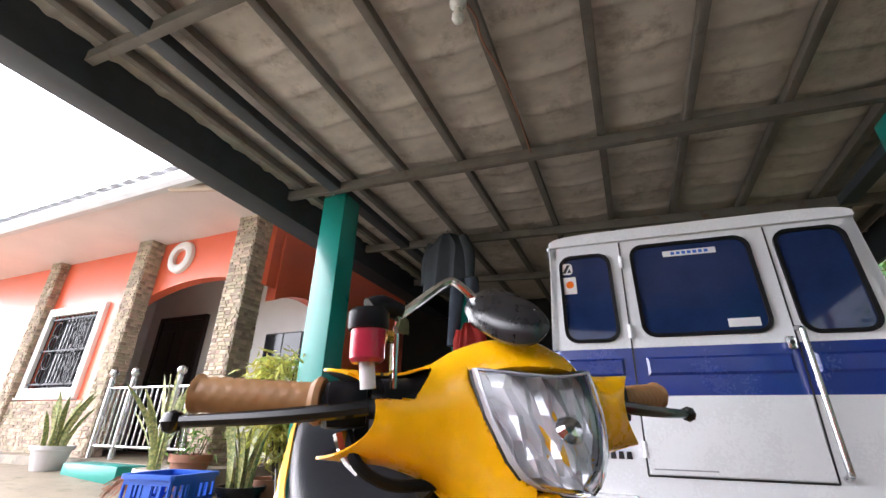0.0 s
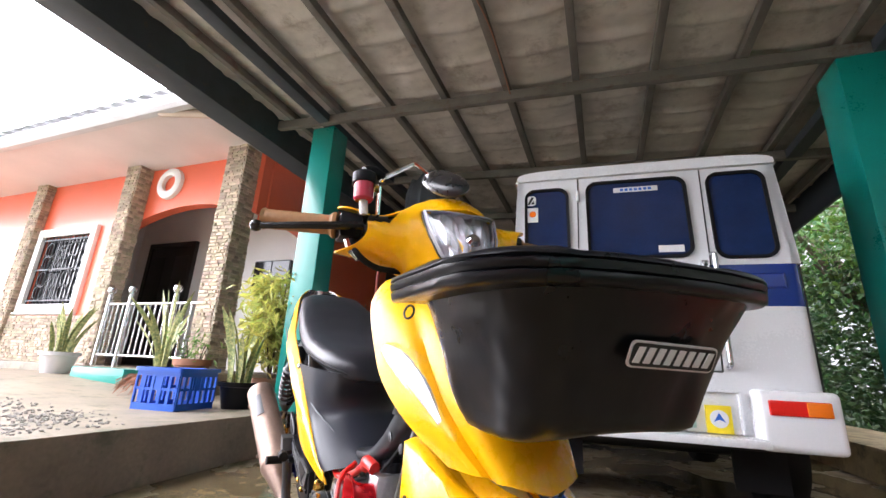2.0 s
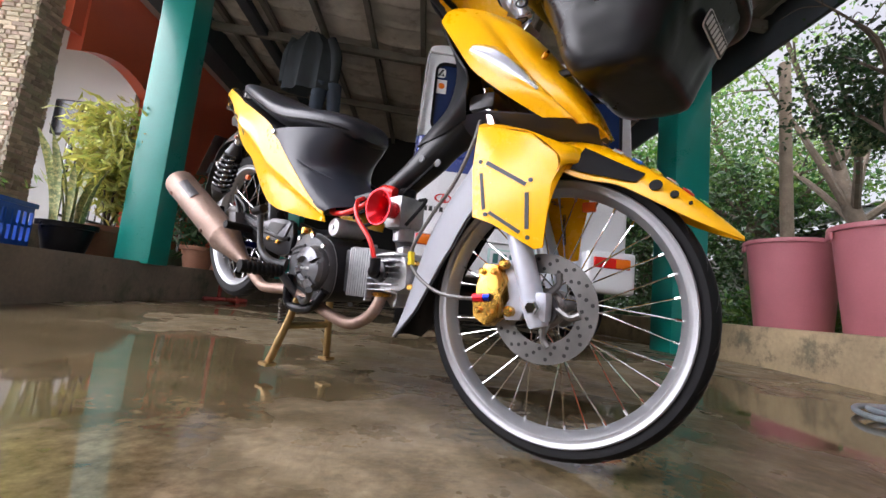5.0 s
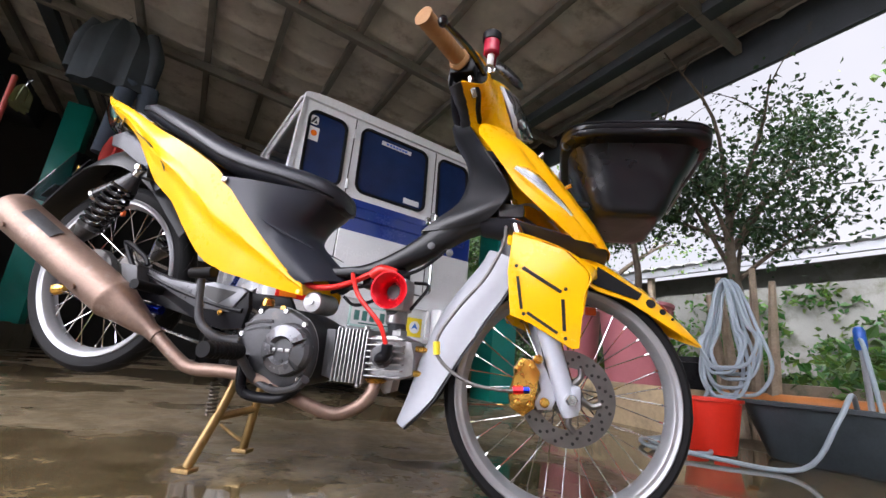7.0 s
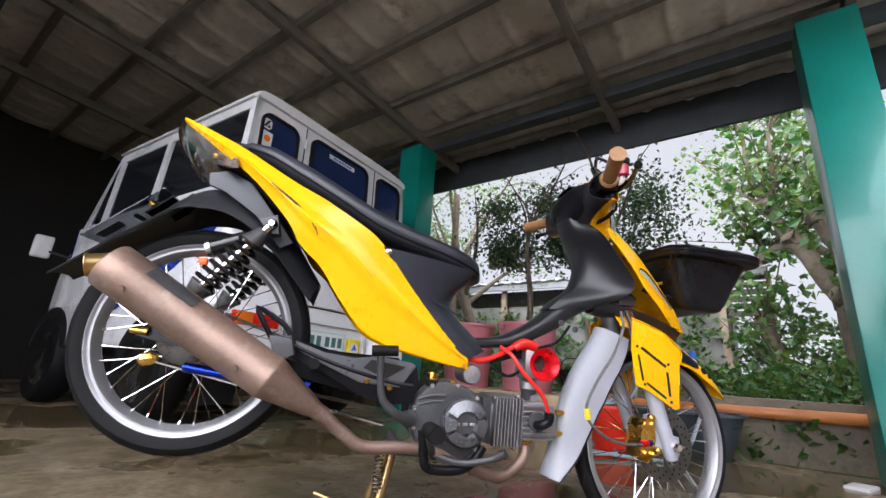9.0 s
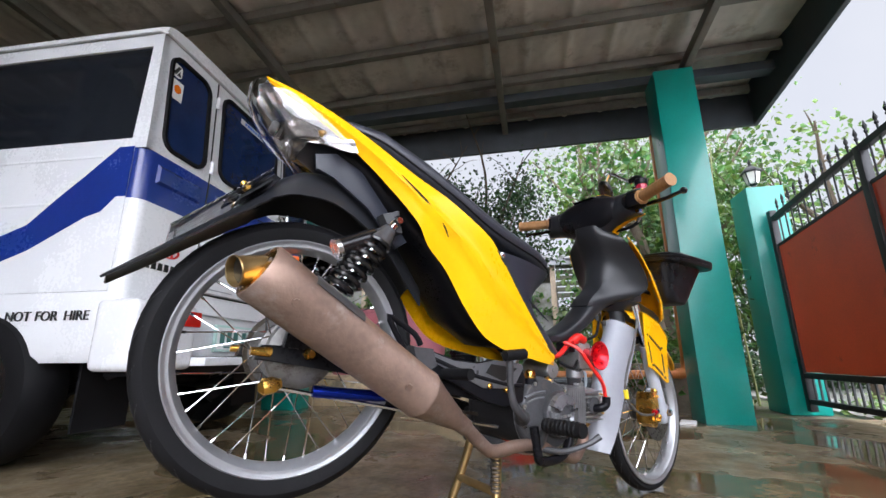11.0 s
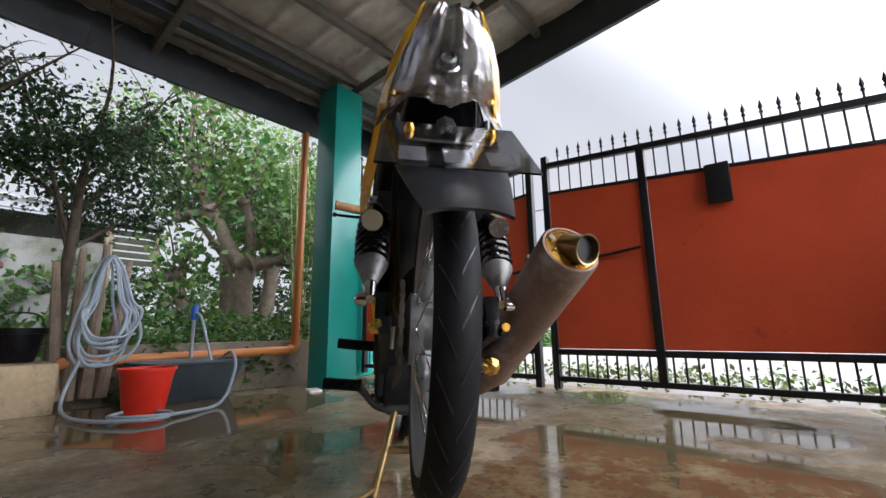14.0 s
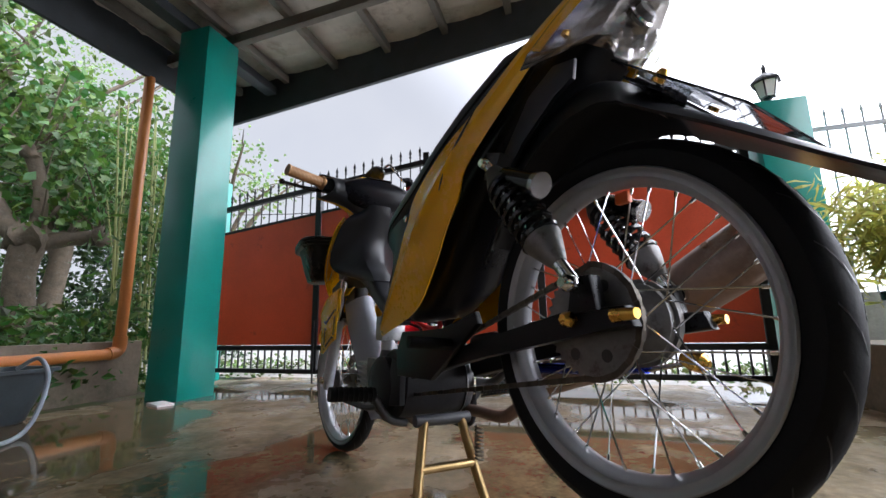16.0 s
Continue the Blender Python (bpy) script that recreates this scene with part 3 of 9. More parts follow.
tagged(part("ground", boxm((-60, -60, -0.6), (60, 60, -0.075)), M["ground"]), "dark earth round the carport", "ground", kind="structure")
tagged(part("road", boxm((-40, -9, -0.3), (40, -1.72, -0.05)), M["road"]), "pale wet concrete road outside the gate", "road", kind="structure")


def roof_z(x):
    """Underside of the rafters, which rise towards the house."""
    return 2.80 + 0.058 * (2.0 - x)


def post(name, x0, x1, y0, y1, z0, label):
    x = (x0 + x1) / 2
    tagged(part(name, boxm((x0, y0, z0), (x1, y1, roof_z(x) - 0.004), 0.012), M["teal"]), label, "post", kind="structure")


post("post_1", 1.62, 1.91, -0.65, -0.335, -0.06, "glossy teal-painted square concrete post beside the gate")
post("post_2", 1.60, 1.88, 2.85, 3.15, -0.06, "teal-painted square concrete post beside the van")
post("post_3", -2.68, -2.42, 2.92, 3.17, 0.28, "teal-painted square concrete post on the platform edge")
post("post_4", -2.66, -2.40, 6.32, 6.58, 0.28, "teal-painted concrete post deep in the dark bay")

YF, YB = -1.42, 7.4
XL, XR = -3.15, 2.40
# rafters along x
for k, y in enumerate((-0.62, 0.98, 2.88, 4.35, 5.8)):
    bm = bmesh.new()
    q = [(-3.1, roof_z(-3.1)), (2.36, roof_z(2.36)), (2.36, roof_z(2.36) + 0.09), (-3.1, roof_z(-3.1) + 0.09)]
    prism(bm, q, y - 0.03, y + 0.03, "y", 0.006)
    tagged(part(f"rafter_{k + 1}", bm, M["purlin"]), "brown-grey steel rafter under the carport roof", "rafter", kind="structure")
# long girders along y over the posts
for k, (x, h) in enumerate(((-2.5, 0.10), (1.86, 0.12))):
    z = roof_z(x)
    tagged(part(f"girder_{k + 1}", boxm((x - 0.06, -1.36, z + 0.003), (x + 0.06, YB, z + 0.088), 0.006), M["beam"]), "dark steel girder along the carport roof", "girder", kind="structure")
# purlins along y
k = 0
x = -2.92
while x < 2.3:
    z = roof_z(x) + 0.093
    k += 1
    tagged(part(f"purlin_{k}", boxm((x - 0.028, -1.36, z), (x + 0.028, YB, z + 0.075), 0.004), M["purlin"]), "brown steel purlin under the roof insulation", "purlin", kind="structure")
    x += 0.575
# insulation sheet, sagging between purlins, with cross ribs
bm = bmesh.new()
grid = []
rng = random.Random(5)
for i in range(121):
    x = XL + (XR - XL) * i / 120
    ph = ((x + 2.92) / 0.575) % 1.0
    sag = -0.03 * math.sin(math.pi * ph) ** 0.7
    line = []
    for j in range(401):
        y = YF + 0.06 + (YB - YF) * j / 400
        rib = 0.020 * max(0.0, math.cos(2 * math.pi * (y / 0.36 + 0.05 * math.sin(3 * x) + 0.06 * noise.noise((x * 2, y, 8))))) ** 5
        wr = 0.010 * noise.noise((x * 8, y * 8, 0)) + 0.008 * noise.noise((x * 22, y * 19, 3))
        line.append((x, y, roof_z(x) + 0.205 + sag - rib + wr))
    grid.append(line)
shell(bm, grid, -0.012)
tagged(part("ceiling", bm, M["foam"]), "sagging grey-beige roof insulation sheet with cross ribs", "ceiling", kind="structure")
tagged(part("roof", prismm([(XL, roof_z(XL) + 0.26), (XR, roof_z(XR) + 0.26), (XR, roof_z(XR) + 0.27), (XL, roof_z(XL) + 0.27)], YF, YB), M["roof_metal"]), "corrugated metal carport roof", "roof", kind="structure")
# fascias
bm = bmesh.new()
prism(bm, [(XL, roof_z(XL) - 0.17), (XR, roof_z(XR) - 0.17), (XR, roof_z(XR) + 0.26), (XL, roof_z(XL) + 0.26)], YF - 0.04, YF, "y", 0.004)
bmesh.ops.rotate(bm, verts=bm.verts, cent=(XR, YF, 0), matrix=Matrix.Rotation(radians(-3.2), 3, "Z"))
tagged(part("fascia_front", bm, M["beam"]), "dark grey front fascia of the carport roof", "fascia", kind="structure")
tagged(part("fascia_side", boxm((XR - 0.001, YF - 0.04, roof_z(XR) - 0.17), (XR + 0.04, YB, roof_z(XR) + 0.26), 0.004), M["beam"]), "dark grey side fascia of the carport roof", "fascia", kind="structure")
tagged(part("fascia_house", boxm((XL - 0.28, YF - 0.02, roof_z(XL) - 0.15), (XL, YB, roof_z(XL) + 0.28), 0.004), M["beam"]), "dark blue-grey box gutter on the house side", "fascia", kind="structure")
# low side walls
tagged(part("wall_east", boxm((2.0, 1.33, -0.09), (2.9, YB, 0.272), 0.02), M["planter"]), "low stained concrete planter wall", "wall", kind="structure")
tagged(part("wall_planter", boxm((2.50, -0.75, -0.09), (2.62, 1.325, 0.36), 0.015), M["rough_concrete"]), "dark low garden wall behind the wash tub", "wall", kind="structure")
# back wall of the dark rear bay, coloured near-black for the deep shade there
tagged(part("wall_north", boxm((-4.4, 7.4, -0.08), (2.9, 7.55, 3.63)), M["darkwall"]), "near-black wall closing the bay, its deep shade put into the colour", "wall", kind="structure")
# ceiling bulb with cable
lampb = thing("bulb_holder", "white bulb in a round holder under a purlin", "light bulb", m=pose(-0.66, 1.42, 2.995))
part("holder", lathem([(0.045, 0), (0.045, -0.03), (0.03, -0.045), (0.024, -0.07)], 16), M["bulb"], lampb)
part("bulb", lathem([(0.012, -0.065), (0.02, -0.085), (0.031, -0.11), (0.033, -0.13), (0.024, -0.155), (0.004, -0.165)], 16), M["bulb"], lampb, "milky glass bulb")
part("cable", tubem([(0.03, 0, -0.01), (0.06, 0.12, -0.02), (0.04, 0.3, 0.01), (0.09, 0.7, -0.01), (0.08, 1.4, -0.02)], 0.006), M["clay"], lampb, "thin brown cable")

# ---- the gate and the street side ----
def gate_leaf(name, x0, x1, mid, z0, z1, label):
    """A sheet-steel leaf in a black frame, with spear bars above and short bars below. z0, z1: top rail at x0 and x1."""
    g = thing(name, label, "gate", "gate leaves", m=pose(0, -1.42, 0))
    lo, hi = min(x0, x1), max(x0, x1)

    def top(x):
        return z0 + (z1 - z0) * (x - x0) / (x1 - x0)

    for x in (lo + 0.025, hi - 0.025, mid):
        part("upright", boxm((x - 0.028, -0.028, -0.03 if x != mid else 0.05), (x + 0.028, 0.028, top(x) + (0.06 if x != mid else 0)), 0.005), M["iron"], g)
    for za, zb, tilt in ((0.03, 0.07, False), (0.235, 0.28, False), (None, None, True)):
        bm = bmesh.new()
        if tilt:
            prism(bm, [(lo, top(lo) - 0.045), (hi, top(hi) - 0.045), (hi, top(hi)), (lo, top(lo))], -0.024, 0.024, "y", 0.004)
        else:
            box(bm, (lo, -0.022, za), (hi, 0.022, zb), 0.004)
        part("rail", bm, M["iron"], g)
    for a, b in ((lo + 0.055, mid - 0.03), (mid + 0.03, hi - 0.055)):
        bm = bmesh.new()
        n = max(4, int((b - a) / 0.12))
        grid = [[(a + (b - a) * i / n, 0.006 + 0.004 * noise.noise((i * 0.7, j * 0.9, x0)), 0.285 + (min(top(a), top(b)) - 0.285 - 0.27 + (top(a + (b - a) * i / n) - min(top(a), top(b)))) * j / 8) for j in range(9)] for i in range(n + 1)]
        shell(bm, grid, 0.003)
        part("panel", bm, M["gate_red"], g, "oxide-red steel sheet panel")
        part("rail", prismm([(a, top(a) - 0.29), (b, top(b) - 0.29), (b, top(b) - 0.265), (a, top(a) - 0.265)], -0.015, 0.015), M["iron"], g)
    spear = finish(lathe(bmesh.new(), [(0.0065, 0), (0.0065, 0.345), (0.012, 0.35), (0.012, 0.362), (0.006, 0.368), (0.014, 0.39), (0.001, 0.44)], 8), "spear_bar", M["iron"])
    x = lo + 0.09
    while x < hi - 0.06:
        again("spear_bar", spear, g, pose(x, 0, top(x) - 0.30))
        x += 0.094
    bar = finish(box(bmesh.new(), (-0.006, -0.006, 0.06), (0.006, 0.006, 0.245)), "lower_bar", M["iron"])
    x = lo + 0.08
    while x < hi - 0.05:
        again("lower_bar", bar, g, pose(x, 0, 0))
        x += 0.075
    return g


g1 = gate_leaf("gate", 2.46, 0.165, 1.28, 1.66, 1.91, "oxide-red steel gate leaf with black spear bars, half of a pair")
part("bolt", tubem([(0.12, 0.03, 0.95), (0.35, 0.035, 0.93), (0.55, 0.035, 0.90)], 0.011), M["iron"], g1, "black slide bolt")
part("drop_rod", tubem([(1.28, 0.035, 0.5), (1.28, 0.035, -0.06)], 0.009, steps=1), M["iron"], g1)
g2 = gate_leaf("gate", 0.055, -2.25, -0.75, 1.87, 1.70, "oxide-red steel gate leaf with black spear bars and lock box")
part("bolt", tubem([(0.06, 0.03, 0.96), (-0.3, 0.035, 0.98), (-0.7, 0.035, 1.02)], 0.011), M["iron"], g2, "black slide bolt")
part("drop_rod", tubem([(0.03, 0.035, 0.5), (0.03, 0.035, -0.06)], 0.009, steps=1), M["iron"], g2)
part("lock_box", boxm((-1.29, 0.012, 1.25), (-1.15, 0.05, 1.52), 0.006), M["iron"], g2, "black steel lock box")


def gatepost(name, x0, x1, h, label):
    tagged(part(name, boxm((x0, -1.6, -0.07), (x1, -1.28, h), 0.012), M["teal"]), label, "gate post", kind="structure")


gatepost("gate_post_1", -2.60, -2.29, 1.94, "teal-painted concrete gate post topped by a lantern")
gatepost("gate_post_2", 2.50, 2.85, 2.0, "teal-painted concrete gate post")


def lantern(x, y, z):
    t = thing("lantern", "small black carriage lantern with frosted panes on a gate post", "lantern", "gate lanterns", m=pose(x, y, z))
    part("base", lathem([(0.05, 0), (0.05, 0.015), (0.022, 0.03), (0.018, 0.07), (0.035, 0.085)], 12), M["iron"], t)
    for k in range(6):
        a, b = math.pi / 3 * k, math.pi / 3 * (k + 1)
        q = [(0.05 * math.cos(a), 0.05 * math.sin(a), 0.09), (0.05 * math.cos(b), 0.05 * math.sin(b), 0.09), (0.078 * math.cos(b), 0.078 * math.sin(b), 0.21), (0.078 * math.cos(a), 0.078 * math.sin(a), 0.21)]
        bm = bmesh.new()
        shell(bm, [[q[0], q[1]], [q[3], q[2]]], 0.003)
        part("pane", bm, M["bulb"], t, "frosted pane")
        part("glazing_bar", tubem([q[0], q[3]], 0.006, 6, 1), M["iron"], t)
    part("roof", lathem([(0.1, 0.205), (0.1, 0.215), (0.06, 0.26), (0.02, 0.285), (0.012, 0.31), (0.018, 0.325), (0.004, 0.36)], 6), M["iron"], t)
    return t


lantern(-2.445, -1.44, 1.94)
lantern(2.67, -1.44, 2.0)
# pale bar fence beyond the gate post
fence = thing("fence", "light grey steel bar fence beyond the gate post", "fence", m=pose(-2.6, -1.5, 0))
for z in (0.95, 1.75):
    part("rail", boxm((-3.6, -0.012, z), (0, 0.012, z + 0.03)), M["gutter"], fence)
fb = finish(lathe(bmesh.new(), [(0.007, 0.6), (0.007, 1.86), (0.012, 1.875), (0.001, 1.92)], 6), "fence_bar", M["gutter"])
for k in range(33):
    again("fence_bar", fb, fence, pose(-0.08 - 0.108 * k, 0, 0))
part("base", boxm((-3.6, -0.07, -0.07), (-0.012, 0.07, 0.6), 0.01), M["blockwall"], fence)

# ---- the house ----
HX0, HX1, HY = -12.5, -4.3, 3.77
tagged(part("house_floor", boxm((HX0, 3.35, 0.28), (-3.9, 7.3, 0.55), 0.01), M["rough_concrete"]), "raised porch slab of the house", "porch floor", kind="structure")


def walled(name, poly, y0, y1, material, label):
    tagged(part(name, prismm(poly, y0, y1, "y"), material, smooth=False), label, "wall", kind="structure")


# front wall with the window opening
WX0, WX1, WZ0, WZ1 = -8.62, -7.40, 1.40, 2.52
for nm, a, b, c, d in (("wall_house_a", HX0, WX0, 1.05, 3.62), ("wall_house_b", WX1, -6.62, 1.05, 3.62), ("wall_house_c", WX0, WX1, 1.05, WZ0), ("wall_house_d", WX0, WX1, WZ1, 3.62)):
    tagged(part(nm, boxm((a, HY, c), (b, HY + 0.15, d)), M["orange_wall"]), "orange-red painted house wall", "wall", kind="structure")
# arched header over the porch opening
def arch(xa, xb, spring, rise, top):
    pts = [(xa, top), (xa, spring)]
    for k in range(13):
        s = k / 12
        pts.append((xa + (xb - xa) * s, spring + rise * (1 - (2 * s - 1) ** 2)))
    return pts + [(xb, spring), (xb, top)]


def clean(p):
    out = [p[0]]
    for q in p[1:]:
        if abs(q[0] - out[-1][0]) + abs(q[1] - out[-1][1]) > 1e-5:
            out.append(q)
    return out


walled("wall_porch_arch", clean(arch(-6.62, -4.15, 2.57, 0.24, 3.62)), HY, HY + 0.15, M["orange_wall"], "orange-red porch arch of the house")
bm = bmesh.new()
prism(bm, clean(arch(HY + 0.16, 5.08, 2.42, 0.17, 3.62)), -4.28, -4.13, "x")
tagged(part("wall_porch_side", bm, M["orange_wall"], smooth=False), "orange-red side arch of the porch", "wall", kind="structure")
tagged(part("wall_porch_back", boxm((-12.4, 5.0, 0.55), (-4.29, 5.15, 3.6)), M["white_wall"]), "white inner wall of the porch", "wall", kind="structure")
tagged(part("wall_house_side", boxm((-4.28, 5.085, 0.28), (-4.13, 7.4, 3.62)), M["orange_wall"]), "orange side wall of the house", "wall", kind="structure")
tagged(part("wall_porch_inner", boxm((-8.3, HY + 0.16, 0.55), (-8.15, 4.995, 3.6)), M["white_wall"]), "white inner side wall of the porch", "wall", kind="structure")
tagged(part("ceiling_porch", boxm((-8.14, HY + 0.16, 3.45), (-4.29, 4.995, 3.46)), M["white_wall"]), "white porch ceiling", "ceiling", kind="structure")
# assumed eave, itself out of view; keeps skylight out of the rear bay
tagged(part("eave_side", boxm((-4.7, 3.72, 3.64), (-3.2, 7.6, 3.70), 0.004), M["beam"]), "dark side eave added over the carport gutter to shut out the sky", "eave", kind="structure")
# front door of the house
dr = thing("door_1", "dark brown panelled house front door, closed", "door", kind="structure", m=pose(-7.2, 5.0, 0.55))
part("leaf", boxm((-0.5, -0.05, 0), (0.5, -0.004, 2.08), 0.008), M["darkdoor"], dr)
for a in (-0.3, 0.3):
    for z0, z1 in ((0.15, 0.9), (1.05, 1.9)):
        part("door_panel", boxm((a - 0.17, -0.064, z0), (a + 0.17, -0.052, z1), 0.01), M["darkdoor"], dr)
part("door_frame", prismm([(-0.58, 0), (-0.5, 0), (-0.5, 2.08), (0.5, 2.08), (0.5, 0), (0.58, 0), (0.58, 2.16), (-0.58, 2.16)], -0.075, -0.003), M["darkdoor"], dr)
part("door_handle", tubem([(0.4, -0.07, 1.0), (0.4, -0.11, 1.0), (0.3, -0.11, 1.0)], 0.01), M["steel"], dr, "steel lever handle")
# small dark wall window on the porch
w2 = thing("window_2", "dark-framed small window in the white porch wall", "window", kind="structure", m=pose(-4.85, 5.0, 2.04))
part("window_frame", prismm(rounded(0.72, 0.46, 0.02), -0.05, -0.003), M["iron"], w2)
part("pane", boxm((-0.34, -0.06, -0.21), (-0.012, -0.053, 0.21)), M["darkglass"], w2)
part("pane", boxm((0.012, -0.06, -0.21), (0.34, -0.053, 0.21)), M["darkglass"], w2)
# grilled window with white surround
w1 = thing("window_1", "white-framed house window behind a black ornamental grille", "window", kind="structure", m=pose((WX0 + WX1) / 2, HY, (WZ0 + WZ1) / 2))
hw, hh = (WX1 - WX0) / 2, (WZ1 - WZ0) / 2
for a, b, c, d in ((-hw - 0.13, -hw, -hh - 0.13, hh + 0.13), (hw, hw + 0.13, -hh - 0.13, hh + 0.13), (-hw, hw, hh, hh + 0.13), (-hw, hw, -hh - 0.13, -hh)):
    part("window_frame", boxm((a, -0.06, c), (b, 0.02, d), 0.012), M["white_trim"], w1)
part("window_sill", boxm((-hw - 0.14, -0.085, -hh - 0.16), (hw + 0.14, -0.004, -hh - 0.132), 0.008), M["white_trim"], w1)
part("pane", boxm((-hw, 0.06, -hh), (hw, 0.07, hh)), M["darkglass"], w1)
for k in range(13):
    x = -hw + 0.05 + k * (2 * hw - 0.1) / 12
    part("grille_bar", tubem([(x, -0.02, -hh), (x, -0.02, hh)], 0.009, 6, 1), M["iron"], w1)
for z in (-hh + 0.06, 0.0, hh - 0.06):
    part("grille_rail", boxm((-hw, -0.032, z - 0.012), (hw, -0.012, z + 0.012)), M["iron"], w1)
for cx in (-hw * 0.5, hw * 0.5):
    for cz in (-hh * 0.62, -hh * 0.24, hh * 0.24, hh * 0.62):
        part("scroll", tubem([(cx + 0.16 * math.cos(a) * (0.4 + a / 10), -0.035, cz + 0.17 * math.sin(a) * (0.4 + a / 10)) for a in [0.5 * q for q in range(13)]], 0.008, 6, 2), M["iron"], w1)
# stone-clad pillars and base course
PILL = [(-9.06, -8.80, 3.64), (-6.63, -6.36, 3.56), (-4.56, -4.24, 3.52)]
for k, (a, b, y) in enumerate(PILL):
    tagged(part(f"pillar_{k + 1}", boxm((a, y, 0.296), (b, HY + (0.05 if k == 2 else 0.0), 3.60)), M["mortar"]), "mortar core of a stone-clad pillar", "pillar", kind="structure")
tagged(part("wall_base", boxm((HX0, 3.70, 0.28), (-6.615, HY + 0.16, 1.22)), M["mortar"]), "stone-clad base course of the house", "wall", kind="structure")
# white ring ornament
ring = thing("ring_ornament", "white plaster ring on the orange gable wall", "wall ornament", m=pose(-5.89, HY - 0.035, 3.19, 90))
part("ring", lathem([(0.13, -0.03), (0.13, 0.025), (0.15, 0.04), (0.21, 0.04), (0.24, 0.02), (0.25, -0.03)], 36, caps=False), M["white_trim"], ring)
# eaves: soffit, gutter, roof sheets
tagged(part("soffit", prismm([(HX0 - 1, 2.62), (-3.3, 2.62), (-3.3, 7.3), (HX0 - 1, 7.3)], 3.47, 3.50, "z"), M["soffit"]), "pinkish white boarded eaves of the house", "soffit", kind="structure")
bm = bmesh.new()
prism(bm, [(2.50, 3.56), (2.50, 3.44), (2.54, 3.40), (2.62, 3.40), (2.62, 3.60), (2.58, 3.60), (2.58, 3.45), (2.54, 3.45), (2.54, 3.56)], HX0 - 1, -3.3, "x")
tagged(part("gutter", bm, M["gutterpale"]), "grey metal gutter along the house eaves", "gutter", kind="structure")
bm = bmesh.new()
n = 320
top, bot = [], []
grid = [[(HX0 - 1 + (9.2 + 1) * i / n, 2.48 + dy, 3.62 + dy * 0.36 + 0.007 * math.cos(i * 2 * math.pi / 8)) for dy in (0, 1.5, 3.2)] for i in range(n + 1)]
shell(bm, grid, -0.01)
tagged(part("house_roof", bm, M["roof_metal"]), "ribbed grey metal roof of the house", "roof", kind="structure")
dp = thing("drain_pipe", "cream plastic drain pipe under the eaves", "pipe", m=pose(0, 0, 0))
part("pipe", tubem([(-3.4, 3.0, 3.38), (-4.2, 2.75, 3.42), (-4.58, 2.62, 3.42), (-4.66, 2.60, 3.45), (-4.67, 2.59, 3.52)], 0.045, 10, 4), M["pvcwhite"], dp)
part("collar", tubem([(-4.665, 2.59, 3.49), (-4.667, 2.588, 3.57)], 0.056, 10, 1), M["pvcwhite"], dp)
# steps
tagged(part("porch_step", boxm((-5.75, 3.05, 0.38), (-4.85, 3.345, 0.545), 0.015), M["teal"]), "teal-painted porch step", "step", kind="structure")
# stainless railing on the porch
rail = thing("porch_railing", "stainless steel porch railing with ball finials and curled bars", "railing", m=pose(0, 3.55, 0.55))
for x in (-5.80, -4.97, -6.22):
    part("rail_post", lathem([(0.03, 0), (0.03, 0.92)], 12, pose(x, 0, 0)), M["steel"], rail)
    part("ball", lathem([(0.012, 0.92), (0.02, 0.93), (0.045, 0.95), (0.055, 0.985), (0.045, 1.02), (0.015, 1.04)], 14, pose(x, 0, 0)), M["steel"], rail)
for xa, xb in ((-4.97, -4.56), (-5.80, -4.97), (-6.22, -5.80)):
    for z in (0.14, 0.80):
        part("rail_bar", tubem([(xa, 0, z), (xb, 0, z)], 0.016, 8, 1), M["steel"], rail)
    for k in range(1, max(3, int((xb - xa) / 0.1))):
        x = xa + k * 0.1
        if x < xb - 0.03:
            part("baluster", tubem([(x, 0, 0.14), (x, 0, 0.80)], 0.009, 6, 1), M["steel"], rail)
rail2 = thing("side_railing", "stainless steel railing along the porch side", "railing", m=pose(-4.02, 3.6, 0.55, 0, 0, 90))
for x in (0.3, 1.35, 2.4):
    part("rail_post", lathem([(0.03, -0.003), (0.03, 0.86), (0.012, 0.87), (0.04, 0.91), (0.01, 0.94)], 12, pose(x, 0, 0)), M["steel"], rail2)
for z in (0.14, 0.80):
    part("rail_bar", tubem([(0.3, 0, z), (2.4, 0, z)], 0.016, 8, 1), M["steel"], rail2)
for k in range(22):
    part("baluster", tubem([(0.3 + k * 0.1, 0, 0.14), (0.3 + k * 0.1, 0, 0.8)], 0.009, 6, 1), M["steel"], rail2)

# ---- plants in pots ----
def pot_profile(r, h):
    return [(r * 0.68, 0), (r * 0.72, 0.01), (r * 0.95, h * 0.82), (r * 1.06, h * 0.83), (r * 1.08, h), (r * 0.97, h), (r * 0.93, h * 0.86), (0.001, h * 0.84)]


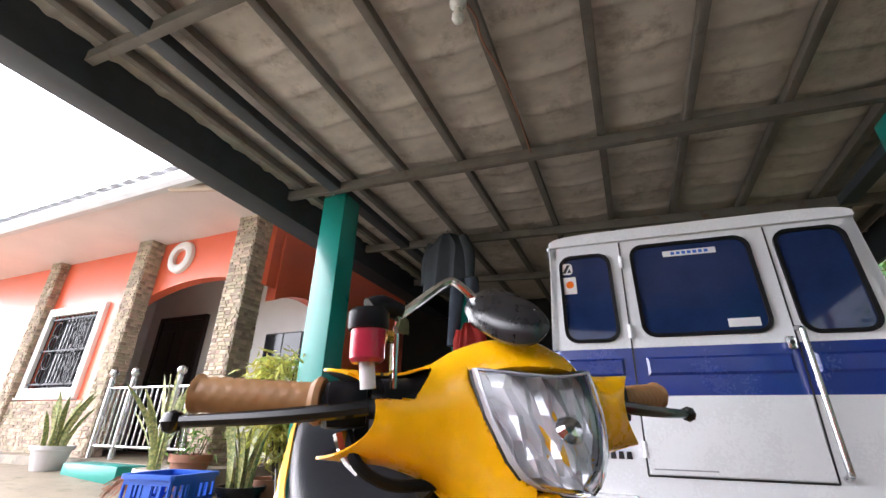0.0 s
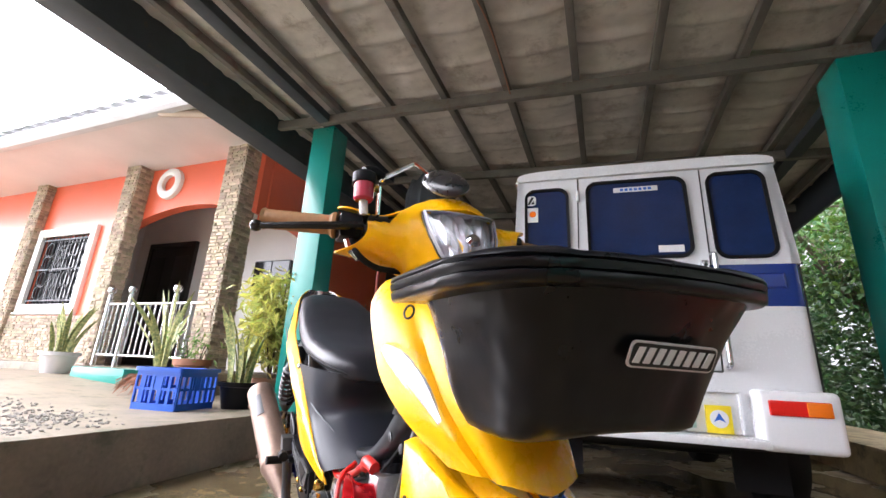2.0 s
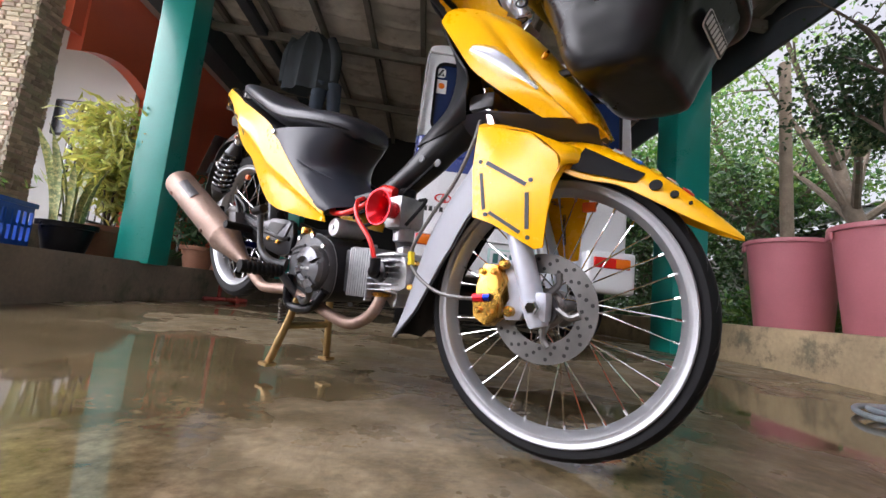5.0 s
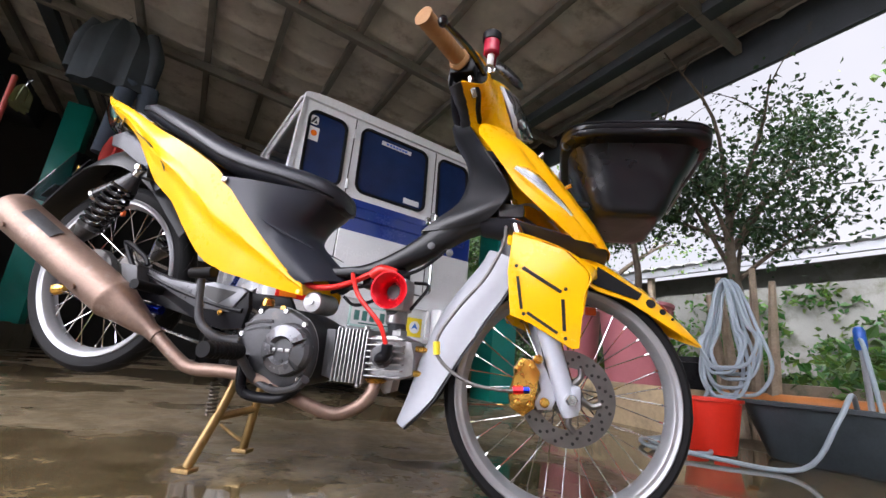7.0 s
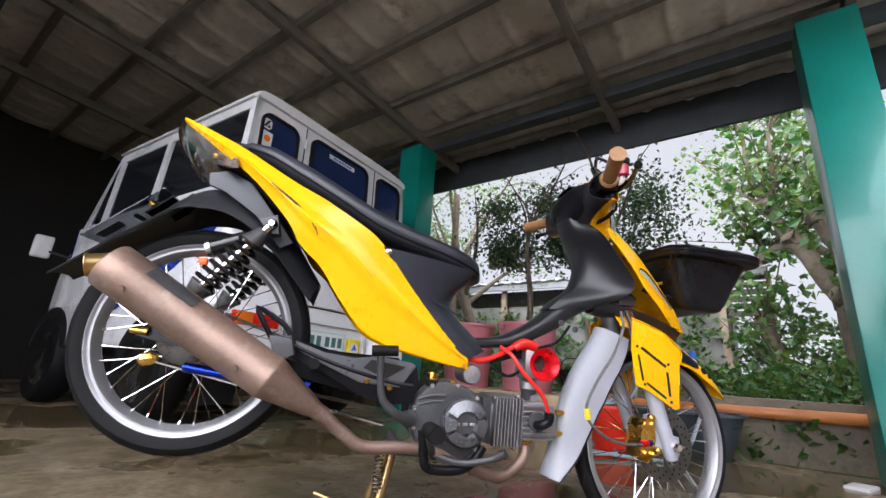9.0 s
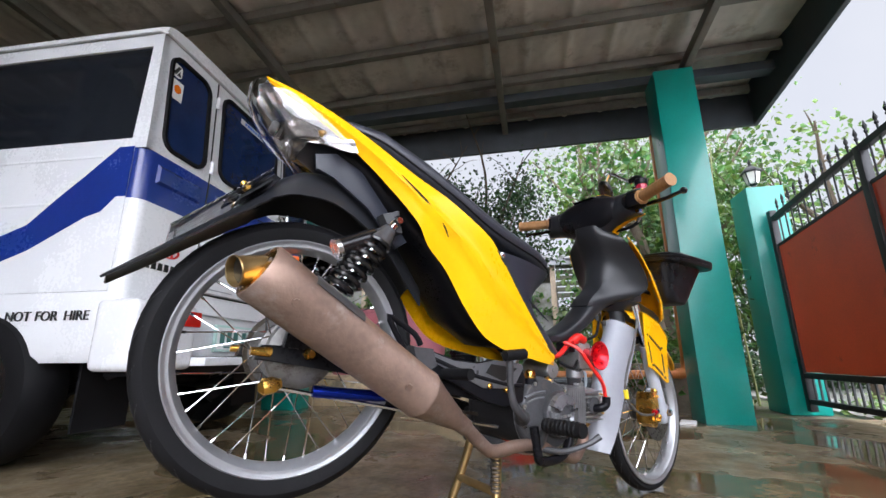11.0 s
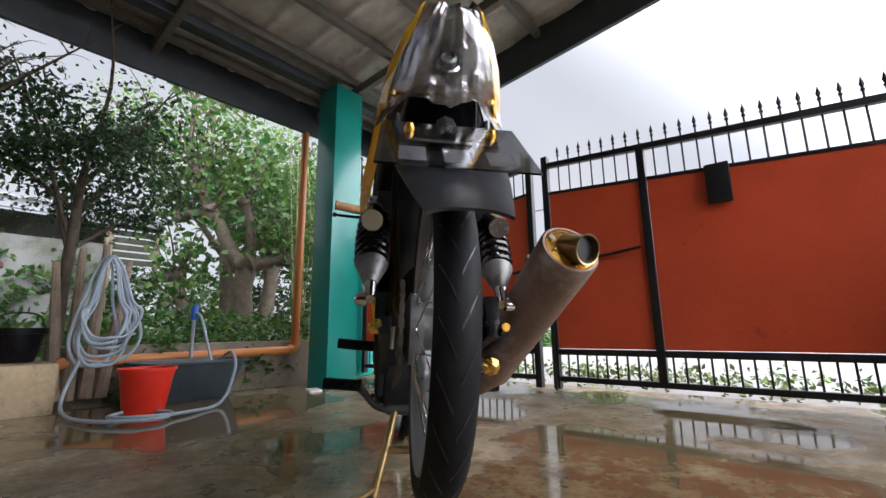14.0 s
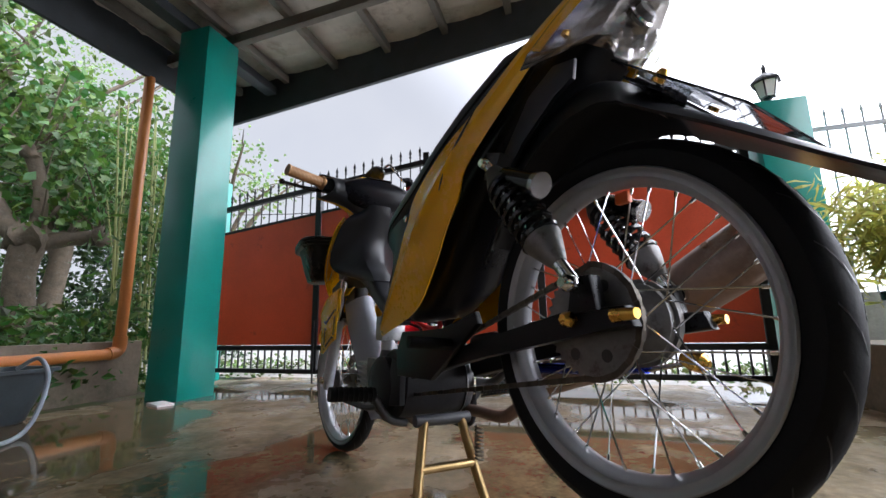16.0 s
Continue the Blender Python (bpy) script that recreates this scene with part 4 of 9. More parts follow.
def snake_plant(x, y, z, r, h, tall, n, pmat, label, seed, leafmat="snake", wild=0.35):
    rng = random.Random(seed)
    t = thing("potted_plant", label, "potted plant", "snake plants", m=pose(x, y, z))
    part("pot", lathem(pot_profile(r, h), 24), pmat, t)
    for _ in range(n):
        a, q = rng.uniform(0, 6.28), rng.uniform(0, r * 0.6)
        b = Vector((q * math.cos(a), q * math.sin(a), h * 0.8))
        lean, hgt, w = rng.uniform(0.1, wild) * tall, tall * rng.uniform(0.6, 1.1), rng.uniform(0.015, 0.025)
        tw = rng.uniform(0, 3.14)
        grid = []
        for k in range(7):
            s = k / 6
            c = b + Vector((lean * math.cos(a) * s * s, lean * math.sin(a) * s * s, hgt * s))
            ww = w * (0.6 + 1.3 * s) * (1 - s) ** 0.45 * 1.35 if k < 6 else 0.001
            d = Vector((math.cos(tw + s * 0.7), math.sin(tw + s * 0.7), 0)) * ww
            u = Vector((-d.y, d.x, 0)) * 0.25
            grid.append([c - d + u, c, c + d + u])
        part("leaf", shellm(grid, 0.004), M[leafmat], t)
    part("soil", lathem([(r * 0.9, h * 0.84), (r * 0.4, h * 0.87), (0.001, h * 0.88)], 16), M["soil"], t)
    return t


snake_plant(-6.12, 3.1, 0.448, 0.19, 0.25, 0.66, 13, M["pot_white"], "snake plant in a ribbed white pot on the platform", 1)
snake_plant(-4.22, 3.0, 0.342, 0.17, 0.22, 0.85, 14, M["pot_white"], "tall wild snake plant in a white pot beside the railing", 2, wild=0.7)
snake_plant(-2.95, 2.8, 0.293, 0.17, 0.22, 0.66, 10, M["blackplastic"], "snake plant in a dark grey pot beside the crate", 3)


def bush_pot(name, x, y, z, r, h, pmat, lmat, tall, n, size, label, seed, spread=0.1, slim=0.12):
    rng = random.Random(seed)
    t = thing(name, label, "potted plant", m=pose(x, y, z))
    part("pot", lathem(pot_profile(r, h), 24), pmat, t)
    bm, fol = bmesh.new(), bmesh.new()
    for k in range(7):
        a = rng.uniform(0, 6.28)
        e = Vector((0.16 * math.cos(a), 0.16 * math.sin(a), tall * rng.uniform(0.6, 1)))
        tube(bm, [(0, 0, h * 0.8), (e.x * 0.4, e.y * 0.4, e.z * 0.55), e], [0.011, 0.008, 0.004], 6, 4)
        for s in (0.62, 0.8, 1.0):
            leaves(fol, e * s + Vector((0, 0, h * 0.2)), size, rng, n, spread, 0.2, slim)
    part("stem", bm, M["bark"], t)
    part("foliage", fol, lmat, t, smooth=False)
    part("soil", lathem([(r * 0.9, h * 0.84), (0.001, h * 0.88)], 16), M["soil"], t)
    return t


bush_pot("potted_bush", -2.93, 3.12, 0.292, 0.18, 0.25, M["clay"], M["leafyellow"], 1.12, 100, 0.12, "yellow-green narrow-leaved bush in a clay pot by the post", 11, 0.09)
bush_pot("clay_pot", -3.95, 3.12, 0.326, 0.17, 0.36, M["clay"], M["leafpale"], 0.6, 5, 0.09, "tall clay pot with thin green stems at the pillar foot", 12, 0.08)
bush_pot("potted_palm", -2.78, -0.85, 0.296, 0.2, 0.28, M["blackplastic"], M["leafyellow"], 0.90, 110, 0.14, "feathery yellow-green palm in a pot on the platform", 13, 0.13, 0.06)
# dry tuft beside the pots
bm = bmesh.new()
rng = random.Random(8)
for _ in range(160):
    a = rng.uniform(0, 6.28)
    tube(bm, [(0, 0, 0.02), (0.12 * math.cos(a), 0.12 * math.sin(a), rng.uniform(0.1, 0.2)), (0.24 * math.cos(a), 0.24 * math.sin(a), rng.uniform(0.0, 0.16))], 0.003, 3, 3)
tuft = part("dry_tuft", bm, M["clay"])
tuft.location = (-4.05, 2.75, 0.331)
tagged(tuft, "tuft of dry reddish grass on the platform", "dry plant", kind="stuff")

# ---- blue crate ----
def crate(m):
    t = thing("crate", "blue ventilated plastic crate standing on the platform", "crate", m=m)
    L, W, H = 0.21, 0.19, 0.31
    part("bottom", boxm((-L + 0.02, -W + 0.02, 0), (L - 0.02, W - 0.02, 0.012)), M["blue"], t)
    for s in (-1, 1):
        for ax in (0, 1):
            bm = bmesh.new()
            n = 7 if ax == 0 else 5
            ln = L if ax == 0 else W
            off = W if ax == 0 else L

            def add(nm, a, b, z0, z1, d=0.006):
                lo, hi = ((a, s * off - d, z0), (b, s * off + d, z1)) if ax == 0 else ((s * off - d, a, z0), (s * off + d, b, z1))
                part(nm, boxm(lo, hi), M["blue"], t, smooth=False)

            add("rail", -ln, ln, 0.0, 0.05)
            add("rail", -ln, ln, 0.145, 0.165)
            add("rail", -ln, ln, 0.25, 0.29)
            for k in range(n + 1):
                c = -ln + 2 * ln * k / n
                add("slat", max(-ln, c - 0.012), min(ln, c + 0.012), 0.05, 0.25, 0.009)
            add("grip_panel", -ln * 0.3, ln * 0.3, 0.165, 0.25, 0.003)
    bm = bmesh.new()
    o = rounded(2 * L + 0.05, 2 * W + 0.05, 0.03)
    i = rounded(2 * L - 0.02, 2 * W - 0.02, 0.02)
    loft(bm, [[(a, b, 0.285) for a, b in o], [(a, b, 0.315) for a, b in o], [(a, b, 0.315) for a, b in i], [(a, b, 0.285) for a, b in i]], wrap=True)
    part("rim", bm, M["blue"], t)
    return t


crate(pose(-3.25, 2.44, 0.296, 0, 0, 101))

# ---- drums, tubs, bucket, hose along the garden wall ----
def drum(x, y, z, r, h, label):
    t = thing("drum", label, "drum", "pink drums", m=pose(x, y, z))
    part("body", lathem([(r * 0.78, 0), (r * 0.8, 0.01), (r * 0.97, h * 0.95), (r * 0.99, h * 0.97), (r * 0.95, h * 0.97), (r * 0.76, 0.03), (0.001, 0.03)], 40), M["drum"], t)
    part("rim", lathem([(r * 0.97, h * 0.955), (r * 1.05, h * 0.955), (r * 1.06, h * 0.975), (r * 1.05, h), (r * 0.96, h), (r * 0.95, h * 0.97)], 40, caps=False), M["drum"], t)
    part("soil", lathem([(r * 0.92, h * 0.88), (r * 0.4, h * 0.9), (0.001, h * 0.905)], 24), M["soil"], t)
    for a in (2.6, 5.7):
        part("grip", boxm((r * 0.99, -0.045, h * 0.88), (r * 1.06, 0.045, h * 0.955), 0.008, pose(0, 0, 0, 0, 0, math.degrees(a))), M["drum"], t)
    return t


drum(2.36, 2.62, 0.272, 0.285, 0.63, "faded pink plastic drum on the planter wall beside the post")
drum(2.36, 1.93, 0.272, 0.285, 0.63, "faded pink plastic drum holding a shrub")
bp = thing("black_pot", "black plastic plant pot on the planter wall", "plant pot", m=pose(2.42, 1.50, 0.272))
part("pot", lathem(pot_profile(0.14, 0.22), 20), M["blackplastic"], bp)
part("handle", tubem([(0, -0.13, 0.21), (0, -0.08, 0.31), (0, 0.08, 0.31), (0, 0.13, 0.21)], 0.006), M["iron"], bp)

bk = thing("bucket", "bright red plastic bucket on the wet floor", "bucket", m=pose(1.58, 0.98, -0.02))
part("pail", lathem([(0.105, 0), (0.108, 0.008), (0.145, 0.245), (0.156, 0.246), (0.156, 0.262), (0.141, 0.262), (0.103, 0.012), (0.001, 0.012)], 32), M["red"], bk)
part("handle", tubem([(0, -0.15, 0.245), (0.09, -0.1, 0.235), (0.135, 0, 0.225), (0.09, 0.1, 0.235), (0, 0.15, 0.245)], 0.004), M["steel"], bk)

tub = thing("wash_tub", "large dark slate plastic wash tub beside the garden wall", "tub", m=pose(2.0, 0.60, -0.03))
bm = bmesh.new()
rings = []
for w, d, z in ((0.52, 0.26, 0), (0.55, 0.28, 0.01), (0.72, 0.40, 0.26), (0.77, 0.45, 0.262), (0.77, 0.45, 0.28), (0.70, 0.38, 0.28), (0.54, 0.26, 0.02)):
    rings.append([(a, b, z) for b, a in rounded(w, d, min(w, d) * 0.3, 6)])
loft(bm, rings)
part("basin", bm, M["tubdark"], tub)
part("water", prismm([(b, a) for a, b in rounded(0.68, 0.36, 0.1)], 0.2, 0.203, "z"), M["darkglass"], tub)

hs = thing("hose_coil", "pale blue garden hose coiled over a stump", "hose", m=pose(2.18, 1.12, 0))
rng = random.Random(21)
for k in range(9):
    dy, dx, bot = rng.uniform(-0.06, 0.06), rng.uniform(-0.05, 0.05), rng.uniform(0.24, 0.42)
    w = rng.uniform(0.10, 0.2)
    pts = [(dx, dy * 0.3, 0.99), (dx - 0.03, dy * 0.5 + w * 0.30, 0.90), (dx - 0.06, dy + w * 0.62, 0.66), (dx - 0.08, dy + w * 0.95, bot + 0.16), (dx - 0.09, dy + w * 0.6, bot + 0.02), (dx - 0.1, dy, bot), (dx - 0.09, dy - w * 0.6, bot + 0.03), (dx - 0.08, dy - w * 0.95, bot + 0.18), (dx - 0.06, dy - w * 0.6, 0.68), (dx - 0.03, dy * 0.5 - w * 0.28, 0.91), (dx, dy * 0.3, 0.99)]
    part("loop", tubem(pts, 0.0105, 8, 6), M["hose"], hs)
part("tail", tubem([(-0.1, 0.1, 0.3), (-0.2, 0.18, 0.08), (-0.45, 0.2, -0.005), (-0.8, 0.12, -0.008), (-0.98, -0.1, -0.008), (-0.8, -0.22, -0.008), (-0.6, -0.1, -0.006), (-0.72, 0.06, -0.004), (-0.9, -0.02, 0.004), (-0.86, -0.3, -0.012), (-0.7, -0.55, 0.0), (-0.62, -0.66, 0.2), (-0.5, -0.68, 0.31), (-0.38, -0.66, 0.26)], 0.0105, 8, 6), M["hose"], hs)
tap = thing("water_tap", "grey standpipe with a blue tap beside the tub", "tap", m=pose(2.22, 0.52, -0.05))
part("standpipe", tubem([(0, 0, 0), (0, 0, 0.62)], 0.014, 8, 1), M["gutter"], tap)
part("valve", lathem([(0.022, 0.6), (0.026, 0.62), (0.026, 0.7), (0.018, 0.72)], 10), M["stickblue"], tap, "blue plastic valve")
part("hose_end", tubem([(-0.01, 0, 0.66), (-0.08, -0.03, 0.6), (-0.18, -0.08, 0.3), (-0.25, -0.1, 0.2)], 0.0105), M["hose"], tap)
pp = thing("downpipe", "orange plastic downpipe with an elbow at the garden wall", "pipe", m=pose(0, 0, 0))
part("pipe", tubem([(2.43, -0.51, 2.62), (2.43, -0.51, 1.5), (2.43, -0.51, 0.36)], 0.04, 12, 1), M["pvc"], pp)
part("elbow", tubem([(2.43, -0.51, 0.40), (2.43, -0.51, 0.33), (2.43, -0.49, 0.285), (2.43, -0.43, 0.27)], 0.048, 12, 4), M["pvc"], pp)
part("run", tubem([(2.43, -0.45, 0.268), (2.42, 0.5, 0.258), (2.40, 1.3, 0.25)], 0.04, 12, 1), M["pvc"], pp)
so = part("soap_scrap", boxm((-0.05, -0.09, 0), (0.05, 0.09, 0.02), 0.006), M["paper"])
so.matrix_basis = pose(1.62, -0.22, -0.04, 0, 0, 70)
tagged(so, "crumpled white scrap on the floor by the post", "litter")

# ---- red stand and hanging clothes in the rear bay ----
st = thing("red_stand", "tall thin red steel stand with a low cross foot", "rack", m=pose(-2.33, 3.93, 0.0))
part("pole", tubem([(0, 0, 0.03), (0.0, 0.0, 2.12)], 0.019, 10, 1), M["redsteel"], st)
part("foot", tubem([(-0.08, 0.14, 0.021), (0.24, -0.12, 0.021)], 0.02, 8, 1), M["redsteel"], st)
part("foot", tubem([(-0.07, -0.16, 0.021), (0.20, 0.18, 0.021)], 0.02, 8, 1), M["redsteel"], st)
part("brace", tubem([(0, 0, 0.48), (0.23, -0.11, 0.03)], 0.008, 8, 1), M["redsteel"], st)
part("brace", tubem([(0, 0, 0.48), (-0.07, 0.13, 0.03)], 0.008, 8, 1), M["redsteel"], st)


def garment(name, x, y, z, w, h, material, label, seed, arms=True):
    """A hanging garment: a folded cloth body, with sleeves where it is a jacket."""
    rng = random.Random(seed)
    t = thing(name, label, "clothing", "hanging clothes", m=pose(x, y, z, 0, 0, rng.uniform(-15, 15)))
    rings = []
    for k in range(10):
        s = k / 9
        ww = w * (0.35 + 0.65 * min(1, s * 4)) * (1 + 0.08 * s)
        rings.append([(ww / 2 * math.cos(a) * (1 + 0.10 * math.sin(5 * a + seed + s * 2)), (0.06 + 0.05 * s) * math.sin(a) * (1 + 0.3 * math.sin(7 * a + seed)), -h * s) for a in [2 * math.pi * q / 28 for q in range(28)]])
    bm = bmesh.new()
    loft(bm, rings)
    part("body", bm, material, t)
    if arms:
        for sd in (-1, 1):
            part("sleeve", tubem([(sd * w * 0.42, 0, -0.06), (sd * w * 0.56, 0.02, -h * 0.4), (sd * w * 0.58, 0.01, -h * 0.85)], [0.05, 0.065, 0.05], 12, 5), material, t)
    part("hanger_hook", tubem([(0, 0, -0.01), (0, 0, 0.05), (0.02, 0, 0.08), (0.0, 0, 0.1)], 0.003, 6, 4), M["steel"], t)
    return t


garment("hanging_jacket", -1.85, 4.15, 3.05, 0.52, 0.68, M["jacket"], "dark grey-green jacket hanging from a rafter", 1)
jn = thing("hanging_jeans", "faded blue jeans hanging under the jacket", "clothing", "hanging clothes", m=pose(-1.62, 4.12, 2.46, 0, 0, 10))
part("waist", tubem([(-0.13, 0, -0.02), (0, 0.02, 0), (0.13, 0, -0.02)], 0.05, 10, 3), M["jeans"], jn)
for s in (-1, 1):
    part("trouser_leg", tubem([(s * 0.07, 0, 0.0), (s * 0.10, 0.01, -0.35), (s * 0.13, 0.0, -0.72)], [0.085, 0.07, 0.055], 12, 4), M["jeans"], jn)
garment("hanging_shirt", -1.55, 4.05, 1.95, 0.22, 0.45, M["redcloth"], "dull red shirt hanging in the dark bay", 4)
garment("hanging_cloth", -2.25, 3.93, 2.05, 0.10, 0.17, M["towel"], "small olive cloth hanging from the red stand", 5, False)
# potted shrubs in the dark bay behind the post
bush_pot("bay_plant", -2.9, 4.5, 0.296, 0.18, 0.25, M["clay"], M["leafdark"], 0.9, 40, 0.13, "dark green shrub in a pot behind the post", 31, 0.12)
bush_pot("bay_plant", -3.1, 5.4, 0.296, 0.18, 0.25, M["clay"], M["leafdark"], 1.1, 40, 0.13, "dark green shrub in a pot in the shaded bay", 32, 0.12)


# ---- the van ----
# local frame: x across the rear (0 at its middle), y forward, z up; the rear face is at y = 0
VW, VL = 0.775, 2.25
van = thing("van", "white utility van with dark blue waist stripe", "van", m=pose(0.30, 2.46, 0, 0, 0, 4.0))


def tumble(z):
    """Half width of the body at a height: upright to the waist, leaning in above it."""
    return VW - max(0.0, z - 1.33) * 0.045


def vside(z):
    return max(0.0, z - 1.30) * 0.06


# lower body shell with a rounded rear edge
def vanring(z, inset=0.0, n=4, r=0.05):
    w = tumble(z) - inset
    y0 = vside(z) + inset
    pts = []
    for cx, cy, a0 in ((w - r, y0 + r, -90), (w - r, VL - r, 0), (-w + r, VL - r, 90), (-w + r, y0 + r, 180)):
        for k in range(n + 1):
            a = radians(a0 + 90 * k / n)
            pts.append((cx + r * math.cos(a), cy + r * math.sin(a), z))
    return pts


bm = bmesh.new()
loft(bm, [vanring(z, i) for z, i in ((0.42, 0.02), (0.45, 0.0), (0.66, 0.0), (1.10, 0.0))])
part("lower_body", bm, M["vanwhite"], van)
part("stripe", loft(bmesh.new(), [vanring(z) for z in (1.1002, 1.3348)]), M["vanblue"], van, "dark blue waist band")
# upper body: corner pillars and headers round the openings, so that the panes sit in real openings
UZ0, UZ1 = 1.335, 1.955


def upper(x0, x1, z0, z1, y0=0.0, y1=0.05):
    bm = bmesh.new()
    q = [(x0, y0 + vside(z0), z0), (x1, y0 + vside(z0), z0), (x1, y1 + vside(z0), z0), (x0, y1 + vside(z0), z0)]
    p = [(x0, y0 + vside(z1), z1), (x1, y0 + vside(z1), z1), (x1, y1 + vside(z1), z1), (x0, y1 + vside(z1), z1)]
    return loft(bm, [q, p])


def window(cx, w, z0, z1, label, r=0.07, skew=0.0):
    """One rear window: white surround cut out round it, rubber seal and tinted pane."""
    t = part("window", bmesh.new(), M["rubber"], van, label)
    seal, pane = bmesh.new(), bmesh.new()
    cz, h = (z0 + z1) / 2, z1 - z0
    o, i = rounded(w, h, r, 6, cx, cz), rounded(w - 0.036, h - 0.036, r * 0.8, 6, cx, cz)
    sk = lambda p, d: (p[0] + skew * (p[1] - cz), d + vside(p[1]), p[1])
    loft(seal, [[sk(p, 0.01) for p in o], [sk(p, -0.016) for p in o], [sk(p, -0.012) for p in i], [sk(p, 0.01) for p in i]], caps=False)
    bmesh.ops.recalc_face_normals(seal, faces=seal.faces)
    seal.to_mesh(t.data)
    seal.free()
    t.data.polygons.foreach_set("use_smooth", [True] * len(t.data.polygons))
    t.data.set_sharp_from_angle(angle=radians(38))
    v = [pane.verts.new(sk(p, -0.001)) for p in i]
    u = [pane.verts.new(sk(p, 0.004)) for p in i]
    pane.faces.new(v)
    pane.faces.new(u[::-1])
    for k in range(len(v)):
        pane.faces.new((v[k], v[(k + 1) % len(v)], u[(k + 1) % len(v)], u[k]))
    part("pane", pane, M["vanglass"], t, smooth=False)
    return t


# rear upper skin with three window openings, made as a plate with round holes
def holed(bm, x0, x1, z0, z1, holes, yo, thick):
    """Strips of a plate round rounded openings: each opening gets a frame cell of its own."""
    for (a, b), (cx, w, h0, h1) in holes:
        cz, h = (h0 + h1) / 2, h1 - h0
        inner = rounded(w, h, 0.07, 6, cx, cz)
        outer = []
        for p in inner:
            dx, dz = p[0] - cx, p[1] - cz
            sx = ((b if dx > 0 else a) - cx) / dx if abs(dx) > 1e-6 else 1e9
            sz = ((z1 if dz > 0 else z0) - cz) / dz if abs(dz) > 1e-6 else 1e9
            s = min(abs(sx), abs(sz))
            outer.append((cx + dx * s, cz + dz * s))
        for cnr in ((a, z0), (b, z0), (b, z1), (a, z1)):
            k = min(range(len(outer)), key=lambda q: (outer[q][0] - cnr[0]) ** 2 + (outer[q][1] - cnr[1]) ** 2)
            outer[k] = cnr
        f = lambda p, d: (p[0] if abs(p[0]) < 0.72 else math.copysign(tumble(p[1]) - 0.006, p[0]), yo + d + vside(p[1]), p[1])
        loft(bm, [[f(p, 0) for p in outer], [f(p, 0) for p in inner], [f(p, thick) for p in inner]], caps=False)


for cell in (((-0.77, -0.365), (-0.5575, 0.270, 1.378, 1.882)), ((-0.365, 0.335), (-0.0175, 0.570, 1.393, 1.907)), ((0.335, 0.77), (0.535, 0.295, 1.378, 1.912))):
    bm = bmesh.new()
    holed(bm, -0.77, 0.77, UZ0, UZ1, [cell], 0.0, 0.04)
    part("window_surround", bm, M["vanwhite"], van)
window(-0.5575, 0.285, 1.370, 1.890, "tinted narrow rear window with stickers")
window(-0.0175, 0.585, 1.385, 1.915, "tinted wide rear door window")
window(0.535, 0.310, 1.370, 1.920, "tinted rear corner window")
# sides of the upper body with long openings
for s in (-1, 1):
    bm = bmesh.new()
    yy = [(0.0, 0.08), (0.98, 1.06), (1.72, 1.80)]
    for a, b in yy:
        loft(bm, [[(s * tumble(z), a + vside(z), z), (s * tumble(z), b + vside(z) * 0.2, z), (s * (tumble(z) - 0.04), b + vside(z) * 0.2, z), (s * (tumble(z) - 0.04), a + vside(z), z)] for z in (UZ0, UZ1)])
    for z0, z1 in ((UZ0, 1.385), (1.885, UZ1)):
        loft(bm, [[(s * (tumble(z) - 0.001), 0.0 + vside(z), z), (s * (tumble(z) - 0.001), 1.80, z), (s * (tumble(z) - 0.039), 1.80, z), (s * (tumble(z) - 0.039), vside(z), z)] for z in (z0, z1)])
    part("side_frame", bm, M["vanwhite"], van)
    for a, b in ((0.08, 0.98), (1.06, 1.72)):
        bm = bmesh.new()
        loft(bm, [[(s * (tumble(z) - 0.012), a, z), (s * (tumble(z) - 0.012), b, z), (s * (tumble(z) - 0.018), b, z), (s * (tumble(z) - 0.018), a, z)] for z in (1.385, 1.885)])
        part("side_pane", bm, M["darkglass"], van, "tinted side pane")
# the flanks: a white panel covers the band ahead of the corner, and a blue stripe sweeps down over it
for s in (-1, 1):
    x = s * (VW + 0.0015)
    part("flank_panel", prismm([(0.055, 0.70), (0.055, 1.338), (2.15, 1.338), (2.15, 0.70)], min(x, x + s * 0.003), max(x, x + s * 0.003), "x"), M["vanwhite"], van)
    x = s * (VW + 0.0055)
    part("flank_stripe", prismm([(0.052, 1.105), (0.10, 1.105), (0.16, 1.04), (0.23, 1.02), (0.48, 0.885), (1.2, 0.62), (1.2, 0.74), (0.51, 1.00), (0.39, 1.11), (0.27, 1.21), (0.125, 1.338), (0.052, 1.338)], min(x, x + s * 0.002), max(x, x + s * 0.002), "x"), M["vanblue"], van, "blue stripe sweeping down the flank")
    for z in (1.09, 1.30):
        part("flank_rib", boxm((min(x, x + s * 0.003), 0.42 if z < 1.2 else 0.20, z - 0.006), (max(x, x + s * 0.003), 2.1, z + 0.006), 0.001), M["vanwhite"], van)
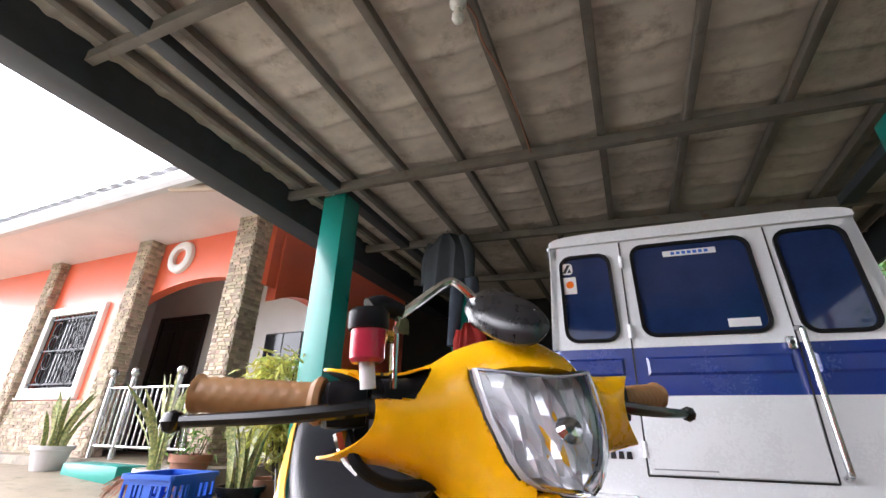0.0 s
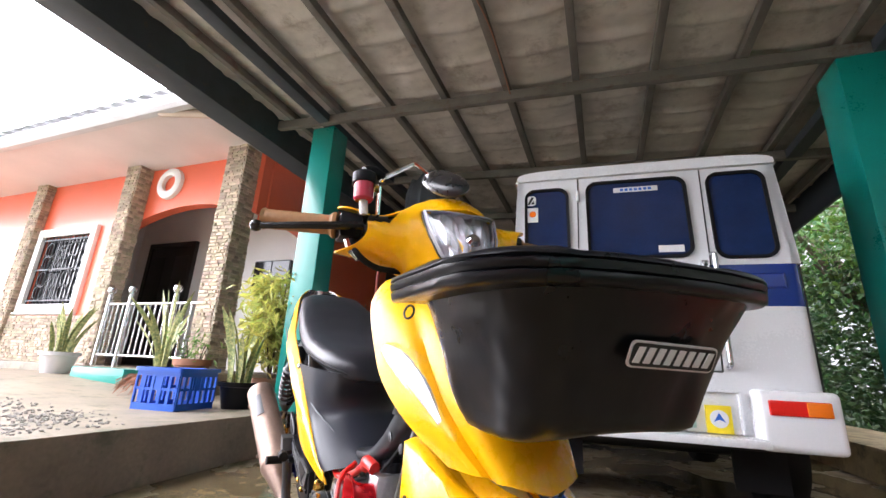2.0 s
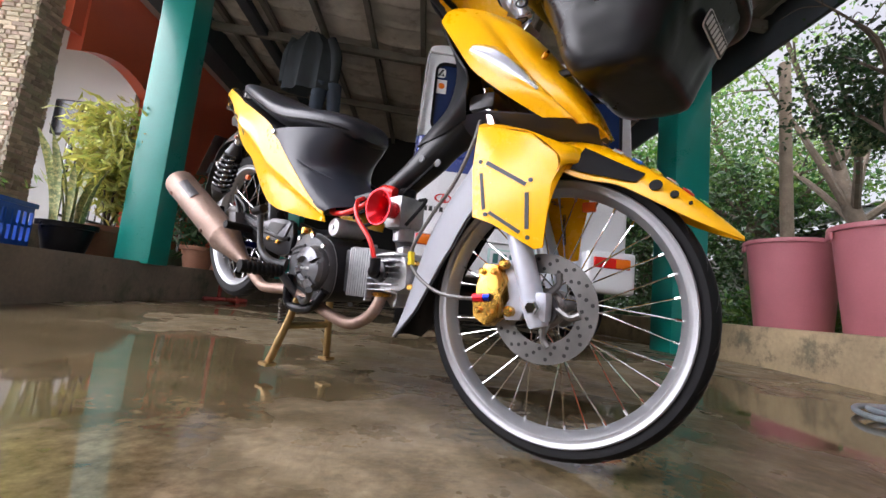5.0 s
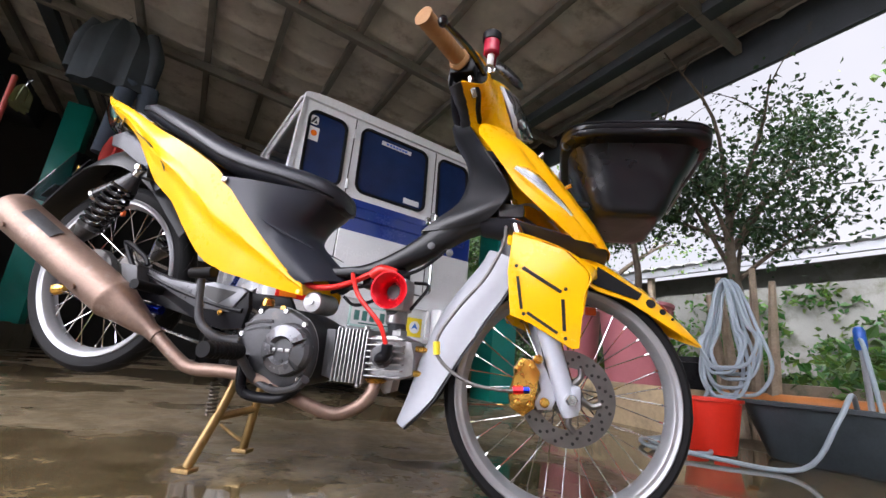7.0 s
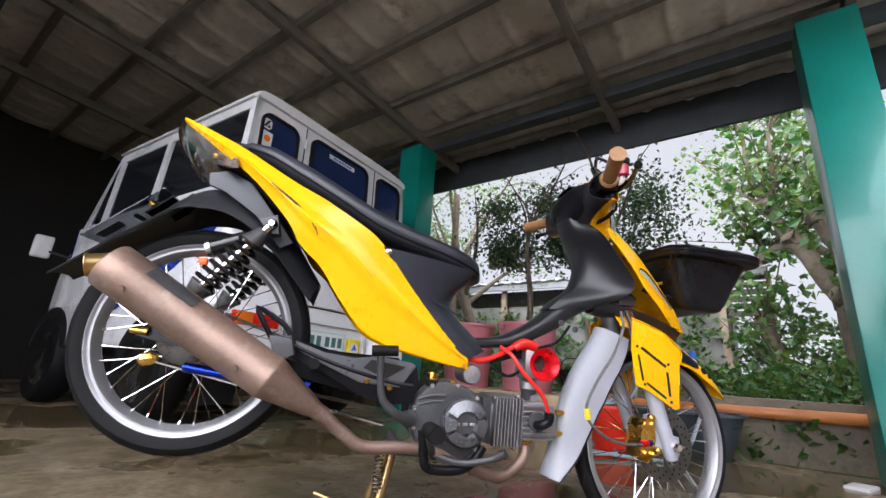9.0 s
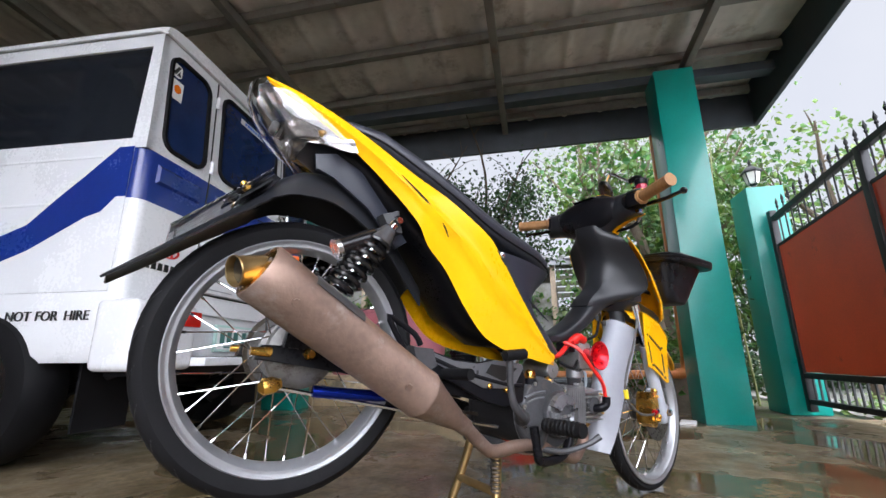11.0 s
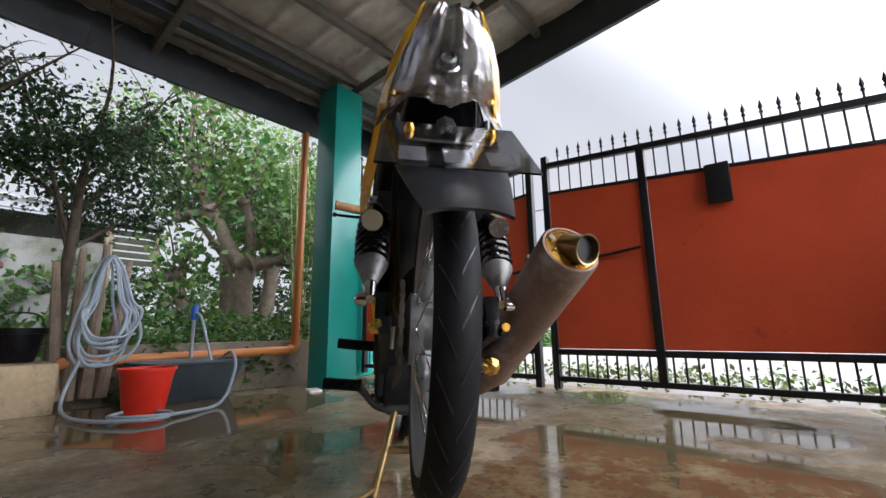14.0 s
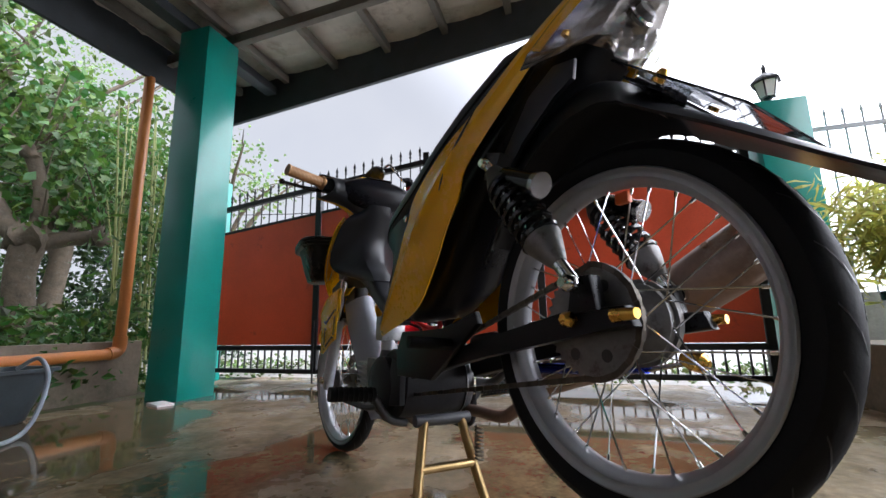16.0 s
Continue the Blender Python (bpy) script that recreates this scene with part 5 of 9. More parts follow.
# roof
bm = bmesh.new()
rings = []
for y, k in ((0.02, 0.82), (0.04, 0.93), (0.10, 0.99), (0.4, 1.0), (1.4, 1.0), (1.75, 0.96), (1.86, 0.8)):
    w = 0.755 * (0.97 + 0.03 * k)
    pts = []
    for q in range(17):
        a = math.pi * q / 16
        cx = math.copysign(abs(math.cos(a)) ** 0.35, math.cos(a))
        pts.append((w * cx, y, 1.962 + 0.075 * k * math.sin(a) ** 0.55))
    rings.append(pts + [(-w * 0.96, y, 1.956), (w * 0.96, y, 1.956)])
loft(bm, rings)
part("roof", bm, M["vanwhite"], van)
part("drip_rail", tubem([(-0.757, 1.82, 1.962), (-0.757, 0.06, 1.962), (-0.745, 0.030, 1.962), (0.745, 0.030, 1.962), (0.757, 0.06, 1.962), (0.757, 1.82, 1.962)], 0.010, 6, 1), M["vanwhite"], van)
# windscreen, cab corners and short bonnet
for x in (-0.76, 0.72):
    part("screen_pillar", loft(bmesh.new(), [[(x, 2.10, 1.336), (x + 0.04, 2.10, 1.336), (x + 0.04, 2.17, 1.336), (x, 2.17, 1.336)], [(x * 0.97, 1.80, 1.955), (x * 0.97 + 0.04, 1.80, 1.955), (x * 0.97 + 0.04, 1.86, 1.955), (x * 0.97, 1.86, 1.955)]]), M["vanwhite"], van)
part("windscreen", loft(bmesh.new(), [[(-0.715, 2.12, 1.336), (0.715, 2.12, 1.336), (0.715, 2.135, 1.336), (-0.715, 2.135, 1.336)], [(-0.69, 1.82, 1.95), (0.69, 1.82, 1.95), (0.69, 1.835, 1.95), (-0.69, 1.835, 1.95)]]), M["darkglass"], van)
for s in (-1, 1):
    part("quarter_pane", prismm([(1.805, 1.385), (2.07, 1.385), (1.83, 1.87), (1.805, 1.87)], s * 0.742 - 0.004, s * 0.742 + 0.004, "x"), M["darkglass"], van, "tinted front side pane")
part("bonnet", loft(bmesh.new(), [[(-0.74, VL + 0.001, 0.42), (0.74, VL + 0.001, 0.42), (0.74, VL + 0.001, 1.30), (-0.74, VL + 0.001, 1.30)], [(-0.73, 2.40, 0.42), (0.73, 2.40, 0.42), (0.73, 2.40, 1.12), (-0.73, 2.40, 1.12)], [(-0.70, 2.58, 0.44), (0.70, 2.58, 0.44), (0.70, 2.58, 0.95), (-0.70, 2.58, 0.95)]]), M["vanwhite"], van)
for s in (-1, 1):
    mir = part("door_mirror", boxm((s * 0.93 - 0.06, 2.30, 1.08), (s * 0.93 + 0.06, 2.36, 1.26), 0.02, seg=3), M["vanwhite"], van)
    part("mirror_arm", tubem([(s * 0.765, 2.2, 1.10), (s * 0.90, 2.32, 1.14)], 0.01), M["iron"], mir)
    part("wheel_arch", prismm([(2.13 + 0.36 * math.cos(a), 0.40 + 0.30 * math.sin(a)) for a in [math.pi * k / 14 for k in range(15)]], min(s * 0.772, s * 0.7765), max(s * 0.772, s * 0.7765), "x"), M["stickblack"], van)
# rear door: seams, hinges, pressed panels and rail
def seam_x(z, left):
    return -0.388 + 0.028 * (z - 0.75) if left else 0.333 + 0.02 * (z - 0.75)


for left in (True, False):
    zs = (0.75, 1.33, 1.95)
    part("door_seam", loft(bmesh.new(), [[(seam_x(z, left) - 0.0035, -0.0035 + vside(z), z), (seam_x(z, left) + 0.0035, -0.0035 + vside(z), z), (seam_x(z, left) + 0.0035, 0.004 + vside(z), z), (seam_x(z, left) - 0.0035, 0.004 + vside(z), z)] for z in zs]), M["stickblack"], van)
part("door_seam", boxm((-0.388, -0.0035, 0.745), (0.333, 0.002, 0.753)), M["stickblack"], van)
rd = part("rear_door", boxm((-0.378, -0.016, 0.757), (0.325, -0.0005, 1.096), 0.006), M["vanwhite"], van, "white lower skin of the rear door")
part("door_streak", boxm((-0.36, -0.0175, 0.775), (-0.10, -0.0158, 0.781), 0.0), M["gutter"], rd, "rusty bottom edge")
for a, b in ((-0.315, 0.304), (-0.70, -0.42), (0.39, 0.69)):
    z0, z1 = 1.195, 1.285
    part("pressed_panel", loft(bmesh.new(), [[(a, -0.0005, z0), (b, -0.0005, z0), (b, -0.0005, z1), (a, -0.0005, z1)], [(a + 0.012, -0.010, z0 + 0.012), (b - 0.012, -0.010, z0 + 0.012), (b - 0.012, -0.010, z1 - 0.012), (a + 0.012, -0.010, z1 - 0.012)]]), M["vanblue"], van)
for z in (0.86, 1.42, 1.82):
    part("hinge", tubem([(seam_x(z, True), -0.012 + vside(z), z - 0.035), (seam_x(z, True), -0.012 + vside(z), z + 0.035)], 0.011, 8, 1), M["vanwhite"], van)
hd = part("door_handle", boxm((0.29, -0.03, 1.298), (0.33, -0.001, 1.36), 0.01), M["steel"], van, "chrome push-button handle")
part("keyhole", lathem([(0.010, 0), (0.010, 0.006)], 10, pose(0.31, -0.03, 1.33, 90)), M["stickblack"], hd)
part("grab_rail", tubem([(0.352, 0.002, 1.40), (0.353, -0.045, 1.385), (0.354, -0.052, 1.33), (0.360, -0.052, 0.84), (0.361, -0.045, 0.785), (0.361, -0.002, 0.77)], 0.013, 10, 5), M["steel"], van, "chrome grab rail")
# tail lamps, bumper corners, step and plate recess
for a, b, c, d, amber in ((0.48, 0.735, 0.552, 0.623, 1), (-0.72, -0.43, 0.572, 0.642, -1)):
    tl = part("tail_lamp", boxm((a, -0.112, c), (b, -0.085, d), 0.008), M["lampred"], van, "red and amber tail lamp")
    e = (a + b) / 2 + amber * 0.075
    part("indicator", boxm((e - 0.05, -0.116, c + 0.003), (e + 0.05, -0.108, d - 0.003), 0.004), M["lampamber"], tl, "amber section")
for s in (-1, 1):
    part("bumper_corner", boxm((s * 0.61 - 0.175, -0.10, 0.385), (s * 0.61 + 0.175, 0.09, 0.67), 0.035, seg=4), M["vanwhite"], van)
part("rear_step", boxm((-0.45, -0.17, 0.40), (0.45, 0.03, 0.44), 0.012), M["vanwhite"], van)
part("plate_panel", boxm((-0.425, -0.012, 0.445), (0.385, -0.0005, 0.655), 0.004), M["vanwhite"], van)
for a, b, c, d in ((-0.43, 0.39, 0.645, 0.66), (-0.43, -0.418, 0.445, 0.645), (0.378, 0.39, 0.445, 0.645)):
    part("recess_edge", boxm((a, -0.035, c), (b, -0.012, d), 0.003), M["vanwhite"], van)
pl = part("number_plate", boxm((-0.23, -0.045, 0.466), (0.17, -0.03, 0.604), 0.004), M["platecol"], van, "pale green licence plate with dark bars")
part("plate_field", boxm((-0.215, -0.0465, 0.480), (0.155, -0.0445, 0.592), 0.0), M["paper"], pl)
for k in range(6):
    x = -0.195 + k * 0.056 + (0.018 if k > 2 else 0)
    part("bar", boxm((x, -0.0485, 0.508), (x + 0.036, -0.046, 0.572)), M["platedark"], pl)
part("bar", boxm((-0.16, -0.0485, 0.486), (0.11, -0.046, 0.495)), M["platedark"], pl)
sk = part("bumper_sticker", boxm((0.22, -0.036, 0.445), (0.337, -0.012, 0.58), 0.002), M["stickyellow"], van, "yellow sticker with a white disc")
part("disc", lathem([(0.043, 0), (0.043, 0.002)], 24, pose(0.278, -0.036, 0.515, 90)), M["paper"], sk)
part("disc_mark", prismm([(0.252, 0.50), (0.278, 0.545), (0.304, 0.50), (0.278, 0.512)], -0.0405, -0.0375), M["stickblue"], sk)
# lettering shapes and badge
bd = part("badge", lathem([(0.046, 0), (0.0585, 0), (0.0585, 0.003), (0.046, 0.003)], 28, pose(-0.56, -0.001, 0.91, 90) @ Matrix.Diagonal((1, 0.54, 1, 1)), caps=False), M["stickred"], van, "red oval badge")
part("badge_mark", prismm([(-0.583, 0.885), (-0.563, 0.938), (-0.553, 0.938), (-0.536, 0.885), (-0.549, 0.885), (-0.558, 0.918), (-0.570, 0.885)], -0.004, -0.0005), M["stickred"], bd)
for k in range(7):
    x = -0.685 + k * 0.0355
    part("letter_bar", prismm([(x, 0.815), (x + 0.026, 0.815), (x + 0.024, 0.848), (x + 0.003, 0.848)], -0.003, -0.0005), M["stickblack"], van)
s1 = part("window_sticker", boxm((-0.14, -0.006, 1.830), (0.117, -0.0035, 1.862)), M["paper"], van, "white strip sticker with blue bars")
for k in range(7):
    part("bar", boxm((-0.10 + k * 0.027, -0.008, 1.838), (-0.10 + k * 0.027 + 0.018, -0.0055, 1.854)), M["stickblue"], s1)
s1.location.y = vside(1.83)
s2 = part("window_sticker", boxm((0.085, -0.006, 1.42), (0.222, -0.0035, 1.462)), M["paper"], van, "white paper notice in the window")
s2.location.y = vside(1.42)
s3 = part("window_sticker", prismm(rounded(0.068, 0.068, 0.02, 4, -0.66, 1.81), -0.005, -0.002), M["paper"], van, "black and white round-cornered sticker")
part("mark", prismm([(-0.683, 1.785), (-0.655, 1.835), (-0.638, 1.835), (-0.665, 1.785)], -0.0075, -0.0045), M["stickblack"], s3)
part("mark", prismm([(-0.657, 1.785), (-0.643, 1.812), (-0.634, 1.785)], -0.0075, -0.0045), M["stickblack"], s3)
s3.location.y = vside(1.79)
s4 = part("window_sticker", boxm((-0.683, -0.005, 1.655), (-0.613, -0.002, 1.755)), M["paper"], van, "white sticker with an orange mark")
part("mark", lathem([(0.022, 0), (0.022, 0.002)], 12, pose(-0.648, -0.0048, 1.71, 90)), M["lampamber"], s4)
s4.location.y = vside(1.67)
for dx, word in ((-0.092, "NOT"), (0.044, "FOR"), (0.184, "HIRE")):
    words("lettering", word, 0.056, pose(-VW - 0.006, 0.355, 0.602, 90, 0, -90) @ Matrix.Translation((dx, 0, 0)), M["stickblack"], van, 0.002, "black hand-painted lettering")
# wheels, axle and underbody
tyre = finish(lathe(bmesh.new(), [(0.19, -0.08), (0.24, -0.095), (0.29, -0.09), (0.31, -0.06), (0.315, 0), (0.31, 0.06), (0.29, 0.09), (0.24, 0.095), (0.19, 0.08)], 40, caps=False), "tyre", M["rubber"])
rim_me = finish(lathe(bmesh.new(), [(0.195, -0.08), (0.18, -0.06), (0.17, -0.02), (0.08, -0.035), (0.06, -0.06), (0.001, -0.06)], 30), "rim", M["steel"])
for s in (-1, 1):
    for y in (0.62, 2.13):
        wl_ = thing("wheel", "", "", m=pose(s * 0.70, y, 0.315, 0, s * 90, 0))
        wl_.parent = van
        again("tyre", tyre, wl_)
        again("rim", rim_me, wl_, pose(0, 0, 0, 180, 0, 0))
part("rear_axle", tubem([(-0.6, 0.62, 0.315), (0.6, 0.62, 0.315)], 0.05, 10, 1), M["iron"], van)
part("chassis", boxm((-0.55, 0.1, 0.36), (0.55, 2.2, 0.43)), M["iron"], van)
for x in (-0.52, 0.52):
    part("mud_flap", boxm((x - 0.13, 0.24, 0.14), (x + 0.13, 0.25, 0.42)), M["rubber"], van)
    part("leaf_spring", tubem([(x, 0.15, 0.40), (x, 0.6, 0.27), (x, 1.1, 0.40)], 0.025, 8, 5), M["iron"], van)


# ---- garden, trees and neighbours to the east ----
def tree(name, base, height, limbs, nclumps, leafsize, lmat, label, seed, spread=0.28, trunk=0.09, per=60, lean=(0, 0), crown=1.0, low=0.45):
    rng = random.Random(seed)
    t = thing(name, label, "tree", m=pose(*base))
    wood, fol = bmesh.new(), bmesh.new()
    top = Vector((lean[0], lean[1], height * 0.55))
    tube(wood, [(0, 0, -0.05), (lean[0] * 0.3 + 0.05, lean[1] * 0.3, height * 0.2), (lean[0] * 0.7 - 0.04, lean[1] * 0.7, height * 0.4), top], [trunk * 1.25, trunk, trunk * 0.9, trunk * 0.6], 10, 5)
    ends = []
    for k in range(limbs):
        a = 2 * math.pi * k / limbs + rng.uniform(-0.5, 0.5)
        st_ = top * rng.uniform(0.55, 1.0)
        r = crown * rng.uniform(0.5, 1.0)
        e = st_ + Vector((r * math.cos(a), r * math.sin(a), height * rng.uniform(0.15, 0.5)))
        mid = (st_ + e) / 2 + Vector((rng.uniform(-0.1, 0.1), rng.uniform(-0.1, 0.1), rng.uniform(0.0, 0.15)))
        tube(wood, [st_, mid, e], [trunk * 0.5, trunk * 0.33, trunk * 0.12], 7, 4)
        ends += [(mid, e)]
        for _ in range(3):
            s = mid.lerp(e, rng.uniform(0.1, 0.9))
            f = s + Vector((rng.uniform(-1, 1), rng.uniform(-1, 1), rng.uniform(-0.2, 0.8))) * crown * 0.35
            tube(wood, [s, (s + f) / 2 + Vector((0, 0, 0.04)), f], [trunk * 0.16, trunk * 0.1, trunk * 0.04], 5, 3)
            ends.append((s, f))
    for _ in range(nclumps):
        a, b = rng.choice(ends)
        p = a.lerp(b, rng.uniform(0.25, 1.15))
        if base[0] > 3.0 and base[0] + p.x < 2.85 or base[0] < 3.0 and base[2] + p.z > 2.15 + 0.6 * (base[0] + p.x - 2.2):
            continue
        leaves(fol, p, leafsize, rng, per, spread * rng.uniform(0.5, 1.2), 0.3, 0.33)
    part("trunk", wood, M["bark"], t)
    part("crown", fol, lmat, t, smooth=False)
    return t


# shrub tree that grows out of the drum, and its neighbour behind the hose
tree("shrub_tree", (2.38, 1.93, 0.75), 2.1, 9, 200, 0.042, M["leafdark"], "small-leaved dark shrub tree growing from the pink drum", 41, 0.15, 0.028, 40, crown=0.75)
tree("shrub_tree", (2.66, 1.28, 0.27), 2.5, 10, 215, 0.045, M["leafdark"], "dark shrub tree with pale stems behind the hose", 42, 0.17, 0.04, 44, crown=0.85)
st2 = thing("stump", "pale forked stump that carries the hose", "stump", m=pose(2.42, 1.15, 0.0))
for a, b, c in ((-0.08, 0.1, 1.05), (0.06, -0.06, 1.12), (0.02, 0.22, 0.95), (-0.02, -0.2, 1.0)):
    part("branch", tubem([(0, b * 0.6, 0.0), (a * 0.5, b * 0.8, 0.5), (a, b, c)], [0.045, 0.035, 0.02], 8, 4), M["wood"], st2)
# broad-leaved trees behind the tub and the post
def pollard(base, seed):
    """A fig-like tree, cut back often: thick crooked limbs that end in knobs, thin upright shoots and large loose leaves."""
    rng = random.Random(seed)
    t = thing("pollard_tree", "thick crooked pollarded tree with knobby limbs and broad leaves", "tree", m=pose(*base, 0, 0, 220))
    wood, fol = bmesh.new(), bmesh.new()
    limbs = [
        ([(0, 0, -0.1), (0.03, 0.02, 0.6), (0.0, 0, 1.1), (0.04, 0, 1.45)], [0.24, 0.17, 0.16, 0.19]),
        ([(0.04, 0, 1.40), (-0.22, 0.05, 1.65), (-0.42, 0.08, 2.0), (-0.55, 0.05, 2.2)], [0.17, 0.13, 0.12, 0.13]),
        ([(-0.50, 0.05, 2.12), (-0.72, 0.1, 2.2), (-0.98, 0.1, 2.14)], [0.11, 0.09, 0.10]),
        ([(-0.55, 0.05, 2.2), (-0.66, 0.0, 2.5), (-0.70, -0.05, 2.75)], [0.11, 0.08, 0.12]),
        ([(-0.70, -0.05, 2.7), (-0.82, -0.1, 3.1), (-0.85, -0.1, 3.8)], [0.06, 0.045, 0.03]),
        ([(-0.66, -0.05, 2.7), (-0.60, 0.0, 3.1), (-0.62, 0.05, 3.7)], [0.055, 0.04, 0.025]),
        ([(0.05, 0, 1.40), (0.30, 0.1, 1.48), (0.55, 0.15, 1.52)], [0.13, 0.10, 0.11]),
        ([(0.08, 0, 1.45), (0.12, -0.15, 1.9), (0.05, -0.25, 2.25)], [0.10, 0.075, 0.09]),
        ([(-0.45, -0.35, -0.1), (-0.42, -0.35, 0.55), (-0.62, -0.3, 0.95), (-0.72, -0.3, 1.25)], [0.16, 0.11, 0.10, 0.12]),
    ]
    for pts, rr in limbs:
        rr = [r_ * 0.74 for r_ in rr]
        tube(wood, pts, rr, 12, 5)
        e = Vector(pts[-1])
        knot = bmesh.ops.create_icosphere(wood, subdivisions=2, radius=rr[-1] * 1.25, matrix=Matrix.Translation(e))
        for vt in knot["verts"]:
            vt.co += (vt.co - e) * 0.6 * noise.noise(vt.co * 9)
        for _ in range(5):
            a, h = rng.uniform(0, 6.28), rng.uniform(0.35, 1.0)
            d = Vector((0.35 * math.cos(a), 0.35 * math.sin(a), h))
            tube(wood, [e, e + d * 0.5 + Vector((0.03, 0, 0)), e + d], [0.016, 0.011, 0.006], 5, 3)
            for k in range(rng.randint(3, 6)):
                leaves(fol, e + d * rng.uniform(0.35, 1.15), 0.105, rng, 6, 0.10, 0.35, 0.42)
    for _ in range(60):
        pts, rr = rng.choice(limbs[1:])
        s_, d = Vector(rng.choice(pts[1:])), Vector((rng.uniform(-0.6, 0.6), rng.uniform(-0.6, 0.6), rng.uniform(0.1, 0.9)))
        tube(wood, [s_, s_ + d * 0.5, s_ + d], [0.010, 0.007, 0.004], 5, 2)
        for k in (0.6, 0.85, 1.0):
            leaves(fol, s_ + d * k, 0.10, rng, 5, 0.085, 0.35, 0.42)
    part("trunk", wood, M["bark"], t)
    part("crown", fol, M["leaf"], t, smooth=False)


pollard((4.10, -0.70, -0.1), 43)
tree("broadleaf_tree", (5.0, -1.5, -0.1), 3.9, 10, 130, 0.11, M["leaf"], "broad-leaved tree with mossy trunk in the garden", 44, 0.40, 0.12, 40, (0.25, -0.2), 1.4)
tree("feathery_tree", (6.4, -1.6, -0.1), 6.0, 10, 90, 0.07, M["leafpale"], "tall feathery light green tree", 45, 0.4, 0.12, 46, (0.2, 0.3), 2.2)
tree("feathery_tree", (4.4, 3.6, -0.1), 4.4, 8, 42, 0.06, M["leafpale"], "feathery tree with bare crooked limbs", 46, 0.26, 0.09, 34, (-0.3, 0.4), 1.7)
tree("broadleaf_tree", (3.9, -2.9, -0.1), 3.3, 6, 26, 0.075, M["leafpale"], "light green tree beside the gate post", 47, 0.25, 0.09, 28, (-0.2, 0.1), 1.2)
tree("far_tree", (5.0, 6.3, -0.1), 4.0, 10, 220, 0.07, M["leaf"], "green tree beside the bay", 53, 0.45, 0.12, 50, crown=1.5)
tree("far_tree", (4.2, 8.2, -0.1), 5.0, 10, 200, 0.1, M["leaf"], "green tree beyond the carport end", 50, 0.6, 0.15, 60, crown=2.0)
tree("street_tree", (-7.5, -14.0, -0.1), 4.2, 9, 130, 0.12, M["leafdark"], "distant tree across the street", 51, 0.6, 0.15, 40, crown=1.9)
tree("street_tree", (5.0, -15.0, -0.1), 3.4, 9, 130, 0.12, M["leaf"], "distant tree across the street", 52, 0.6, 0.15, 40, crown=1.9)


def scatter(name, x0, x1, y0, y1, z, n, size, lmat, label, seed, tall=0.25, cat="undergrowth"):
    rng = random.Random(seed)
    bm = bmesh.new()
    for _ in range(n):
        p = (rng.uniform(x0, x1), rng.uniform(y0, y1), z + rng.uniform(0, tall) ** 1.2)
        leaves(bm, p, size, rng, 14, 0.07, -0.4, 0.3)
    tagged(part(name, bm, lmat, smooth=False), label, cat, kind="stuff")


scatter("undergrowth", 2.45, 4.4, -1.0, 1.2, -0.05, 420, 0.08, M["leaf"], "low green undergrowth behind the garden wall", 61, 0.7)
scatter("planter_greens", 2.65, 2.88, 1.4, 4.2, 0.27, 120, 0.07, M["leaf"], "green leaves in the planter behind the drums", 62, 0.35)
scatter("undergrowth_far", 3.0, 5.9, 1.2, 7.5, -0.05, 300, 0.10, M["leafdark"], "dark undergrowth before the neighbour wall", 63, 0.6)
scatter("hedge", 4.6, 7.5, -4.6, -1.9, -0.05, 900, 0.10, M["leafdark"], "tall dark hedge behind the garden trees", 67, 2.2, "hedge")
scatter("hedge", 3.4, 6.5, 5.0, 9.5, -0.05, 800, 0.10, M["leafdark"], "dark hedge beyond the low planter wall", 68, 2.3, "hedge")
scatter("hedge", 2.98, 4.3, 7.6, 11.0, -0.05, 800, 0.11, M["leafdark"], "dense dark shrubs beyond the end of the planter", 69, 2.3, "hedge")
scatter("hedge", 6.4, 8.6, -2.4, 0.3, -0.05, 520, 0.10, M["leaf"], "green shrubs beyond the corner of the neighbour house", 70, 1.5, "hedge")
scatter("wall_vine", 5.86, 5.99, 0.4, 8.0, 0.5, 240, 0.10, M["leaf"], "vine leaves over the neighbour wall", 66, 1.1, "vine")
scatter("verge_grass", -3.0, 3.4, -3.1, -1.75, -0.06, 260, 0.06, M["grass"], "short grass along the road outside the gate", 64, 0.04)
scatter("verge_far", -14, 12, -11.5, -9.0, -0.06, 700, 0.14, M["leaf"], "green verge across the road", 65, 0.5)
# thin bamboo stems behind the post
bam = thing("bamboo_clump", "clump of thin bamboo stems with narrow leaves", "bamboo", m=pose(3.15, -1.15, -0.1))
rng = random.Random(71)
fol = bmesh.new()
for k in range(16):
    x, y, h = rng.uniform(-0.35, 0.45), rng.uniform(-0.4, 0.5), rng.uniform(1.8, 3.0)
    lx, ly = rng.uniform(-0.2, 0.25), rng.uniform(-0.2, 0.2)
    part("stem", tubem([(x, y, 0), (x + lx * 0.4, y + ly * 0.4, h * 0.5), (x + lx, y + ly, h)], [0.013, 0.011, 0.006], 6, 3), M["bamboo"], bam)
    for q in range(9):
        s = rng.uniform(0.3, 1.0)
        leaves(fol, (x + lx * s * s, y + ly * s * s, h * s), 0.13, rng, 7, 0.09, 0.5, 0.10)
part("foliage", fol, M["leaf"], bam, smooth=False)
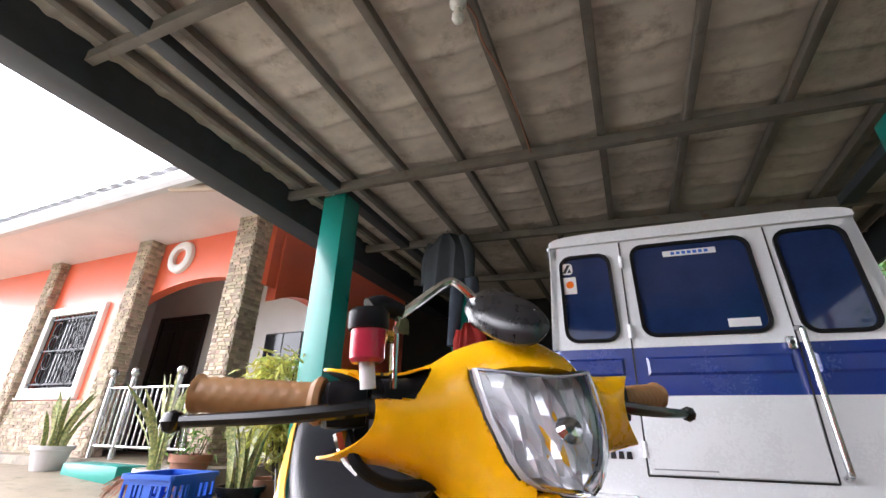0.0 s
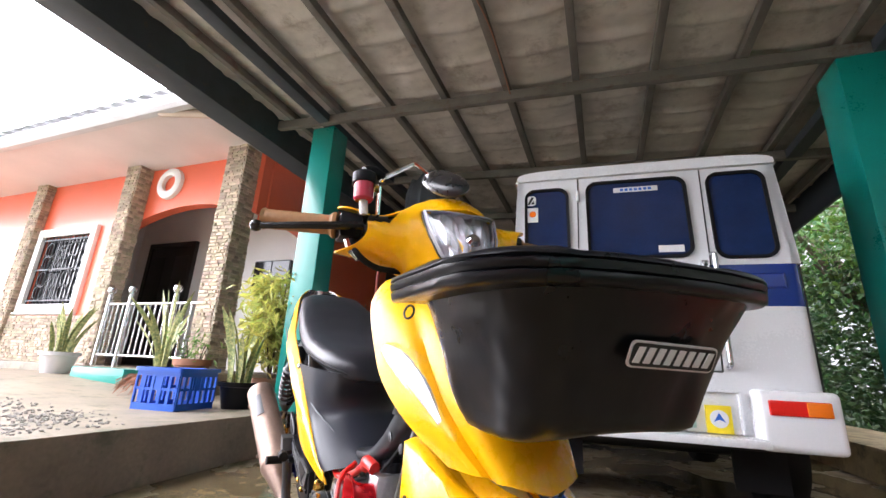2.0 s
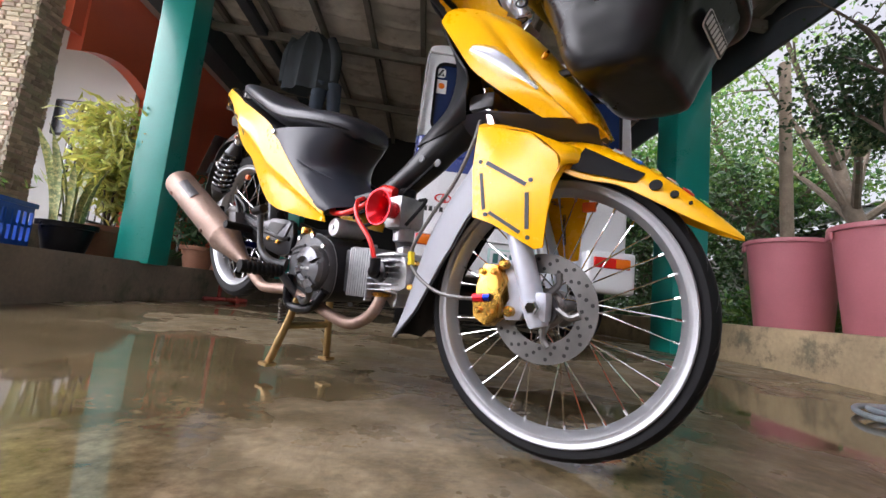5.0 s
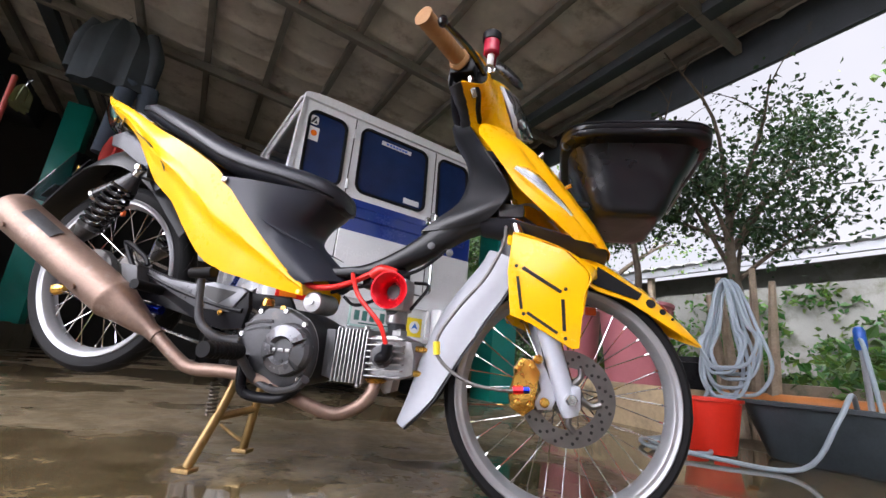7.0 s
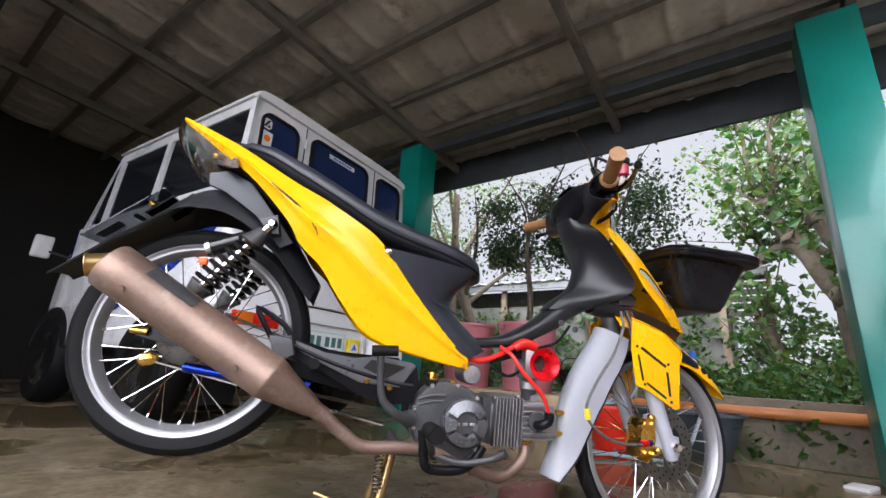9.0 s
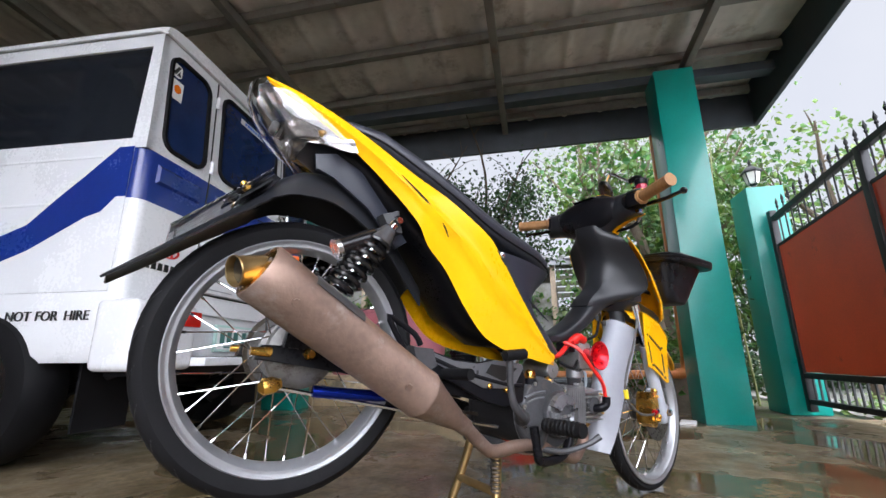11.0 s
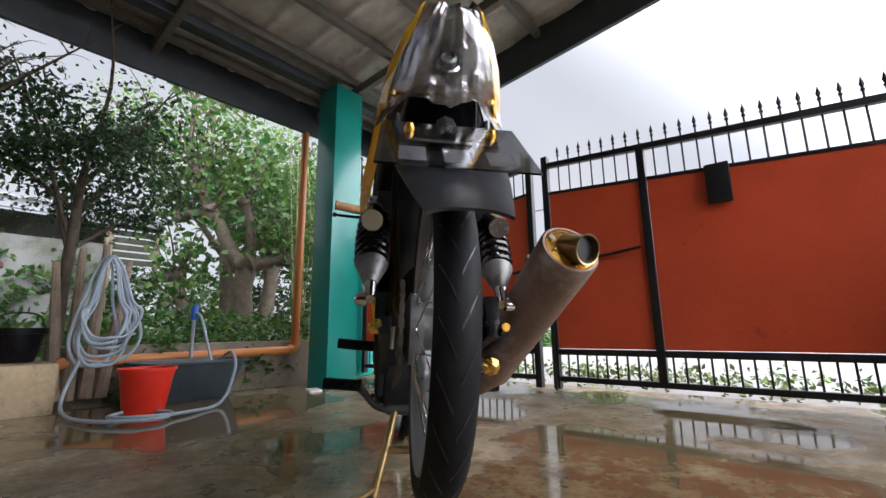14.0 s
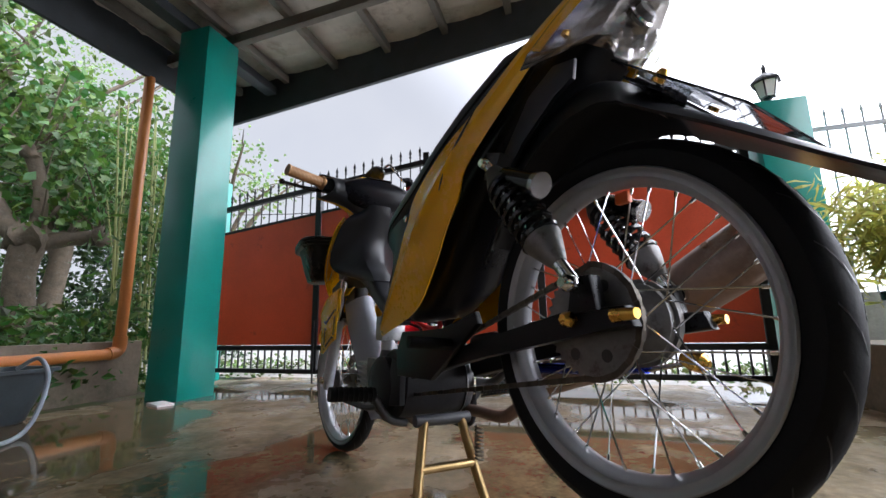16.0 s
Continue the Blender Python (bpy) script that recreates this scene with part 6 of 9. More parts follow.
# neighbour: block wall under a low building's pale sheet roof, which ends in a slatted screen on a slim post
tagged(part("wall_neighbour", boxm((6.0, 0.35, -0.1), (6.15, 9.0, 1.72)), M["blockwall"]), "stained grey neighbour wall", "wall", kind="structure")
nb = thing("neighbour_house", "low neighbour house with pale sheet roof and dark eaves", "house", m=pose(0, 0, 0))
part("wall", boxm((6.6, 0.35, -0.1), (9.5, 9.5, 2.15)), M["blockwall"], nb)
bm = bmesh.new()
grid = [[(5.75 + dx, -0.22 + 10.0 * i / 160, 2.15 + dx * 0.22 + 0.014 * math.cos(i * math.pi / 2)) for dx in (0, 1.4, 2.6)] for i in range(161)]
shell(bm, grid, 0.015)
part("roof", bm, M["sheetroof"], nb, "pale corrugated sheet roof")
part("eaves_beam", boxm((5.80, -0.18, 2.02), (5.86, 9.7, 2.13)), M["gutter"], nb)
for y in (0.38, 4.0, 7.6):
    part("post", boxm((5.88, y, -0.1), (5.97, y + 0.09, 2.10), 0.006), M["wood"], nb, "weathered wooden post")
for k in range(6):
    part("slat", boxm((5.90, -0.16, 1.44 + 0.105 * k), (5.925, 0.37, 1.52 + 0.105 * k), 0.004, pose(0, 0, 0)), M["oldboard"], nb, "mossy grey board")
part("screen_post", boxm((5.87, -0.20, 1.40), (5.94, -0.14, 2.06), 0.005), M["wood"], nb)
for y in (2.5, 5.0, 7.5):
    part("window", boxm((6.585, y, 0.9), (6.598, y + 0.9, 1.6)), M["darkglass"], nb)
# clothes line with towel, poles
pl1 = thing("line_pole", "weathered wooden pole carrying the clothes line", "pole", m=pose(2.80, 3.12, -0.05))
part("pole", tubem([(0, 0, 0), (-0.02, 0.02, 1.4), (-0.03, 0.03, 2.75)], [0.055, 0.05, 0.045], 12, 3), M["wood"], pl1)
cl = part("clothes_line", tubem([(2.78, 3.14, 1.98), (2.93, 2.4, 1.90), (2.95, 1.2, 1.86), (3.4, 0.0, 1.8), (4.2, -0.7, 1.95)], 0.004, 5, 6), M["iron"])
tagged(cl, "thin dark clothes line across the garden", "clothes line")
bm = bmesh.new()
grid = [[(2.93 + 0.05 * math.sin(j * 1.3) * (i / 6), 2.72 - 0.048 * j + 0.006 * math.sin(i), 1.925 - 0.25 * i / 6 - 0.01 * math.sin(j * 2.1) * i / 6) for j in range(9)] for i in range(7)]
shell(bm, grid, 0.012)
tagged(part("towel", bm, M["towel"]), "olive towel hung on the clothes line", "towel")
wire = part("power_cable", tubem([(-9, -6.0, 2.9), (-3, -5.2, 2.6), (3, -4.6, 2.5), (9, -4.2, 2.9)], 0.008, 5, 6), M["iron"])
tagged(wire, "thin overhead cable beyond the gate", "cable")

# ---- stone cladding of the house, last because of its many pieces ----
def stone_mesh(w, h, d, seed):
    rng = random.Random(seed)
    bm = bmesh.new()
    j = lambda s: rng.uniform(-s, s)
    base = [(0, 0, 0), (w, 0, 0), (w, 0, h), (0, 0, h)]
    face = [(0.006 + j(0.003), -d - j(0.006), 0.005 + j(0.003)), (w - 0.006 + j(0.003), -d - j(0.006), 0.005), (w - 0.006, -d - j(0.006), h - 0.005 + j(0.003)), (0.006, -d - j(0.006), h - 0.005)]
    loft(bm, [base, face])
    return finish(bm, "stone", M["stone"], False)


STONES = [[stone_mesh(w, 0.042, 0.008 + 0.004 * (k % 3), 7 * k + int(w * 100)) for k in range(3)] for w in (0.055, 0.085, 0.12)]
WID = (0.055, 0.085, 0.12)


def courses(x0, x1, z0, z1, rng):
    z = z0
    while z < z1 - 0.03:
        x = x0
        while x < x1 - 0.02:
            k = rng.randrange(3)
            w = min(WID[k], x1 - x)
            yield k, x, z, w / WID[k]
            x += w + 0.004
        z += 0.046


def joined_stones(name, faces, label, seed):
    rng = random.Random(seed)
    verts, polys = [], []
    for mtx, x0, x1, z0, z1 in faces:
        for k, x, z, sc in courses(x0, x1, z0, z1, rng):
            me = STONES[k][rng.randrange(3)]
            o = len(verts)
            verts += [tuple(mtx @ Vector((x + v.co.x * sc, v.co.y, z + v.co.z))) for v in me.vertices]
            polys += [tuple(o + i for i in p.vertices) for p in me.polygons]
    me = bpy.data.meshes.new(name)
    me.from_pydata(verts, [], polys)
    me.materials.append(M["stone"])
    tagged(new(name, me), label, "stone cladding", kind="stuff")


def face_front(y):
    return pose(0, y - 0.001, 0)


def face_east(x):
    return pose(x + 0.001, 0, 0, 0, 0, 90)


rng = random.Random(77)
pil = bpy.data.objects["pillar_3"]
for mtx, x0, x1, z1 in ((face_front(3.52), -4.56, -4.24, 3.47), (face_east(-4.24), 3.52, 3.82, 2.9)):
    for k, x, z, sc in courses(x0, x1, 1.0, z1, rng):
        again("stone", STONES[k][rng.randrange(3)], pil, mtx @ Matrix.Translation((x, 0, z)) @ Matrix.Diagonal((sc, 1, 1, 1)))
joined_stones("stone_cladding", [
    (face_front(3.52), -4.56, -4.24, 0.30, 1.0), (face_east(-4.24), 3.52, 3.82, 0.30, 1.0), (face_east(-4.24), 3.52, 3.82, 2.905, 3.47),
    (face_front(3.56), -6.63, -6.36, 0.30, 3.48), (face_east(-6.36), 3.56, 3.77, 0.30, 3.48),
    (face_front(3.64), -9.06, -8.80, 0.30, 3.48), (face_east(-8.80), 3.64, 3.77, 0.30, 3.48),
    (face_front(3.70), -12.4, -9.07, 0.30, 1.21), (face_front(3.70), -8.79, -6.62, 0.30, 1.21)], "brown and green split-stone cladding on house pillars and base", 78)


# ---- the motorcycle ----
# local frame: x forward from the front axle, y to its left, z up; it leans a little to its right on the centre stand
BIKE = pose(-0.076, 0.430, 0.0, 2.5, 0, -42.6)
bike = thing("motorcycle", "yellow underbone motorcycle with spoked wheels on its centre stand", "motorcycle", m=BIKE)
FAX, RAX = (0.0, 0.239), (-1.277, 0.443)
# the front wheel, fork and mudguard stand turned a little to the left about the steering head
STEER = Matrix.Translation((-0.13, 0, 0.60)) @ Matrix.Rotation(radians(5.2), 4, Vector((-0.26, 0, 0.966))) @ Matrix.Translation((0.13, 0, -0.60))


def super_ring(cx, cy, a, b, e=2.6, n=24, z=0.0):
    out = []
    for k in range(n):
        t = 2 * math.pi * k / n
        c, s = math.cos(t), math.sin(t)
        out.append((cx + a * math.copysign(abs(c) ** (2 / e), c), cy + b * math.copysign(abs(s) ** (2 / e), s), z))
    return out


def across(u, w, v=0.0):
    """A frame whose z runs to the machine's left, at a point of its side plan."""
    return pose(u, v, w, -90, 0, 0)


def wheel_set(name, ax, r, tw, label, hub_r, hub_w, seed, rs=1.0):
    wh = thing(name, "", "", m=across(ax[0], ax[1]))
    wh.parent = bike
    tagged(wh, label)
    rr = 0.2300 * rs
    h = r - rr
    prof = [(rr - 0.004, -tw * 0.36), (rr + h * 0.25, -tw * 0.47), (rr + h * 0.55, -tw * 0.5), (rr + h * 0.82, -tw * 0.38), (rr + h * 0.96, -tw * 0.2), (r, 0)]
    prof += [(a, -b) for a, b in prof[-2::-1]]
    ty = part("tyre", lathem(prof, 72, caps=False), M["tyre"], wh)
    half = [(0.2310, -0.0235), (0.2312, -0.0262), (0.2290, -0.0282), (0.2262, -0.0274), (0.2240, -0.0248), (0.2205, -0.0240), (0.2165, -0.0238), (0.2130, -0.0205), (0.2105, -0.0140), (0.2070, -0.0085), (0.2050, -0.0030)]
    rim_p = half + [(a, -b) for a, b in half[::-1]]
    part("rim", lathem([(a * rs, b) for a, b in rim_p], 72, caps=False), M["rimsilver"], wh)
    part("hub", lathem([(0.014, -hub_w), (hub_r * 0.7, -hub_w), (hub_r, -hub_w * 0.85), (hub_r, -hub_w * 0.6), (hub_r * 0.6, -hub_w * 0.4), (hub_r * 0.6, hub_w * 0.4), (hub_r, hub_w * 0.6), (hub_r, hub_w * 0.85), (hub_r * 0.7, hub_w), (0.014, hub_w)], 30), M["hubgrey"], wh)
    for k in range(36):
        sd = 1 if k % 2 else -1
        a = 2 * math.pi * k / 36
        b = a + (0.62 if (k // 2) % 2 else -0.62)
        p = Vector((hub_r * 0.93 * math.cos(b), hub_r * 0.93 * math.sin(b), sd * hub_w * 0.72))
        q = Vector((0.2075 * rs * math.cos(a), 0.2075 * rs * math.sin(a), sd * 0.004))
        sp = part("spoke", tubem([p, q], 0.00135, 5, 1), M["chrome"], wh)
        part("nipple", tubem([p.lerp(q, 0.94), q], 0.0026, 6, 1), M["chrome"], sp)
    # tread: slanted cuts over the shoulders
    bm = bmesh.new()
    for k in range(26):
        a0 = 2 * math.pi * k / 26
        for sd in (-1, 1):
            grid = []
            for i in range(6):
                s = i / 5
                z = sd * tw * (0.05 + 0.36 * s)
                ang = a0 + 0.17 * s + (math.pi / 26 if sd > 0 else 0)
                rad = np.interp(abs(z), [0, tw * 0.2, tw * 0.38, tw * 0.5], [r, rr + h * 0.96, rr + h * 0.82, rr + h * 0.55]) + 0.0007
                wdt = 0.0105 * (1 - 0.6 * s)
                grid.append([(rad * math.cos(ang + d), rad * math.sin(ang + d), z) for d in (-wdt, wdt)])
            shell(bm, grid, 0.0005)
    tagged(part("tread_cut", bm, M["groove"], ty, smooth=False), kind="stuff")
    return wh


fw = wheel_set("front_wheel", FAX, 0.2635, 0.050, "thin front wheel with silver rim and wire spokes", 0.036, 0.042, 1, 1.03)
rw = wheel_set("rear_wheel", RAX, 0.274, 0.060, "rear wheel with silver rim and wire spokes, lifted off the floor", 0.062, 0.055, 2)
part("clip", boxm((-0.012, -0.009, -0.006), (0.012, 0.009, 0.006), 0.003, pose(0.058, -0.19, 0.004)), M["orangeclip"], fw, "orange spoke clip")
part("clip", boxm((-0.012, -0.009, -0.006), (0.012, 0.009, 0.006), 0.003, pose(-0.02, -0.19, -0.004)), M["orangeclip"], rw, "orange spoke clip")
# front disc on the right, with holes and arms
bm = bmesh.new()
lathe(bm, [(0.062, -0.0015), (0.097, -0.0015), (0.097, 0.0015), (0.062, 0.0015), (0.062, -0.0015)], 60, pose(0, 0, -0.047), caps=False)
dsc = part("brake_disc", bm, M["disc"], fw, "drilled steel brake disc")
hole = finish(lathe(bmesh.new(), [(0.0035, -0.0021), (0.0035, 0.0021)], 8), "disc_hole", M["stickblack"])
for k in range(48):
    a, q = 2 * math.pi * k / 48, (0.070, 0.079, 0.088)[k % 3]
    again("disc_hole", hole, dsc, pose(q * math.cos(a), q * math.sin(a), -0.047))
for k in range(5):
    a = 2 * math.pi * k / 5
    part("disc_arm", tubem([(0.026 * math.cos(a), 0.026 * math.sin(a), -0.045), (0.050 * math.cos(a + 0.25), 0.050 * math.sin(a + 0.25), -0.047), (0.068 * math.cos(a + 0.1), 0.068 * math.sin(a + 0.1), -0.047)], [0.008, 0.006, 0.007], 8, 4), M["disc"], dsc)
part("disc_carrier", lathem([(0.03, -0.052), (0.03, -0.042), (0.018, -0.056)], 20), M["enginedark"], fw)
# rear sprocket, left
bm = bmesh.new()
teeth = []
for k in range(72):
    a = 2 * math.pi * k / 72
    q = 0.082 if k % 2 else 0.075
    teeth.append((q * math.cos(a), q * math.sin(a)))
prism(bm, teeth, 0.060, 0.064, "z")
spk = part("sprocket", bm, M["hubgrey"], rw, "toothed steel sprocket")
sh = finish(lathe(bmesh.new(), [(0.009, -0.0025), (0.009, 0.0025)], 12), "sprocket_hole", M["stickblack"])
for k in range(6):
    again("sprocket_hole", sh, spk, pose(0.055 * math.cos(k * 1.047), 0.055 * math.sin(k * 1.047), 0.062))
part("brake_drum", lathem([(0.02, -0.075), (0.05, -0.072), (0.066, -0.06), (0.068, -0.045)], 30), M["hubgrey"], rw, "dull cast brake drum cover")
# drive chain
bm = bmesh.new()
pts = []
for k in range(25):
    a = math.pi / 2 + math.pi * k / 24 + 0.1
    pts.append((RAX[0] + 0.081 * math.cos(a), RAX[1] + 0.081 * math.sin(a)))
for k in range(13):
    a = -math.pi / 2 + math.pi * k / 12
    pts.append((-0.70 + 0.032 * math.cos(a), 0.30 + 0.032 * math.sin(a)))
loop = [Vector((p[0], 0.062, p[1])) for p in pts] + [Vector((pts[0][0], 0.062, pts[0][1]))]
step, carry, n = 0.0125, 0.0, 0
for a, b in zip(loop, loop[1:]):
    d = (b - a)
    ln = d.length
    while carry < ln:
        p = a + d * (carry / ln)
        m = Matrix.Translation(p) @ d.normalized().to_track_quat("X", "Z").to_matrix().to_4x4()
        wdt = 0.0045 if n % 2 else 0.0028
        box(bm, (-0.0075, -wdt, -0.0042), (0.0075, wdt, 0.0042), 0, m)
        n += 1
        carry += step
    carry -= ln
tagged(part("chain", bm, M["chain"], bike, "oily drive chain", smooth=False), kind="stuff")

# forks, axle, caliper
def fork_u(w):
    return -0.008 - 0.31 * (w - 0.245)


for s in (-1, 1):
    v = s * 0.068
    fk = part("fork_leg", tubem([(fork_u(0.206), v, 0.206), (fork_u(0.23), v, 0.23), (fork_u(0.36), v, 0.36), (fork_u(0.465), v, 0.465)], [0.016, 0.0205, 0.0205, 0.0195], 16, 2), M["silver"], bike, "silver lower fork leg")
    part("stanchion", tubem([(fork_u(0.46), v, 0.46), (fork_u(0.66), v, 0.66)], 0.0145, 14, 1), M["chrome"], fk)
    part("axle_clamp", boxm((-0.019, v - 0.016, 0.216), (0.021, v + 0.016, 0.266), 0.007), M["silver"], fk)
    part("axle_nut", lathem([(0.013, 0), (0.013, 0.012), (0.009, 0.018)], 6, across(0.0, FAX[1], v + s * 0.016) @ pose(0, 0, 0, 0 if s > 0 else 180)), M["chrome"], fk)
part("steering_yoke", boxm((-0.165, -0.09, 0.615), (-0.105, 0.09, 0.65), 0.012), M["enginedark"], bike)
part("steering_head", tubem([(-0.118, 0, 0.50), (-0.13, 0, 0.60), (-0.20, 0, 0.86)], 0.026, 14, 1), M["enginedark"], bike)
cal = part("caliper", prismm([(-0.118, 0.212), (-0.092, 0.198), (-0.070, 0.215), (-0.066, 0.255), (-0.060, 0.285), (-0.075, 0.31), (-0.100, 0.312), (-0.114, 0.29), (-0.106, 0.262), (-0.122, 0.24)], -0.088, -0.032, "y", 0.007), M["gold"], bike, "gold anodised brake caliper")
for u, w in ((-0.102, 0.297), (-0.078, 0.297), (-0.105, 0.225), (-0.08, 0.222)):
    part("bolt", lathem([(0.0065, 0), (0.0065, 0.006), (0.004, 0.008)], 6, across(u, w, -0.088) @ pose(0, 0, 0, 180)), M["gold"], cal)
brk = part("caliper_bracket", prismm([(-0.075, 0.318), (-0.055, 0.322), (-0.040, 0.275), (-0.022, 0.240), (-0.034, 0.214), (-0.062, 0.212), (-0.07, 0.228), (-0.052, 0.25), (-0.062, 0.29)], -0.066, -0.054, "y", 0.003), M["silver"], bike)
for u, w in ((-0.065, 0.312), (-0.050, 0.228)):
    part("bolt", lathem([(0.010, 0), (0.010, 0.012), (0.006, 0.016)], 8, across(u, w, -0.07) @ pose(0, 0, 0, 180)), M["gold"], brk)
hose = part("brake_hose", tubem([(-0.085, -0.09, 0.25), (-0.14, -0.094, 0.245), (-0.21, -0.09, 0.255), (-0.27, -0.086, 0.295), (-0.277, -0.084, 0.34), (-0.235, -0.082, 0.41), (-0.185, -0.082, 0.475), (-0.15, -0.082, 0.55), (-0.145, -0.07, 0.60)], 0.0038, 8, 6), M["hubgrey"], bike, "grey braided brake hose")
part("union", tubem([(-0.082, -0.09, 0.25), (-0.095, -0.0905, 0.249)], 0.0075, 8, 1), M["blueano"], hose, "blue union")
part("union", tubem([(-0.095, -0.0905, 0.249), (-0.115, -0.092, 0.247)], 0.0085, 8, 1), M["redano"], hose, "red union")
part("sleeve", tubem([(-0.276, -0.086, 0.303), (-0.279, -0.085, 0.33)], 0.0075, 8, 1), M["stickyellow"], hose, "yellow hose tag")

# front mudguard: yellow skin, side plates with slots, dark cut-outs
FST = [(-0.138, 0.597, 0.060, 0.560), (-0.085, 0.594, 0.092, 0.545), (0.0, 0.548, 0.094, 0.490), (0.06, 0.550, 0.070, 0.462), (0.12, 0.512, 0.055, 0.452), (0.17, 0.477, 0.049, 0.424), (0.22, 0.436, 0.040, 0.395), (0.262, 0.397, 0.022, 0.376), (0.288, 0.370, 0.003, 0.366)]


def fend(u, x):
    """A point of the mudguard: u along it, x across from -1 to 1."""
    us = [f[0] for f in FST]
    top, hw, sd = (float(np.interp(u, us, [f[k] for f in FST])) for k in (1, 2, 3))
    q = abs(x)
    return Vector((u, x * hw * (1 - 0.08 * q ** 6), sd + (top - sd) * (1 - q ** 2.6)))


def smooth_us(n):
    return [FST[0][0] + (FST[-1][0] - FST[0][0]) * k / n for k in range(n + 1)]


us = smooth_us(40)
raw = [[fend(u, -1 + 2 * j / 16) for j in range(17)] for u in us]
for _ in range(2):
    raw = [raw[0]] + [[(raw[i - 1][j] + 2 * raw[i][j] + raw[i + 1][j]) / 4 for j in range(17)] for i in range(1, len(raw) - 1)] + [raw[-1]]


def surf(u, x):
    """The finished mudguard skin: u along it, x across from -1 to 1."""
    i = max(0.0, min(39.999, (u - us[0]) / (us[-1] - us[0]) * 40))
    j = max(0.0, min(15.999, (x + 1) * 8))
    a, b, f, g = int(i), int(j), i - int(i), j - int(j)
    return raw[a][b].lerp(raw[a + 1][b], f).lerp(raw[a][b + 1].lerp(raw[a + 1][b + 1], f), g)


mg = part("front_mudguard", shellm(raw, -0.003), M["yellow"], bike, "glossy yellow front mudguard with stickers")
for s in (-1, 1):
    v = s * 0.0945
    plate = [(-0.130, 0.575), (-0.137, 0.49), (-0.128, 0.396), (-0.087, 0.385), (-0.002, 0.337), (0.014, 0.340), (0.019, 0.406), (0.022, 0.452), (0.034, 0.478), (0.03, 0.50), (-0.02, 0.545), (-0.085, 0.565)]
    sp_ = part("side_plate", prismm(plate, min(v, v + s * 0.004), max(v, v + s * 0.004), "y", 0.0015), M["yellow"], mg)
    # the plate's upper edge runs over into the mudguard's flank
    over = []
    for u, w in ((0.019, 0.406), (0.022, 0.452), (0.034, 0.478), (0.03, 0.50), (-0.02, 0.545), (-0.085, 0.565), (-0.130, 0.575)):
        a_, b_ = Vector((u, v + s * 0.0035, w)), surf(u + 0.022, s * (0.86 if w < 0.49 else 0.66)) + Vector((0, s * 0.002, 0.001))
        over.append([a_.lerp(b_, k / 6) + Vector((0, s, 0.8)) * 0.006 * math.sin(math.pi * k / 6) for k in range(7)])
    part("plate_shoulder", shellm([[Vector(p) for p in smoothline(c_, 4)] for c_ in zip(*over)], 0.002 * s), M["yellow"], sp_)
    for poly in ([(-0.108, 0.497), (-0.103, 0.503), (-0.022, 0.455), (-0.026, 0.449)], [(-0.119, 0.480), (-0.113, 0.480), (-0.102, 0.412), (-0.108, 0.410)], [(-0.024, 0.437), (-0.017, 0.437), (-0.013, 0.372), (-0.020, 0.372)], [(-0.095, 0.402), (-0.091, 0.407), (-0.028, 0.369), (-0.032, 0.364)]):
        part("slot", prismm(poly, min(v, v + s * 0.0055), max(v, v + s * 0.0055)), M["stickblack"], sp_, "dark slot")
    for u, w in ((-0.119, 0.503), (-0.015, 0.459), (-0.100, 0.401), (-0.014, 0.357)):
        part("rivet", lathem([(0.004, 0), (0.004, 0.002)], 8, across(u, w, v + s * 0.004) @ pose(0, 0, 0, 0 if s > 0 else 180)), M["stickblack"], sp_)

    def on(u, w, lift=0.003):
        """The place on the mudguard's flank at that height."""
        xs = [k / 60 for k in range(25, 61)]
        b = min(xs, key=lambda q: abs(surf(u, q).z - w))
        p = surf(u, s * b)
        n_ = Vector((0, s, 0.35)).normalized()
        return p + n_ * (lift + 0.004)

    a, b, c, d = (0.062, 0.520), (0.046, 0.478), (0.146, 0.452), (0.158, 0.468)
    grid = []
    for i in range(7):
        t = i / 6
        p = [(a[0] + (d[0] - a[0]) * t, a[1] + (d[1] - a[1]) * t), (b[0] + (c[0] - b[0]) * t, b[1] + (c[1] - b[1]) * t)]
        grid.append([on(p[0][0] + (p[1][0] - p[0][0]) * q / 4, p[0][1] + (p[1][1] - p[0][1]) * q / 4) for q in range(5)])
    part("vent", shellm(grid, 0.002 * s), M["rubber"], mg, "black vent cut-out")
    for u, w, r in ((0.174, 0.447, 0.010), (0.200, 0.432, 0.0065), (0.222, 0.418, 0.003)):
        p = on(u, w, 0.0015)
        part("vent_hole", lathem([(r, 0), (r, 0.0022)], 16, Matrix.Translation(p) @ Vector((0, s, 0.35)).to_track_quat("Z", "Y").to_matrix().to_4x4()), M["rubber"], mg)
